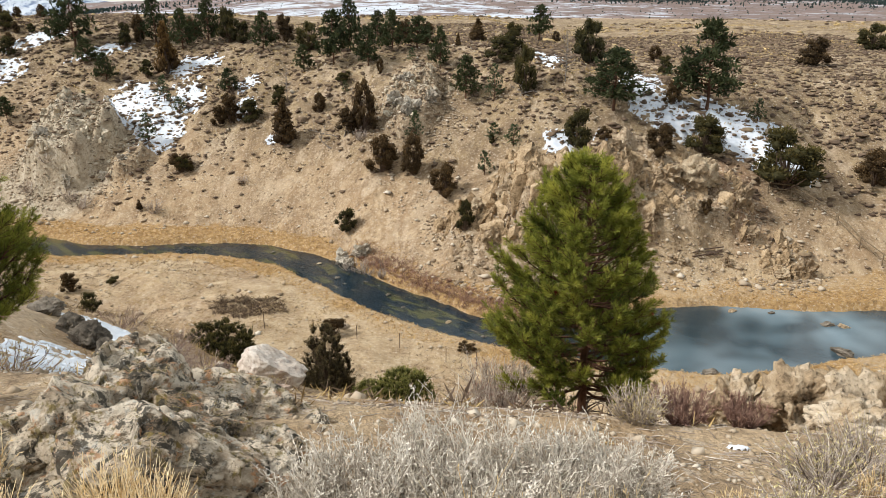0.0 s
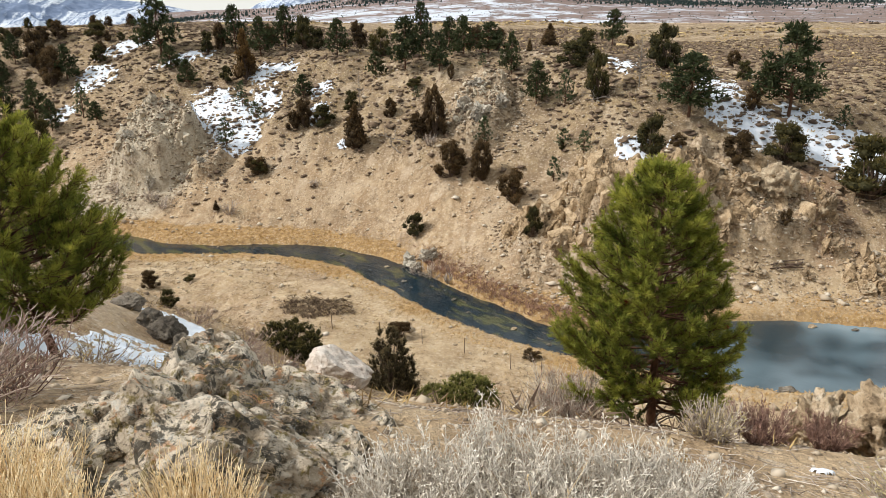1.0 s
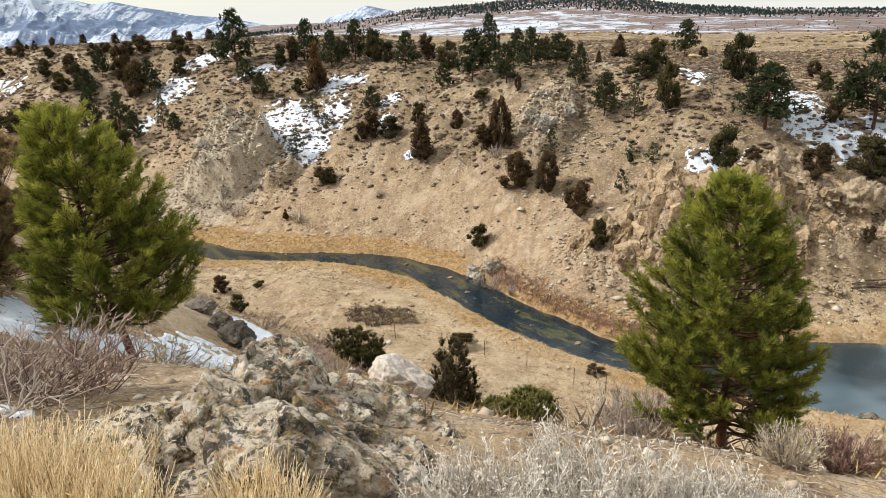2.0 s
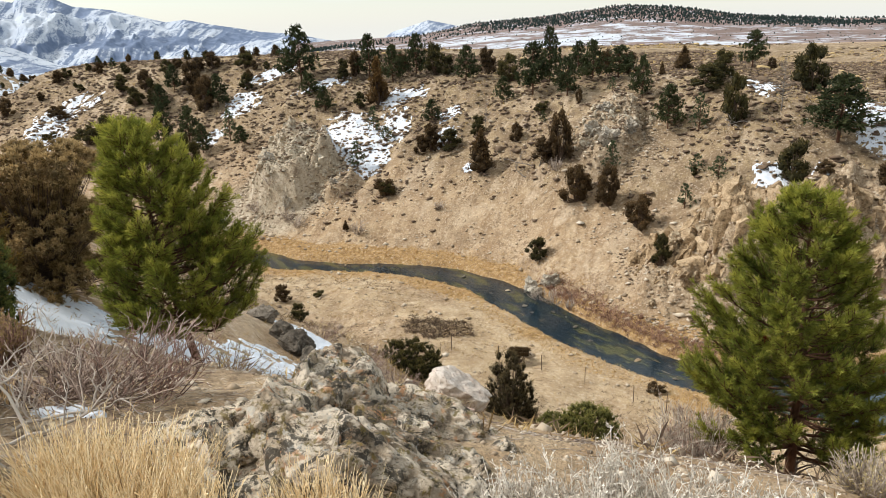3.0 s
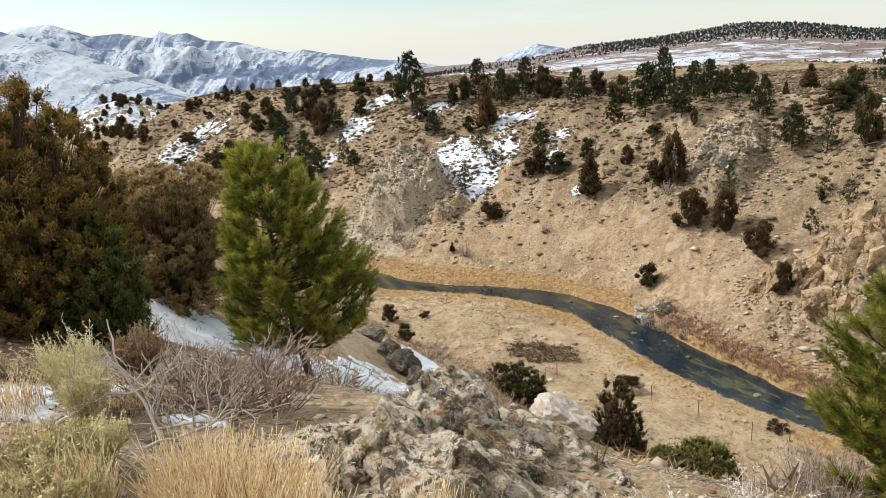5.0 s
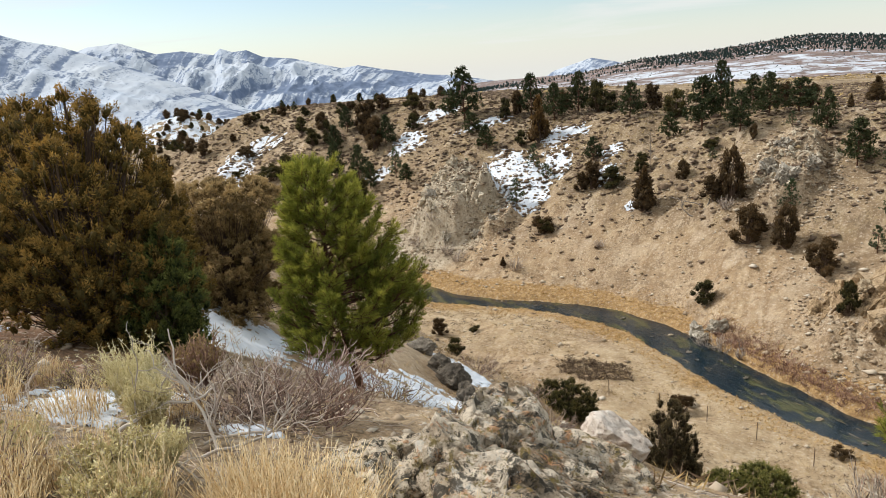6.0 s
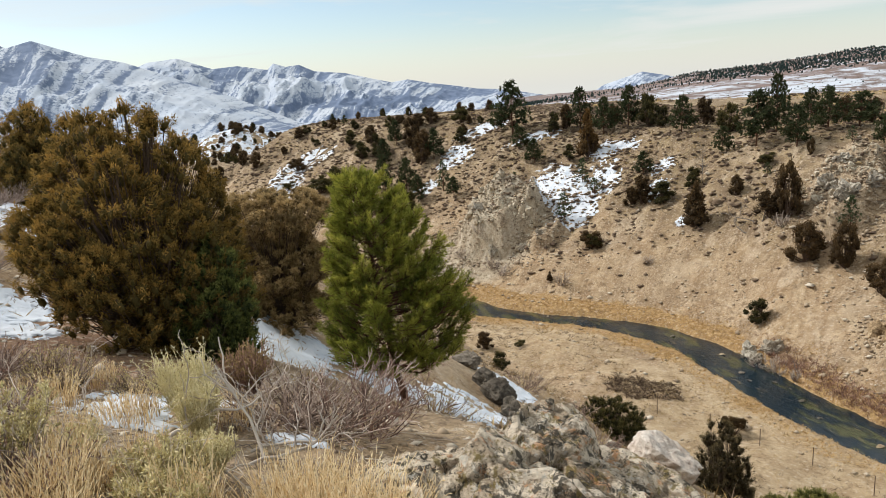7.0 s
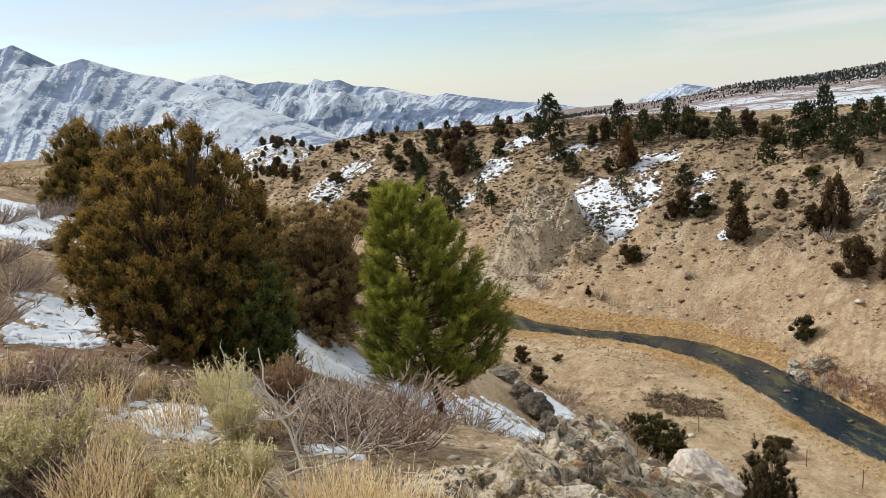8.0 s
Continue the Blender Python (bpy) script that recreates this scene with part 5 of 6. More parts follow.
def mounds(soup, X, Y, rng, wide, tone, flat=0.62):
    """Low rounded cushions of brush, uneven in outline."""
    n = len(X)
    a = np.arange(6) * math.pi / 3
    ring = lambda r, z: np.stack([np.cos(a) * r, np.sin(a) * r, np.full(6, z)], 1)
    form = np.concatenate([ring(0.8, -0.15), ring(1.0, 0.35), ring(0.66, 0.8), [[0, 0, 1.0]]])
    tri = []
    for k in range(6):
        m = (k + 1) % 6
        tri += [(k, m, 6 + m), (k, 6 + m, 6 + k), (6 + k, 6 + m, 12 + m), (6 + k, 12 + m, 12 + k), (12 + k, 12 + m, 18)]
    P = form[None] * rng.uniform(0.45, 1.4, (n, 19, 1)) * (wide / 2)[:, None, None] * np.array([1, 1, 2 * flat]) * rng.uniform(0.8, 1.25, (n, 1, 3))
    P = P + np.stack([X, Y, land(X, Y)], 1)[:, None]
    # rings grow lighter upward: light from above is put into the tone
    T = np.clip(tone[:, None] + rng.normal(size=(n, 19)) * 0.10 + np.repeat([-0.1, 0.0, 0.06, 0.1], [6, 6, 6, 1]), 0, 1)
    soup.add(P, (np.arange(n)[:, None, None] * 19 + np.array(tri)).reshape(-1, 3), T.ravel())


def spots(rng, n, x0, x1, y0, y1, test):
    """Random places in a field where test(x, y) exceeds a random number."""
    X, Y = rng.uniform(x0, x1, n), rng.uniform(y0, y1, n)
    ok = test(X, Y) > rng.uniform(0, 1, n)
    return X[ok], Y[ok]


def build_cover():
    rng = np.random.default_rng(77)
    # sagebrush and tussocks over the far slope and the plateau
    def steppe_test(x, y):
        d, s = creek_side(x, y)
        up = smooth(6, 26, d)
        clump = smooth(-0.25, 0.35, fbm(x, y, 7, 3, 400))
        poke = np.zeros_like(x)
        for row in (*FAR_SNOW, *FAR_SNOW_B):
            poke = np.maximum(poke, hump(x, y, row[0], row[1], row[2], row[3], row[4]))
        return np.maximum((s > 0) * smooth(3.5, 7, d) * (0.12 + 0.88 * up ** 1.1) * (0.25 + 0.75 * clump), smooth(0.2, 0.5, poke) * 0.9)
    soup = Soup()
    X, Y = spots(rng, 84000, -125, 75, 52, 150, steppe_test)
    high = rng.gamma(4.0, 0.075, len(X)) + 0.08
    pick = rng.uniform(0, 1, len(X)) < 0.42
    tone = np.clip(rng.normal(0.36, 0.25, len(X)), 0, 1)
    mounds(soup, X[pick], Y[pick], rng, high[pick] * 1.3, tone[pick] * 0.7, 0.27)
    tufts(soup, X, Y, rng, high * 0.6, high * 2.4, 4, tone, 1.0, 0.26)
    X, Y = spots(rng, 16000, -330, 330, 110, 620, lambda x, y: (creek_side(x, y)[1] > 0) * smooth(-0.2, 0.3, fbm(x, y, 20, 3, 401)))
    high = rng.uniform(0.5, 1.1, len(X))
    mounds(soup, X, Y, rng, high * 1.5, np.clip(rng.normal(0.40, 0.3, len(X)), 0, 1), 0.28)
    # darker rounded brush on the upper slope, and straw tussocks below the rim
    def brush_test(x, y):
        d, s = creek_side(x, y)
        poke = np.zeros_like(x)
        for row in (*FAR_SNOW, *FAR_SNOW_B):
            poke = np.maximum(poke, hump(x, y, row[0], row[1], row[2], row[3], row[4]))
        return np.maximum((s > 0) * smooth(8, 22, d) * (0.25 + 0.75 * smooth(-0.2, 0.25, fbm(x, y, 9, 3, 404))), smooth(0.2, 0.5, poke) * 0.8)
    X, Y = spots(rng, 28000, -125, 78, 62, 150, brush_test)
    high = rng.gamma(4.0, 0.06, len(X)) + 0.16
    tone = np.clip(rng.normal(0.20, 0.14, len(X)), 0, 1)
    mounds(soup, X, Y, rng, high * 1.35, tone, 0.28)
    tufts(soup, X, Y, rng, high * 0.6, high * 2.8, 6, tone + 0.12, 1.1, 0.18)
    X, Y = spots(rng, 26000, -110, 110, 66, 190, lambda x, y: (creek_side(x, y)[1] > 0) * smooth(10, 26, creek_side(x, y)[0]) * smooth(-0.08, 0.25, fbm(x, y, 11, 3, 407)))
    high = rng.uniform(0.18, 0.42, len(X))
    tufts(soup, X, Y, rng, high, high * 1.8, 5, np.clip(rng.normal(0.92, 0.08, len(X)), 0, 1), 0.7, 0.3)
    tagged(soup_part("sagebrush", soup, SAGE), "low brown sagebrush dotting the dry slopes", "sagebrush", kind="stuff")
    # golden sedge along the water
    def bank_test(x, y):
        d, s = creek_side(x, y)
        reach = np.where(s > 0, 3.6, 3.0)
        return (d > 0.05) * smooth(reach + 0.6, reach - 0.8, d + fbm(x, y, 2, 3, 410))
    soup = Soup()
    X, Y = spots(rng, 85000, -75, 48, 38, 78, bank_test)
    high = rng.uniform(0.08, 0.24, len(X))
    tufts(soup, X, Y, rng, high, high * 1.8, 6, np.clip(rng.normal(0.55, 0.08, len(X)) + 0.2 * (creek_side(X, Y)[1] < 0), 0, 1), 0.9, 0.2)
    tagged(soup_part("sedge", soup, SEDGE), "golden dry sedge along the creek banks", "grass", kind="stuff")
    # bare pinkish willow along the outer bend
    def willow_test(x, y):
        d, s = creek_side(x, y)
        return (s > 0) * (d > 0.1) * smooth(3.4, 1.6, d) * smooth(-9.5, -7, x) * smooth(9, 5, x)
    soup = Soup()
    X, Y = spots(rng, 6500, -10, 10, 46, 66, willow_test)
    high = rng.uniform(0.25, 0.65, len(X))
    tufts(soup, X, Y, rng, high, high, 9, np.clip(rng.normal(0.5, 0.22, len(X)), 0, 1), 0.55, 0.07)
    tagged(soup_part("willow_thicket", soup, WILLOW), "bare pinkish-brown willow thicket along the bank", "thicket", kind="stuff")
    # thin grass and low brush on the bench and the near hillside
    def hill_test(x, y):
        d, s = creek_side(x, y)
        r = np.hypot(x, y)
        return (s < 0) * (d > 1) * (0.2 + 0.8 * smooth(-0.1, 0.35, fbm(x, y, 4, 3, 420))) * smooth(3.0, 6.5, r)
    soup = Soup()
    X, Y = spots(rng, 30000, -45, 36, 4, 62, hill_test)
    far_out = np.clip(np.hypot(X, Y) / 40, 0.25, 1)
    high = rng.uniform(0.12, 0.34, len(X)) * (0.5 + 0.5 * far_out)
    tufts(soup, X, Y, rng, high, high * 2, 8, np.clip(rng.normal(0.42, 0.3, len(X)), 0, 1), 0.9, 0.06)
    tagged(soup_part("dry_grass", soup, STRAW), "sparse straw-coloured grass on the near hillside", "grass", kind="stuff")
    # a grey mat of low brush on the bench
    soup = Soup()
    X, Y = spots(rng, 1600, -19.5, -11, 46.5, 53, lambda x, y: smooth(0.3, 0.6, hump(x, y, -15.2, 50.2, 3.2, 2.0) + 0.2 * fbm(x, y, 1.5, 3, 440)))
    high = rng.uniform(0.2, 0.45, len(X))
    tufts(soup, X, Y, rng, high, high * 2, 12, np.clip(rng.normal(0.3, 0.2, len(X)), 0, 1), 1.4, 0.12)
    X, Y = spots(rng, 15000, -40, 12, 6, 62, lambda x, y: (creek_side(x, y)[1] < 0) * (creek_side(x, y)[0] > 3.2) * smooth(0.0, 0.35, fbm(x, y, 5, 3, 441)) * 0.7)
    high = rng.uniform(0.12, 0.35, len(X))
    tufts(soup, X, Y, rng, high, high * 2, 12, np.clip(rng.normal(0.3, 0.2, len(X)), 0, 1), 1.4, 0.08)
    tagged(soup_part("brush_mat", soup, SAGE), "low grey-brown brush on the creek bench", "brush", kind="stuff")
    # loose stones
    soup = Soup()
    base = np.array([(1, 0, 0), (0, 1, 0), (-1, 0, 0), (0, -1, 0), (0.3, 0.2, 0.75), (-0.2, 0.1, -0.6)], float)
    tri = np.array([(0, 1, 4), (1, 2, 4), (2, 3, 4), (3, 0, 4), (1, 0, 5), (2, 1, 5), (3, 2, 5), (0, 3, 5)])
    def stones(X, Y, size, tone):
        Z = land(X, Y)
        n = len(X)
        a = rng.uniform(0, 6.283, n)
        S = size[:, None, None] * rng.uniform(0.6, 1.3, (n, 6, 3)) * base * np.array([1, 0.8, 0.7])
        c, s = np.cos(a)[:, None], np.sin(a)[:, None]
        P = np.stack([S[..., 0] * c - S[..., 1] * s, S[..., 0] * s + S[..., 1] * c, S[..., 2]], -1) + np.stack([X, Y, Z + size * 0.15], 1)[:, None]
        soup.add(P, (np.arange(n)[:, None, None] * 6 + tri).reshape(-1, 3), np.repeat(tone, 6))
    def scree_test(x, y):
        d, s = creek_side(x, y)
        w = np.zeros_like(x)
        for cx, cy, rx, ry, h in BLUFFS:
            w = np.maximum(w, hump(x, y, cx, cy - 3, rx * 1.3, ry * 1.4))
        return (s > 0) * (d > 1.5) * (0.16 + 0.84 * w) * smooth(-0.3, 0.3, fbm(x, y, 3, 3, 430))
    X, Y = spots(rng, 34000, -70, 44, 50, 95, scree_test)
    stones(X, Y, rng.gamma(1.4, 0.085, len(X)) + 0.05, np.clip(rng.normal(0.6, 0.2, len(X)), 0, 1))
    # coarse rubble below the crags
    def rubble_test(x, y):
        d, s = creek_side(x, y)
        w = np.zeros_like(x)
        for row in ROCK_FACES:
            w = np.maximum(w, hump(x, y, row[0], row[1] - 1.2, row[2] * 2.0, row[2] * 1.7))
        return (s > 0) * (d > 2.0) * smooth(0.12, 0.75, w + 0.25 * fbm(x, y, 2.5, 3, 431))
    X, Y = spots(rng, 44000, -56, 36, 52, 92, rubble_test)
    stones(X, Y, rng.gamma(1.6, 0.055, len(X)) + 0.05, np.clip(rng.normal(0.46, 0.28, len(X)), 0, 1))
    X, Y = spots(rng, 2600, -42, 34, 18, 64, lambda x, y: (creek_side(x, y)[1] < 0) * (creek_side(x, y)[0] > 1) * 0.7)
    stones(X, Y, rng.gamma(1.4, 0.07, len(X)) + 0.04, np.clip(rng.normal(0.6, 0.2, len(X)), 0, 1))
    r, a = 1.6 + 16 * rng.uniform(0, 1, 9000) ** 1.7, np.radians(rng.uniform(-80, 42, 9000))
    stones(r * np.sin(a), r * np.cos(a), (rng.gamma(1.1, 0.012, 9000) + 0.006) * (0.6 + r * 0.09), np.clip(rng.normal(0.6, 0.25, 9000), 0, 1))
    tagged(soup_part("loose_stones", soup, STONES), "loose pale stones strewn over the slopes", "stones", kind="stuff")


build_cover()


# ---------------------------------------------------------------- the two pines near the viewpoint
def hero_pine(seed, x, y, h, reach, label, dead_low=False, cones=0, lop=None, bare=0.13, lean=(0.0, 0.0)):
    rng = np.random.default_rng(seed)
    thing = new("pine_tree")
    thing.location = (x, y, ground_at(x, y) - 0.05)
    line = trunk_line(h, rng, 0.03, 14)
    line[:, :2] += np.linspace(0, 1, 14)[:, None] * np.array(lean)
    trunk = Soup()
    trunk.tubes(line[None], (np.linspace(0.017, 0.003, 14) * h)[None], 0.5, 10)
    soup_part("trunk", trunk, PINE_BARK, thing, "reddish-brown scaly trunk", True)
    limbs, needles = Soup(), Soup()
    tips = []
    whorls = 25
    up = np.array([0, 0, 1.0])
    s = np.linspace(0, 1, 6)
    for w in range(whorls):
        level = (w + 0.3) / whorls
        mood = rng.uniform(0.92, 1.06)
        for k in range(7 if level < 0.5 else 6 if level < 0.85 else 4):
            rel = np.clip(level + rng.uniform(-0.025, 0.025), 0, 1)
            z = h * (bare + (0.985 - bare) * rel)
            a = w * 1.9 + k * 6.283 / 6 + rng.uniform(-0.4, 0.4)
            down = 1 - rel
            prof = (down / 0.82) ** 0.72 if down < 0.82 else 1 - 1.1 * (down - 0.82)
            L = reach * (prof * mood * rng.uniform(0.74, 0.94) + 0.03)
            if lop is not None:
                L *= 1 + 0.16 * math.cos(a - lop)
            c = np.array([np.interp(z, line[:, 2], line[:, 0]), np.interp(z, line[:, 2], line[:, 1]), z])
            out = np.array([math.cos(a), math.sin(a), 0.0])
            side = np.cross(out, up)
            rise = 0.12 + 0.95 * rel ** 1.3 + rng.uniform(-0.10, 0.10)
            q = s[:, None]
            bl = c + out * L * q * (1 - 0.10 * q) + up * L * (rise * q * 0.6 - 0.20 * q * (1 - q) + 0.22 * q ** 3)
            bl[1:] += rng.normal(size=(5, 3)) * 0.018
            limbs.tubes(bl[None], (np.linspace(0.0055, 0.0018, 6) * h * (1.15 - rel))[None], 0.5, 4)
            shade = rng.normal() * 0.10
            shoots = int(6 + L * 13)
            for j in range(shoots):
                f = 0.26 + 0.74 * ((j + rng.uniform(0, 1)) / shoots) ** 0.7
                p = np.array([np.interp(f, s, bl[:, m]) for m in range(3)])
                d = unit(out * 0.8 + side * (1 if j % 2 else -1) * rng.uniform(0.3, 1.15) * (1.25 - 0.6 * f) + up * rng.uniform(0.1, 1.5) + rng.normal(size=3) * 0.2)
                sl = rng.uniform(0.16, 0.40) * (0.65 + 0.55 * L / reach) * (1.2 - 0.45 * f)
                e = p + d * sl + up * 0.12 * sl
                limbs.tubes(np.stack([p, (p + e) / 2 - up * 0.02, e])[None], np.array([[0.008, 0.006, 0.004]]), 0.5, 3)
                tips.append((e, unit(d + up * 0.35), f, rel, shade, sl))
            tips.append((bl[-1], unit(bl[-1] - bl[-2]), 1.0, rel, shade, 0.25))
    tips.append((line[-1], up, 1.0, 1.0, 0.1, 0.3))
    # each shoot is a brush of needles, thickest at its end
    per = 52
    P, D = np.array([t[0] for t in tips]), np.array([t[1] for t in tips])
    f, rel, shade, sl = (np.array([t[i] for t in tips]) for i in (2, 3, 4, 5))
    # older inner needles are darker; shade lower in the crown is put in too
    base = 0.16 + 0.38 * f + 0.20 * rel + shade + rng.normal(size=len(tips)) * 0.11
    k = np.repeat(np.arange(len(tips)), per)
    along = rng.uniform(0, 1, len(k)) ** 1.5
    ray = unit(np.cross(D[k], rng.normal(size=(len(k), 3))))
    ND = unit(D[k] * (0.55 + 0.5 * (1 - along))[:, None] + ray * 0.72 + up * 0.12)
    C = P[k] - D[k] * (along * np.minimum(sl[k], 0.26) * 0.9)[:, None]
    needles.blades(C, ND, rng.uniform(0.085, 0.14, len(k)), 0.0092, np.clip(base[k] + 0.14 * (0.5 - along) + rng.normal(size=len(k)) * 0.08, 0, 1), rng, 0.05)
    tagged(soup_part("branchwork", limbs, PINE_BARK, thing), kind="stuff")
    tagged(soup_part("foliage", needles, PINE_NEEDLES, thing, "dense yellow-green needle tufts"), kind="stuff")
    if dead_low:
        dead = Soup()
        for n in range(16):
            a = rng.uniform(-0.9, 1.3) if n % 3 else rng.uniform(0, 6.3)
            z = rng.uniform(0.05, 0.2) * h
            c = np.array([0, 0, z])
            L = rng.uniform(0.5, 1.0) * reach * 0.85
            s = np.linspace(0, 1, 6)[:, None]
            bl = c + np.array([math.cos(a), math.sin(a), 0]) * L * s + np.array([0, 0, 1]) * L * (0.12 * s - 0.28 * s * s)
            bl[1:] += rng.normal(size=(5, 3)) * 0.03
            dead.tubes(bl[None], np.linspace(0.022, 0.005, 6)[None], 0.5, 4)
            for j in range(9):
                p = bl[rng.integers(1, 6)]
                e = p + unit(np.array([math.cos(a), math.sin(a), -0.3]) + rng.normal(size=3) * 0.7) * rng.uniform(0.15, 0.4)
                dead.tubes(np.stack([p, (p + e) / 2 + rng.normal(size=3) * 0.02, e])[None], np.array([[0.006, 0.004, 0.002]]), 0.5, 3)
        tagged(soup_part("dead_branchwork", dead, JUNIPER_BARK, thing, "bare dark lower limbs"), kind="stuff")
    outer = [t for t in tips if t[2] > 0.8 and 0.05 < t[3] < 0.9]
    for n in range(cones):
        p, d = outer[rng.integers(len(outer))][:2]
        cone = Soup()
        m = 26
        cone.blades(np.repeat(p[None] + d * 0.03, m, 0), unit(rng.normal(size=(m, 3)) + d), 0.055, 0.02, 0.5, rng)
        soup_part("cone", cone, CONE_RED, thing, "small red pollen cone cluster")
    return tagged(thing, label, "pine tree", "near pines")


# the leaders of a many-topped juniper: across, deep, height of the top, girth
LEADERS = [(-0.12, 0.0, 0.99, 0.30), (0.02, 0.05, 1.0, 0.32), (0.14, -0.05, 0.97, 0.32), (0.25, 0.05, 0.86, 0.28), (-0.22, 0.1, 0.80, 0.28), (0.06, 0.24, 0.85, 0.30), (-0.04, -0.22, 0.82, 0.32),
           (0.33, -0.06, 0.70, 0.22), (-0.34, 0.0, 0.55, 0.24), (-0.28, -0.2, 0.50, 0.24), (0.22, -0.22, 0.62, 0.28), (0.34, -0.1, 0.42, 0.24), (-0.1, -0.3, 0.45, 0.26)]


# ---------------------------------------------------------------- junipers near the viewpoint
def hero_juniper(seed, x, y, h, wide, material, label, sprays, spray=(0.035, 0.085), shape="round", name="juniper", category="juniper", turn=0.0, skirt=0.0):
    """Many small upright tongues of scaly sprays over a branching frame, with the dark of the gaps painted in."""
    rng = np.random.default_rng(seed)
    thing = new(name)
    thing.location = (x, y, ground_at(x, y) - 0.06)
    thing.rotation_euler[2] = radians(turn)
    n = max(150, int(sprays * 3.4 / 85))
    crown, wood = Soup(), Soup()
    each = int(sprays * 3.4) // n
    up = np.array([0, 0, 1.0])
    ball = bmesh.new()
    bmesh.ops.create_icosphere(ball, subdivisions=1, radius=1.0)
    heart = np.array([v.co[:] for v in ball.verts])
    skin = np.array([[v.index for v in f.verts] for f in ball.faces])
    ball.free()
    for k in range(n):
        z = 0.06 + 0.9 * (k + rng.uniform(0, 1)) / n
        a = k * 2.4 + rng.uniform(-0.5, 0.5)
        out = np.array([math.cos(a), math.sin(a), 0.0])
        if shape == "lobed":
            ox, oy, top, girth = LEADERS[k % len(LEADERS)]
            v = 0.03 + 0.97 * rng.uniform(0, 1) ** 0.85
            rr = girth * wide * (1 - v ** 2.2) ** 0.7 * (0.5 + 0.5 * rng.uniform(0, 1) ** 0.4)
            q = np.array([ox * wide * (0.65 + 0.35 * v), oy * wide * (0.65 + 0.35 * v), v * top * h * 0.97]) + out * rr
            lo = skirt * min(1, max(0, -q[0] / (wide / 2)))
            q[2] = q[2] * (1 - lo) + lo * h
            tall = 1.9
        else:
            if shape == "round":
                edge = math.sqrt(max(0.03, 1 - (max(z, 0.3) - 0.3) ** 2 / 0.52)) * (0.8 + 0.2 * min(1, z / 0.25))
            else:
                edge = 0.72 + 0.28 * math.sin(z * 17) * (1 - 0.5 * z)
            r = edge * (0.5 + 0.5 * rng.uniform(0, 1) ** 0.5) if k % 6 else edge * rng.uniform(0, 0.5)
            q = out * r * wide / 2 + up * z * h
            tall = 0.7 if shape == "layer" else 1.3
        size = 0.85 * math.sqrt(wide * h) / math.sqrt(n) * rng.uniform(0.6, 1.35)
        axis = unit(out * 0.55 + up * (0.9 if shape != "layer" else 0.25) + rng.normal(size=3) * 0.3)
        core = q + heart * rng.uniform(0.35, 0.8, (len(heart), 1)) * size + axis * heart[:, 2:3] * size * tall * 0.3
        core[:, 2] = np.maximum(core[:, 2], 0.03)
        # the dark core colour stands for shade deep in the crown
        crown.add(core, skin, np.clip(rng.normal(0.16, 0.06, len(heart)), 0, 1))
        D = unit(rng.normal(size=(each, 3)))
        u = rng.uniform(0.2, 1.0, each) ** 0.6
        f = rng.uniform(-0.5, 1.0, each)
        C = q + D * (u * size * (1 - 0.4 * np.abs(f)))[:, None] + axis * (f * size * tall)[:, None]
        C[:, 2] = np.maximum(C[:, 2], 0.04)
        # tone lightens outward, upward and towards -x: light put into the colour
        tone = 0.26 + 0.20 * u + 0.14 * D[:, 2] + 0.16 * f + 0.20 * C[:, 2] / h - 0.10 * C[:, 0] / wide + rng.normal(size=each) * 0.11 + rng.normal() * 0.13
        dirs = unit(D * 0.5 + axis * 0.7 + rng.normal(size=(each, 3)) * 0.5)
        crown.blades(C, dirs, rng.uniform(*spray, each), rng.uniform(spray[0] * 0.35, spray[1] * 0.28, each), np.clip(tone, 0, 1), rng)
        mid = np.array([q[0] * 0.45, q[1] * 0.45, q[2] * 0.55]) + rng.normal(size=3) * 0.08
        wood.tubes(np.stack([np.array([q[0] * 0.05, q[1] * 0.05, 0]), mid, q])[None], np.array([[0.012, 0.007, 0.003]]) * h / 3, 0.5, 4)
    trunk = Soup()
    line = trunk_line(h * 0.7, rng, 0.1, 8)
    trunk.tubes(line[None], (np.linspace(0.045, 0.012, 8) * h)[None], 0.5, 8)
    soup_part("trunk", trunk, JUNIPER_BARK, thing, "shaggy grey-brown trunk", True)
    tagged(soup_part("branchwork", wood, JUNIPER_BARK, thing), kind="stuff")
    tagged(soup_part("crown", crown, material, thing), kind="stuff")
    return tagged(thing, label, category)


# ---------------------------------------------------------------- shrubs and grass near the viewpoint
def make_twig(name, a, b, c):
    s = Shader(name, 0.9, 0.15)
    return s.done(s.ramp(s.attr("tone"), (0.0, a), (0.5, b), (1.0, c)))


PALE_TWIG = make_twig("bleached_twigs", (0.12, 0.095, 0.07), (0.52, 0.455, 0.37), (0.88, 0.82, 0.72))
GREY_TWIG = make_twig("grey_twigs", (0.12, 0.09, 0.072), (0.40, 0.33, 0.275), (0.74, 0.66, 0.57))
RED_TWIG = make_twig("reddish_twigs", (0.11, 0.065, 0.055), (0.25, 0.15, 0.12), (0.42, 0.27, 0.20))
SAGE_LEAF = make_twig("sage_leaves", (0.16, 0.13, 0.055), (0.52, 0.45, 0.22), (0.88, 0.77, 0.47))
DUSKY_TWIG = make_twig("dusky_twigs", (0.06, 0.042, 0.034), (0.25, 0.18, 0.145), (0.58, 0.47, 0.39))
PALE_YELLOW = make_twig("pale_yellow_sprigs", (0.34, 0.29, 0.13), (0.66, 0.58, 0.32), (0.85, 0.78, 0.52))
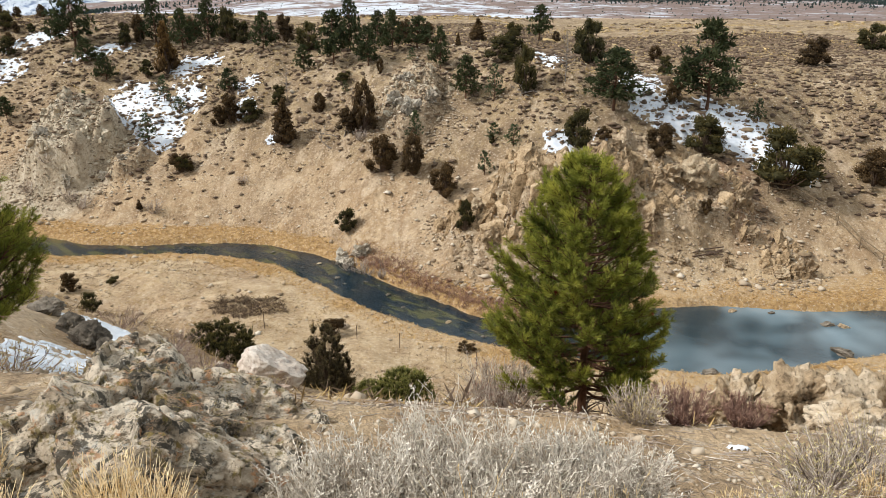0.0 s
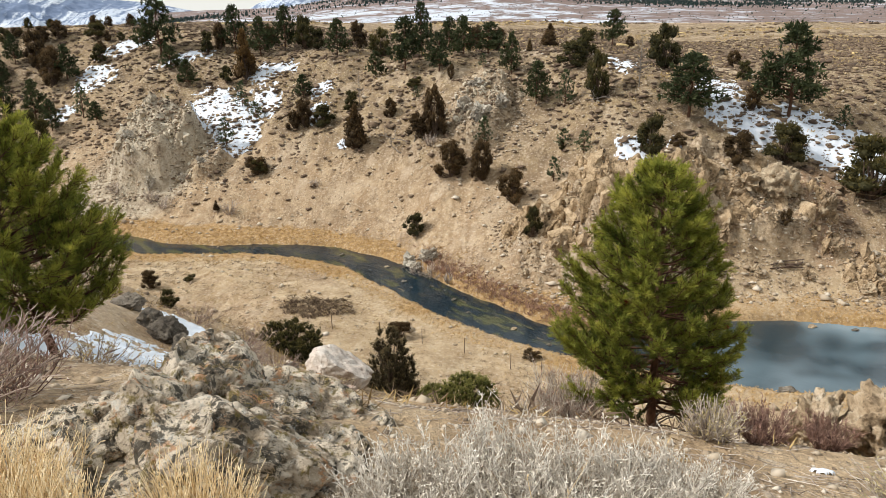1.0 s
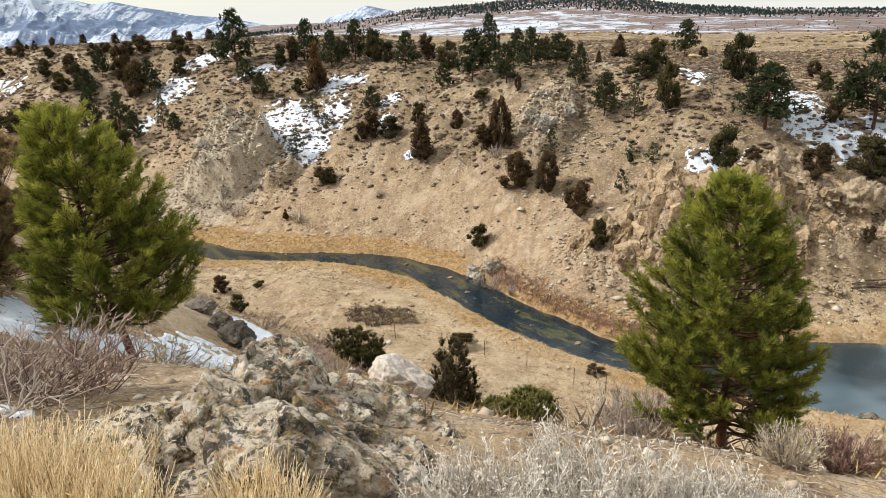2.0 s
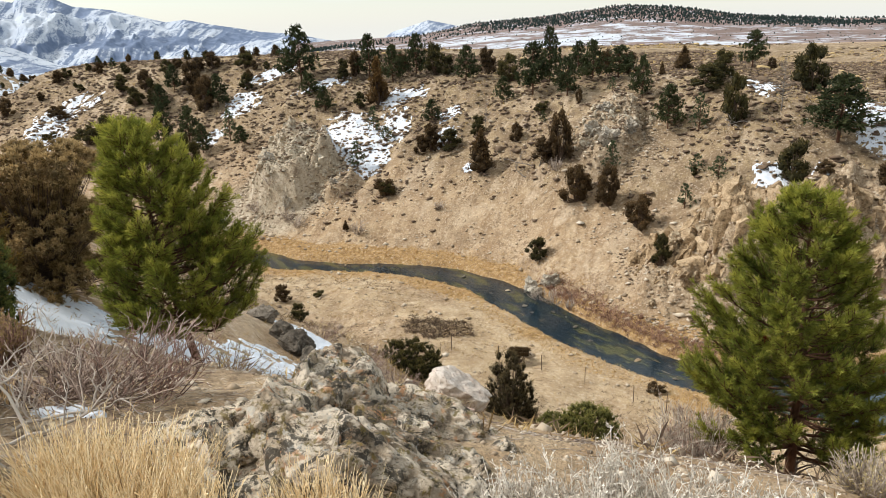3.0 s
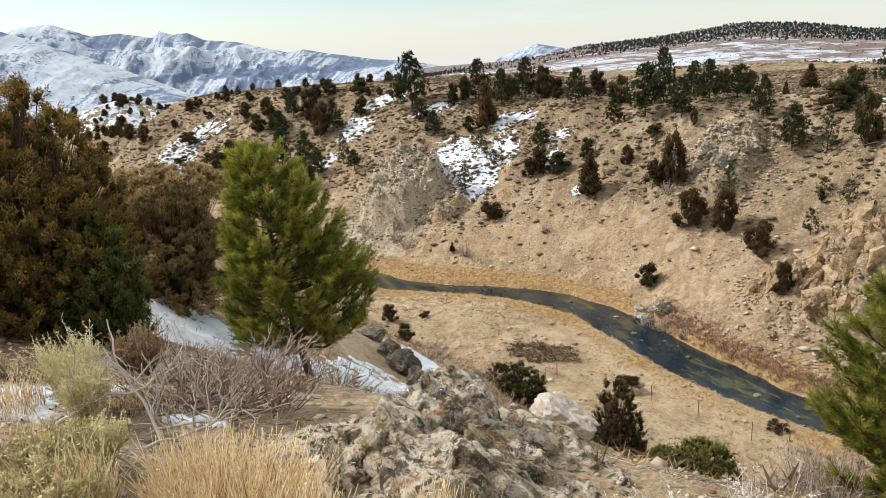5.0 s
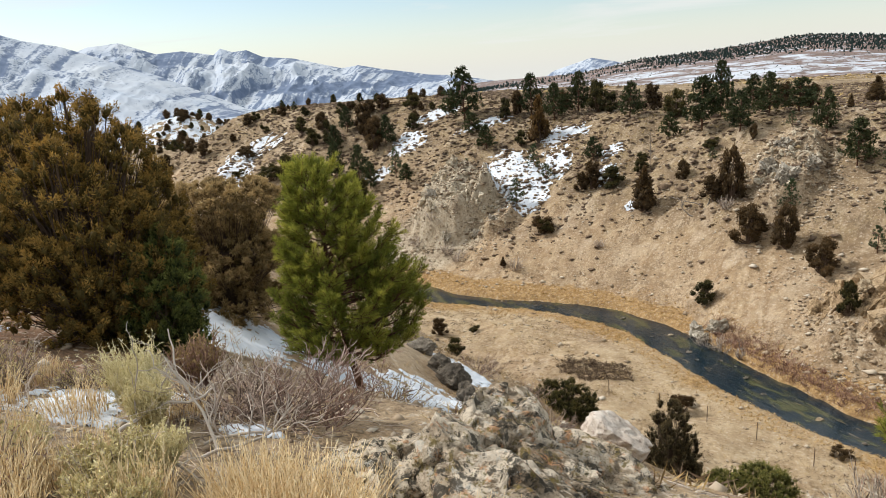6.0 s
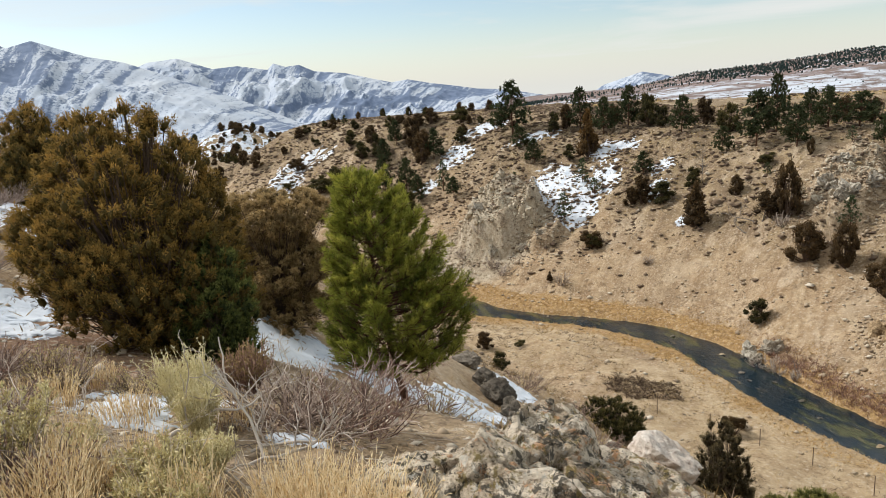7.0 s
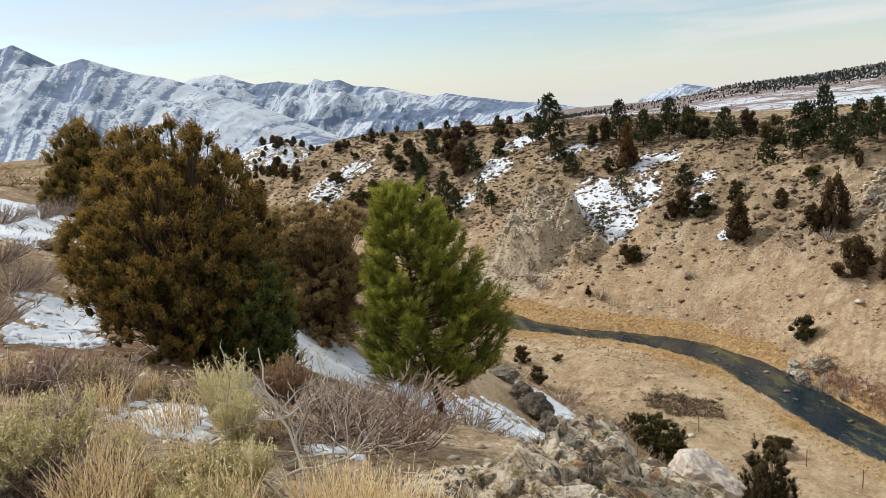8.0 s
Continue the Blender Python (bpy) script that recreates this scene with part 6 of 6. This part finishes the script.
YELLOW_LEAF = make_twig("faded_rabbitbrush", (0.28, 0.21, 0.09), (0.52, 0.42, 0.19), (0.70, 0.61, 0.33))
GOLD_BLADE = make_twig("golden_grass_blades", (0.22, 0.135, 0.06), (0.70, 0.51, 0.27), (0.88, 0.74, 0.49))


def shrub(name, seed, x, y, h, wide, stems, twigs, material, label, category="shrub", group="", thick=0.004, leaf=None, leaves=0, leaf_size=0.02, sprawl=0.75, kink=0.05, base=0.12):
    rng = np.random.default_rng(seed)
    thing = new(name)
    thing.location = (x, y, ground_at(x, y) - 0.01)
    N = stems
    a = rng.uniform(0, 6.283, N)
    tilt = np.sqrt(rng.uniform(0, 1, N)) * sprawl
    out = np.stack([np.cos(a), np.sin(a), np.zeros(N)], 1)
    L = rng.uniform(0.65, 1.05, N)
    s = np.linspace(0, 1, 6)[None, :, None]
    root = out * rng.uniform(0, base, (N, 1)) * wide
    side = out * (tilt * wide * 0.62 * L)[:, None]
    up = np.array([0, 0, 1.0]) * (h * L * np.sqrt(np.clip(1 - 0.55 * tilt ** 2, 0.1, 1)))[:, None]
    P = root[:, None] + side[:, None] * (s * 1.25 - 0.25 * s * s) + up[:, None] * (0.7 * s + 0.3 * s * s)
    P[:, 1:] += np.cumsum(rng.normal(size=(N, 5, 3)) * kink * h * 0.35, axis=1)
    tone = np.clip(rng.normal(0.52, 0.24, N), 0, 1)
    wood = Soup()
    wood.tubes(P, np.linspace(1.0, 0.35, 6)[None] * thick * rng.uniform(0.7, 1.5, (N, 1)), tone, 3)
    ends = []
    if twigs:
        k = np.repeat(np.arange(N), twigs)
        M = len(k)
        f = rng.uniform(0.35, 0.98, M) * 5
        i = np.minimum(f.astype(int), 4)
        S = P[k, i] + (P[k, i + 1] - P[k, i]) * (f - i)[:, None]
        d = unit(unit(P[k, i + 1] - P[k, i]) + rng.normal(size=(M, 3)) * 0.55 + np.array([0, 0, 0.25]))
        tl = h * rng.uniform(0.10, 0.30, M)[:, None, None]
        q = np.linspace(0, 1, 3)[None, :, None]
        T = S[:, None] + d[:, None] * tl * q
        T[:, 1:] += np.cumsum(rng.normal(size=(M, 2, 3)) * kink * h * 0.24, axis=1)
        # twig tone drops low down: shade inside the shrub is coloured in
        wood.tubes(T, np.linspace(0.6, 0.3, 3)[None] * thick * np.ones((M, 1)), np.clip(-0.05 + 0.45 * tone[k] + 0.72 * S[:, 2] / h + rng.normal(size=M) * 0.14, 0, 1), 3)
        ends = T
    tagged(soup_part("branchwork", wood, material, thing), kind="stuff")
    if leaf is not None:
        foliage = Soup()
        src = ends if len(ends) else P
        k = rng.integers(0, len(src), leaves)
        f = rng.uniform(0.3, 1, leaves) * (src.shape[1] - 1)
        i = np.minimum(f.astype(int), src.shape[1] - 2)
        C = src[k, i] + (src[k, i + 1] - src[k, i]) * (f - i)[:, None]
        D = unit(rng.normal(size=(leaves, 3)) * 0.8 + np.array([0, 0, 0.6]) + unit(src[k, i + 1] - src[k, i]) * 0.6)
        # leaves lighten with height, the same shading put into their tone
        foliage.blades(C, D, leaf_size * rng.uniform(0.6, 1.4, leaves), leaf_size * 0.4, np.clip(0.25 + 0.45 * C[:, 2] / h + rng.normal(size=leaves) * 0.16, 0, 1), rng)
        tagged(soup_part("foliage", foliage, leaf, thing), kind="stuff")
    return tagged(thing, label, category, group)


def grass_clump(seed, x, y, h, wide, blades, label, group="golden grass clumps", lean=0.5, thick=0.0023):
    rng = np.random.default_rng(seed)
    thing = new("grass_clump")
    thing.location = (x, y, ground_at(x, y) - 0.01)
    N = blades
    a, rad = rng.uniform(0, 6.283, N), np.sqrt(rng.uniform(0, 1, N)) * wide * 0.42
    out = np.stack([np.cos(a), np.sin(a), np.zeros(N)], 1)
    s = np.linspace(0, 1, 5)[None, :, None]
    L = h * rng.uniform(0.30, 1.0, N)
    bow = rng.normal(size=(N, 3)) * np.array([0.2, 0.2, 0]) + out * lean * (rad / wide)[:, None]
    P = (out * rad[:, None])[:, None] + np.array([0, 0, 1.0]) * (L[:, None, None] * s * (1 - 0.10 * s)) + bow[:, None] * L[:, None, None] * s * s * 0.7
    soup = Soup()
    # blades are browner at the base, with the clump's shade coloured in too
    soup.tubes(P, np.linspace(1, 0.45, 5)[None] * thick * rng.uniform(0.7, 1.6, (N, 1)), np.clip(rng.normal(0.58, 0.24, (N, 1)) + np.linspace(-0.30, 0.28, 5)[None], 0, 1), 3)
    tagged(soup_part("tussock", soup, GOLD_BLADE, thing), kind="stuff")
    heads = Soup()
    k = rng.integers(0, N, N * 2)
    f = rng.uniform(0.55, 1.0, len(k)) * 4
    i = np.minimum(f.astype(int), 3)
    C = P[k, i] + (P[k, i + 1] - P[k, i]) * (f - i)[:, None]
    D = unit(P[k, i + 1] - P[k, i]) + rng.normal(size=(len(k), 3)) * 0.35
    heads.blades(C, D, rng.uniform(0.016, 0.036, len(k)), 0.0065, np.clip(rng.normal(0.7, 0.2, len(k)), 0, 1), rng)
    tagged(soup_part("seed_fluff", heads, GOLD_BLADE, thing), kind="stuff")
    return tagged(thing, label, "grass clump", group)


def dead_branch(seed, x, y, length, turn, rise, thick, label):
    """A bleached crooked branch with forks."""
    rng = np.random.default_rng(seed)
    thing = new("dead_branch")
    thing.location = (x, y, ground_at(x, y) + 0.02)
    def limb(p, d, L, r, depth, soup, side):
        n = 8
        pts, q, v = [p], p.copy(), d.copy()
        for k in range(n - 1):
            v = unit(v + rng.normal(size=3) * 0.28)
            q = q + v * L / (n - 1)
            q[2] = max(q[2], 0.01)
            pts.append(q.copy())
        pts = np.array(pts)
        soup.tubes(pts[None], np.linspace(r, r * 0.45, n)[None], rng.uniform(0.5, 0.9), 6)
        if depth:
            for k in range(4):
                j = rng.integers(2, n)
                limb(pts[j], unit(v + rng.normal(size=3) * 0.9 + np.array([0, 0, 0.3])), L * rng.uniform(0.3, 0.6), r * 0.5, depth - 1, side, side)
    stem, forks = Soup(), Soup()
    limb(np.zeros(3), unit(np.array([math.cos(radians(turn)), math.sin(radians(turn)), rise])), length, thick, 2, stem, forks)
    wood = GREY_TWIG if thick < 0.012 else BLEACHED if thick < 0.05 else GREY_BARK
    soup_part("stem", stem, wood, thing, "", True)
    tagged(soup_part("side_branchwork", forks, wood, thing, "", True), kind="stuff")
    return tagged(thing, label, "dead branch")


BLEACHED = make_twig("bleached_dead_wood", (0.14, 0.12, 0.10), (0.36, 0.315, 0.27), (0.56, 0.50, 0.43))


DARK_GREEN = make_foliage("dark_juniper_scales", (0.02, 0.022, 0.008), (0.065, 0.06, 0.018), (0.17, 0.13, 0.035))
FRESH_GREEN = make_foliage("green_juniper_scales", (0.03, 0.042, 0.013), (0.135, 0.155, 0.040), (0.33, 0.34, 0.09))
OLIVE_BROWN = make_foliage("olive_brown_scales", (0.025, 0.02, 0.01), (0.085, 0.066, 0.03), (0.20, 0.15, 0.07))
BUSH_GREEN = make_foliage("olive_bush_leaves", (0.03, 0.036, 0.010), (0.105, 0.108, 0.026), (0.27, 0.25, 0.07))
DRY_BROWN = make_foliage("dry_juniper_scales", (0.07, 0.050, 0.024), (0.26, 0.18, 0.08), (0.50, 0.36, 0.17))


def plant_near():
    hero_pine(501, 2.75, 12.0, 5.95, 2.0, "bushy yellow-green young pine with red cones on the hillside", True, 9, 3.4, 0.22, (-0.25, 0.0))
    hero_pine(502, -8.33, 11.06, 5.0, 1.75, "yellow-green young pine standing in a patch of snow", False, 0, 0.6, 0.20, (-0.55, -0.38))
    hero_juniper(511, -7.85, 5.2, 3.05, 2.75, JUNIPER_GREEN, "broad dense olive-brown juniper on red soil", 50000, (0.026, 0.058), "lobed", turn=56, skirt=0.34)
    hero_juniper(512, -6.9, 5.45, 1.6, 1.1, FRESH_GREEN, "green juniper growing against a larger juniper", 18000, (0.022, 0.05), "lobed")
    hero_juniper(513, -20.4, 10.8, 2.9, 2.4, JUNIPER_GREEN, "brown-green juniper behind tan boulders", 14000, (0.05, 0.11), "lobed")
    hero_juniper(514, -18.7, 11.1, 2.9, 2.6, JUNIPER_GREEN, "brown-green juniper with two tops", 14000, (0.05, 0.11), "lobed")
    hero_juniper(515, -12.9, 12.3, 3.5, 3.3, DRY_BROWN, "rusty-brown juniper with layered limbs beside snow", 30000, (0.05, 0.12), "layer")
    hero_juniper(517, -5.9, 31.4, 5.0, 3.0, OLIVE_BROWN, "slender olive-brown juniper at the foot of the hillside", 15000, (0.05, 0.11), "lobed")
    hero_juniper(518, -1.98, 16.9, 1.1, 1.1, BUSH_GREEN, "low bright green bush on the hillside", 7000, (0.03, 0.07), "round", "bush", "bush")
    hero_juniper(519, -1.2, 19.2, 1.5, 2.0, BUSH_GREEN, "spreading green bush on the hillside", 8000, (0.035, 0.08), "round", "bush", "bush")
    hero_juniper(520, -14.6, 41.1, 2.4, 5.4, DARK_GREEN, "broad dark green juniper on the bench above the creek", 16000, (0.06, 0.13), "lobed")
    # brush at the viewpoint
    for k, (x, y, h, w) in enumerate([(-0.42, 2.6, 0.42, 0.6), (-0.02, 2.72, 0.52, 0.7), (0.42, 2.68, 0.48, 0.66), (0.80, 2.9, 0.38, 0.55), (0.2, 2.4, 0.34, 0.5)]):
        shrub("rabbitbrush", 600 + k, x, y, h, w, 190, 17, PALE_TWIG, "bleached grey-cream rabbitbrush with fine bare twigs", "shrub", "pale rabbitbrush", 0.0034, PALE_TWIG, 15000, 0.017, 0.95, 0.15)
    shrub("shrub", 610, 1.95, 5.0, 0.32, 0.55, 120, 8, RED_TWIG, "reddish-brown bare shrub on gravel", "shrub", "reddish shrubs", 0.0045, RED_TWIG, 1800, 0.02)
    shrub("shrub", 611, 2.65, 5.35, 0.32, 0.45, 110, 8, RED_TWIG, "reddish-brown bare shrub beside ochre rock", "shrub", "reddish shrubs", 0.0045, RED_TWIG, 1500, 0.02)
    shrub("shrub", 612, 1.55, 4.85, 0.28, 0.55, 160, 6, GREY_TWIG, "greyish bare shrub on gravel", "shrub", "", 0.004, YELLOW_LEAF, 1200, 0.02)
    for k, (x, y, h, w) in enumerate([(2.35, 3.55, 0.22, 0.75), (2.8, 3.9, 0.26, 0.7), (1.9, 2.95, 0.18, 0.5)]):
        shrub("sagebrush", 620 + k, x, y, h, w, 170, 6, GREY_TWIG, "grey twiggy sagebrush on gravel", "shrub", "grey sagebrush", 0.004, SAGE_LEAF, 1500, 0.018, 0.95)
    shrub("shrub", 630, 1.1, 11.6, 1.5, 1.5, 160, 9, GREY_TWIG, "dark bare shrub beside a pine", "shrub", "", 0.010, RED_TWIG, 2500, 0.05)
    shrub("shrub", 631, 0.2, 11.2, 0.6, 1.4, 150, 8, GREY_TWIG, "grey bare shrub on the hillside", "shrub", "", 0.008)
    shrub("shrub", 640, -4.0, 4.0, 0.40, 1.2, 120, 7, DUSKY_TWIG, "sprawling grey-brown bare shrub", "shrub", "bare grey shrubs", 0.0065, RED_TWIG, 900, 0.02, 1.0, 0.14, 0.3)
    shrub("shrub", 641, -4.3, 3.85, 0.34, 0.9, 90, 6, DUSKY_TWIG, "sprawling grey-brown bare shrub", "shrub", "bare grey shrubs", 0.006, None, 0, 0.02, 1.0, 0.14, 0.3)
    shrub("shrub", 642, -3.75, 4.35, 0.58, 0.95, 34, 6, RED_TWIG, "bare shrub with a few rusty leaves", "shrub", "bare grey shrubs", 0.0055, RED_TWIG, 700, 0.022, 0.95, 0.13, 0.25)
    for k, (x, y, h, w) in enumerate([(-4.55, 3.2, 0.56, 0.52), (-4.25, 3.05, 0.4, 0.36), (-4.2, 2.18, 0.20, 0.34), (-3.5, 2.5, 0.3, 0.4)]):
        shrub("rabbitbrush", 650 + k, x, y, h, w, 110, 7, PALE_YELLOW, "pale yellow rabbitbrush among dead branches", "shrub", "yellow rabbitbrush", 0.003, PALE_YELLOW, 9000, 0.017, 0.7)
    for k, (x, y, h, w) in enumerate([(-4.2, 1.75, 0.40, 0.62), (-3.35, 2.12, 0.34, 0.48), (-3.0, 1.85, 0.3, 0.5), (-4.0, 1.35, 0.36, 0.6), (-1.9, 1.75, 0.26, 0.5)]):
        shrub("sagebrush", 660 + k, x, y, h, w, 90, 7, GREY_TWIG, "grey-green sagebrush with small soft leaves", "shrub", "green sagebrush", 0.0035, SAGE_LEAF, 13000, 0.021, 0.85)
    for k, (x, y, h, w) in enumerate([(-5.0, 2.1, 0.26, 0.6), (-5.9, 3.0, 0.26, 0.6), (-6.3, 2.6, 0.28, 0.7), (-5.55, 3.5, 0.25, 0.6), (-3.75, 1.62, 0.24, 0.6), (-6.6, 3.2, 0.22, 0.6)]):
        shrub("shrub", 670 + k, x, y, h, w, 110, 7, DUSKY_TWIG, "low grey-brown brush with straw grass", "shrub", "low grey brush", 0.005, YELLOW_LEAF if k % 2 else RED_TWIG, 1400, 0.022, 0.95, 0.08)
    for k, (x, y, h, w) in enumerate([(-11.2, 4.6, 0.5, 1.2), (-12.6, 5.0, 0.5, 1.1), (-16.5, 6.8, 0.5, 1.2), (-9.2, 3.2, 0.55, 1.1), (-19.5, 9.5, 0.6, 1.3), (-17.8, 8.2, 0.4, 1.0), (-15.6, 8.2, 0.4, 0.9)]):
        shrub("shrub", 680 + k, x, y, h * 0.8, w, 150, 6, DUSKY_TWIG, "dark grey brush beside the snow", "shrub", "grey brush by the snow", 0.006, None, 0, 0.02, 1.05, 0.07, 0.3)
    for k, (x, y, h, w) in enumerate([(-6.6, 9.4, 0.4, 1.2), (-5.4, 10.2, 0.35, 1.0), (-7.0, 14.0, 0.45, 1.3), (-5.6, 13.2, 0.4, 1.1), (-6.6, 17.2, 0.5, 1.3), (-8.2, 19.0, 0.5, 1.2), (-4.6, 16.0, 0.4, 1.1), (-9.6, 22.4, 0.6, 1.6), (-11.6, 23.0, 0.6, 1.5)]):
        shrub("shrub", 760 + k, x, y, h, w, 70, 6, DUSKY_TWIG, "low grey-brown brush on the hillside", "shrub", "hillside brush", 0.008, YELLOW_LEAF if k % 3 == 0 else RED_TWIG, 900, 0.04, 1.0, 0.08, 0.3)
    shrub("shrub", 690, -5.15, 4.3, 0.45, 0.5, 120, 6, RED_TWIG, "small rusty-brown dead juniper bush", "bush", "", 0.005, DRY_BROWN, 2500, 0.03)
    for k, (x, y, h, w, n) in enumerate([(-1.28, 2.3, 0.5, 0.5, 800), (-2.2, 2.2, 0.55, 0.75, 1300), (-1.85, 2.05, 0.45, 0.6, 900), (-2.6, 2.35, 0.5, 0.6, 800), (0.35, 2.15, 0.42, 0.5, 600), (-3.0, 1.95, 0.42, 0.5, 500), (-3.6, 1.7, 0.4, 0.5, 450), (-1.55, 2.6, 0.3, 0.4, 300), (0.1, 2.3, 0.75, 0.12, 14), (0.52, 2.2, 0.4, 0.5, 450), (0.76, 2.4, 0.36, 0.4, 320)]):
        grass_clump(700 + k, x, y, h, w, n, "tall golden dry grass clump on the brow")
    for k, (x, y, h, w, n) in enumerate([(-4.3, 2.05, 0.3, 0.6, 350), (-4.9, 2.9, 0.24, 0.6, 300), (-5.5, 2.6, 0.26, 0.7, 350), (-3.7, 2.15, 0.34, 0.5, 320), (-6.0, 3.3, 0.2, 0.6, 260), (-3.3, 1.5, 0.32, 0.5, 320),
                                         (-5.0, 1.7, 0.34, 0.7, 380), (-4.4, 3.4, 0.24, 0.5, 260), (-5.9, 1.9, 0.3, 0.6, 300), (-2.4, 2.9, 0.3, 0.5, 320), (-6.6, 2.4, 0.26, 0.7, 300), (1.6, 3.0, 0.14, 0.4, 160), (2.6, 3.3, 0.16, 0.5, 200)]):
        grass_clump(740 + k, x, y, h, w, n, "short straw-coloured grass clump among brush", "straw grass clumps", 0.7)
    for k, (x, y, L, turn, rise, th) in enumerate([(-4.84, 3.9, 0.62, 100, 1.6, 0.012), (-4.78, 3.95, 0.5, 60, 1.0, 0.010), (-4.2, 2.7, 0.85, 110, 0.12, 0.015), (-4.55, 3.42, 0.5, 20, 0.35, 0.013), (-3.6, 2.9, 0.7, 60, 0.12, 0.013), (-3.95, 3.35, 0.5, 95, 1.2, 0.007), (-3.72, 3.6, 0.5, 70, 1.4, 0.006), (-3.55, 3.0, 0.8, 150, 0.15, 0.013),
                                                   (-3.8, 3.1, 0.6, 30, 0.25, 0.012), (-3.3, 2.6, 0.6, 170, 0.2, 0.012), (-6.0, 3.25, 0.5, 80, 1.3, 0.004)]):
        dead_branch(720 + k, x, y, L, turn, rise, th, "crooked bleached dead branch lying in brush")
    # a heap of fallen thin grey stems
    rng = random.Random(5)
    for k in range(34):
        x, y = rng.uniform(-4.95, -3.6), rng.uniform(1.75, 2.75)
        dead_branch(900 + k, x, y, rng.uniform(0.35, 0.75), rng.choice([20, 40, 200, 215]) + rng.uniform(-25, 25), rng.uniform(0.02, 0.4), rng.uniform(0.0035, 0.007), "thin grey dead branch lying in a heap")


def build_litter():
    """Fallen twigs and dead stalks strewn over the brow, too many to count."""
    rng = np.random.default_rng(960)
    r, a = 1.7 + 6.5 * rng.uniform(0, 1, 5200) ** 1.2, np.radians(rng.uniform(-78, 44, 5200))
    X, Y = r * np.sin(a), r * np.cos(a)
    keep = fbm(X, Y, 0.9, 3, 961) > -0.25
    X, Y, r = X[keep], Y[keep], r[keep]
    n = len(X)
    turn, L = rng.uniform(0, 6.283, n), rng.uniform(0.05, 0.26, n)
    d = np.stack([np.cos(turn), np.sin(turn)], 1) * L[:, None]
    ends = [(X + d[:, 0] * f, Y + d[:, 1] * f) for f in (0.0, 0.5, 1.0)]
    P = np.stack([np.stack([x, y, land(x, y) + rng.uniform(0.003, 0.02, n)], 1) for x, y in ends], 1)
    soup = Soup()
    soup.tubes(P, np.array([1.0, 0.9, 0.5])[None] * rng.uniform(0.0012, 0.0034, (n, 1)) * (0.7 + 0.12 * r)[:, None], np.clip(rng.normal(0.45, 0.3, n), 0, 1), 3)
    tagged(soup_part("twig_litter", soup, GREY_TWIG), "fallen grey twigs and stalks littering the dry ground", "twigs", kind="stuff")


def plant_far_shrubs():
    """Leafless grey shrubs and dead boughs across the canyon."""
    for k, (x, y, h, w) in enumerate(FAR_SHRUBS):
        shrub("shrub", 800 + k, x, y, h, w, 26, 6, GREY_TWIG, "leafless grey shrub on the bare slope", "shrub", "leafless far shrubs", 0.030, None, 0, 0.02, 1.0, 0.10, 0.2)
    for k, (x, y, L, turn) in enumerate([(-11.6, 78.6, 3.2, 200), (-12.4, 78.0, 2.6, 160), (-11.0, 78.3, 2.4, 20), (9.8, 75.0, 3.0, 170), (-5.4, 57.9, 1.3, 60)]):
        dead_branch(830 + k, x, y, L, turn, 0.25, 0.06, "grey dead bough lying on the slope")


FAR_SHRUBS = [(-31.0, 72.8, 1.7, 1.6), (-44.6, 78.2, 1.4, 2.4), (-46.6, 77.6, 1.3, 2.2), (-41.4, 75.9, 1.6, 1.8), (-39.6, 74.6, 1.4, 2.0), (-9.0, 76.6, 1.6, 1.6), (12.6, 64.5, 1.0, 1.4), (-8.2, 60.4, 1.2, 2.4), (-7.0, 59.4, 1.2, 2.2),
              (-22.0, 76.6, 0.8, 1.2), (-5.4, 58.0, 0.9, 0.9)]
plant_near()
build_litter()
plant_far_shrubs()


# ---------------------------------------------------------------- fences and logs
WEATHERED = make_bark("weathered_timber", (0.13, 0.095, 0.06), (0.30, 0.23, 0.15), 20)
RUSTY = make_bark("rusty_post", (0.09, 0.06, 0.04), (0.20, 0.14, 0.10), 30)


def beam(p, q, r, sides=6):
    soup = Soup()
    soup.tubes(np.array([[p, q]], float), np.array([[r, r * 0.92]]), 0.5, sides)
    return soup


def build_fences():
    rail = new("handrail_fence")
    pts = [(30.6, 64.6), (32.6, 64.2), (34.3, 63.0), (35.9, 61.5), (37.0, 59.3), (38.3, 57.7), (39.6, 56.0)]
    tops = []
    for x, y in pts:
        z = ground_at(x, y)
        soup_part("post", beam((x, y, z - 0.2), (x, y, z + 1.1), 0.06), WEATHERED, rail)
        tops.append(np.array([x, y, z]))
    for a, b in zip(tops, tops[1:]):
        for hgt in (1.02, 0.55):
            soup_part("rail", beam(a + (0, 0, hgt), b + (0, 0, hgt), 0.045), WEATHERED, rail)
    tagged(rail, "weathered wooden handrail fence along the slope path", "fence")
    wire = new("post_fence")
    for x, y in [(-13.0, 46.6), (-9.4, 46.4), (-6.1, 45.1), (-3.0, 43.9), (0.2, 42.0), (2.2, 41.2)]:
        z = ground_at(x, y)
        soup_part("post", beam((x, y, z - 0.1), (x, y, z + 1.15), 0.03), RUSTY, wire)
    tagged(wire, "thin rusty fence posts on the creek bench", "fence")
    rng = random.Random(9)
    for k in range(6):
        x, y = 23.4 + rng.uniform(-0.9, 0.9), 58.3 + rng.uniform(-0.4, 0.4)
        a = rng.uniform(-0.3, 0.5)
        d = np.array([math.cos(a), math.sin(a), 0.12]) * rng.uniform(0.7, 1.2)
        c = np.array([x, y, ground_at(x, y) + 0.15 + 0.05 * k])
        ob = soup_part("log", beam(c - d, c + d, 0.06), JUNIPER_BARK)
        tagged(ob, "fallen reddish-brown log on the slope", "log", "fallen logs")


build_fences()
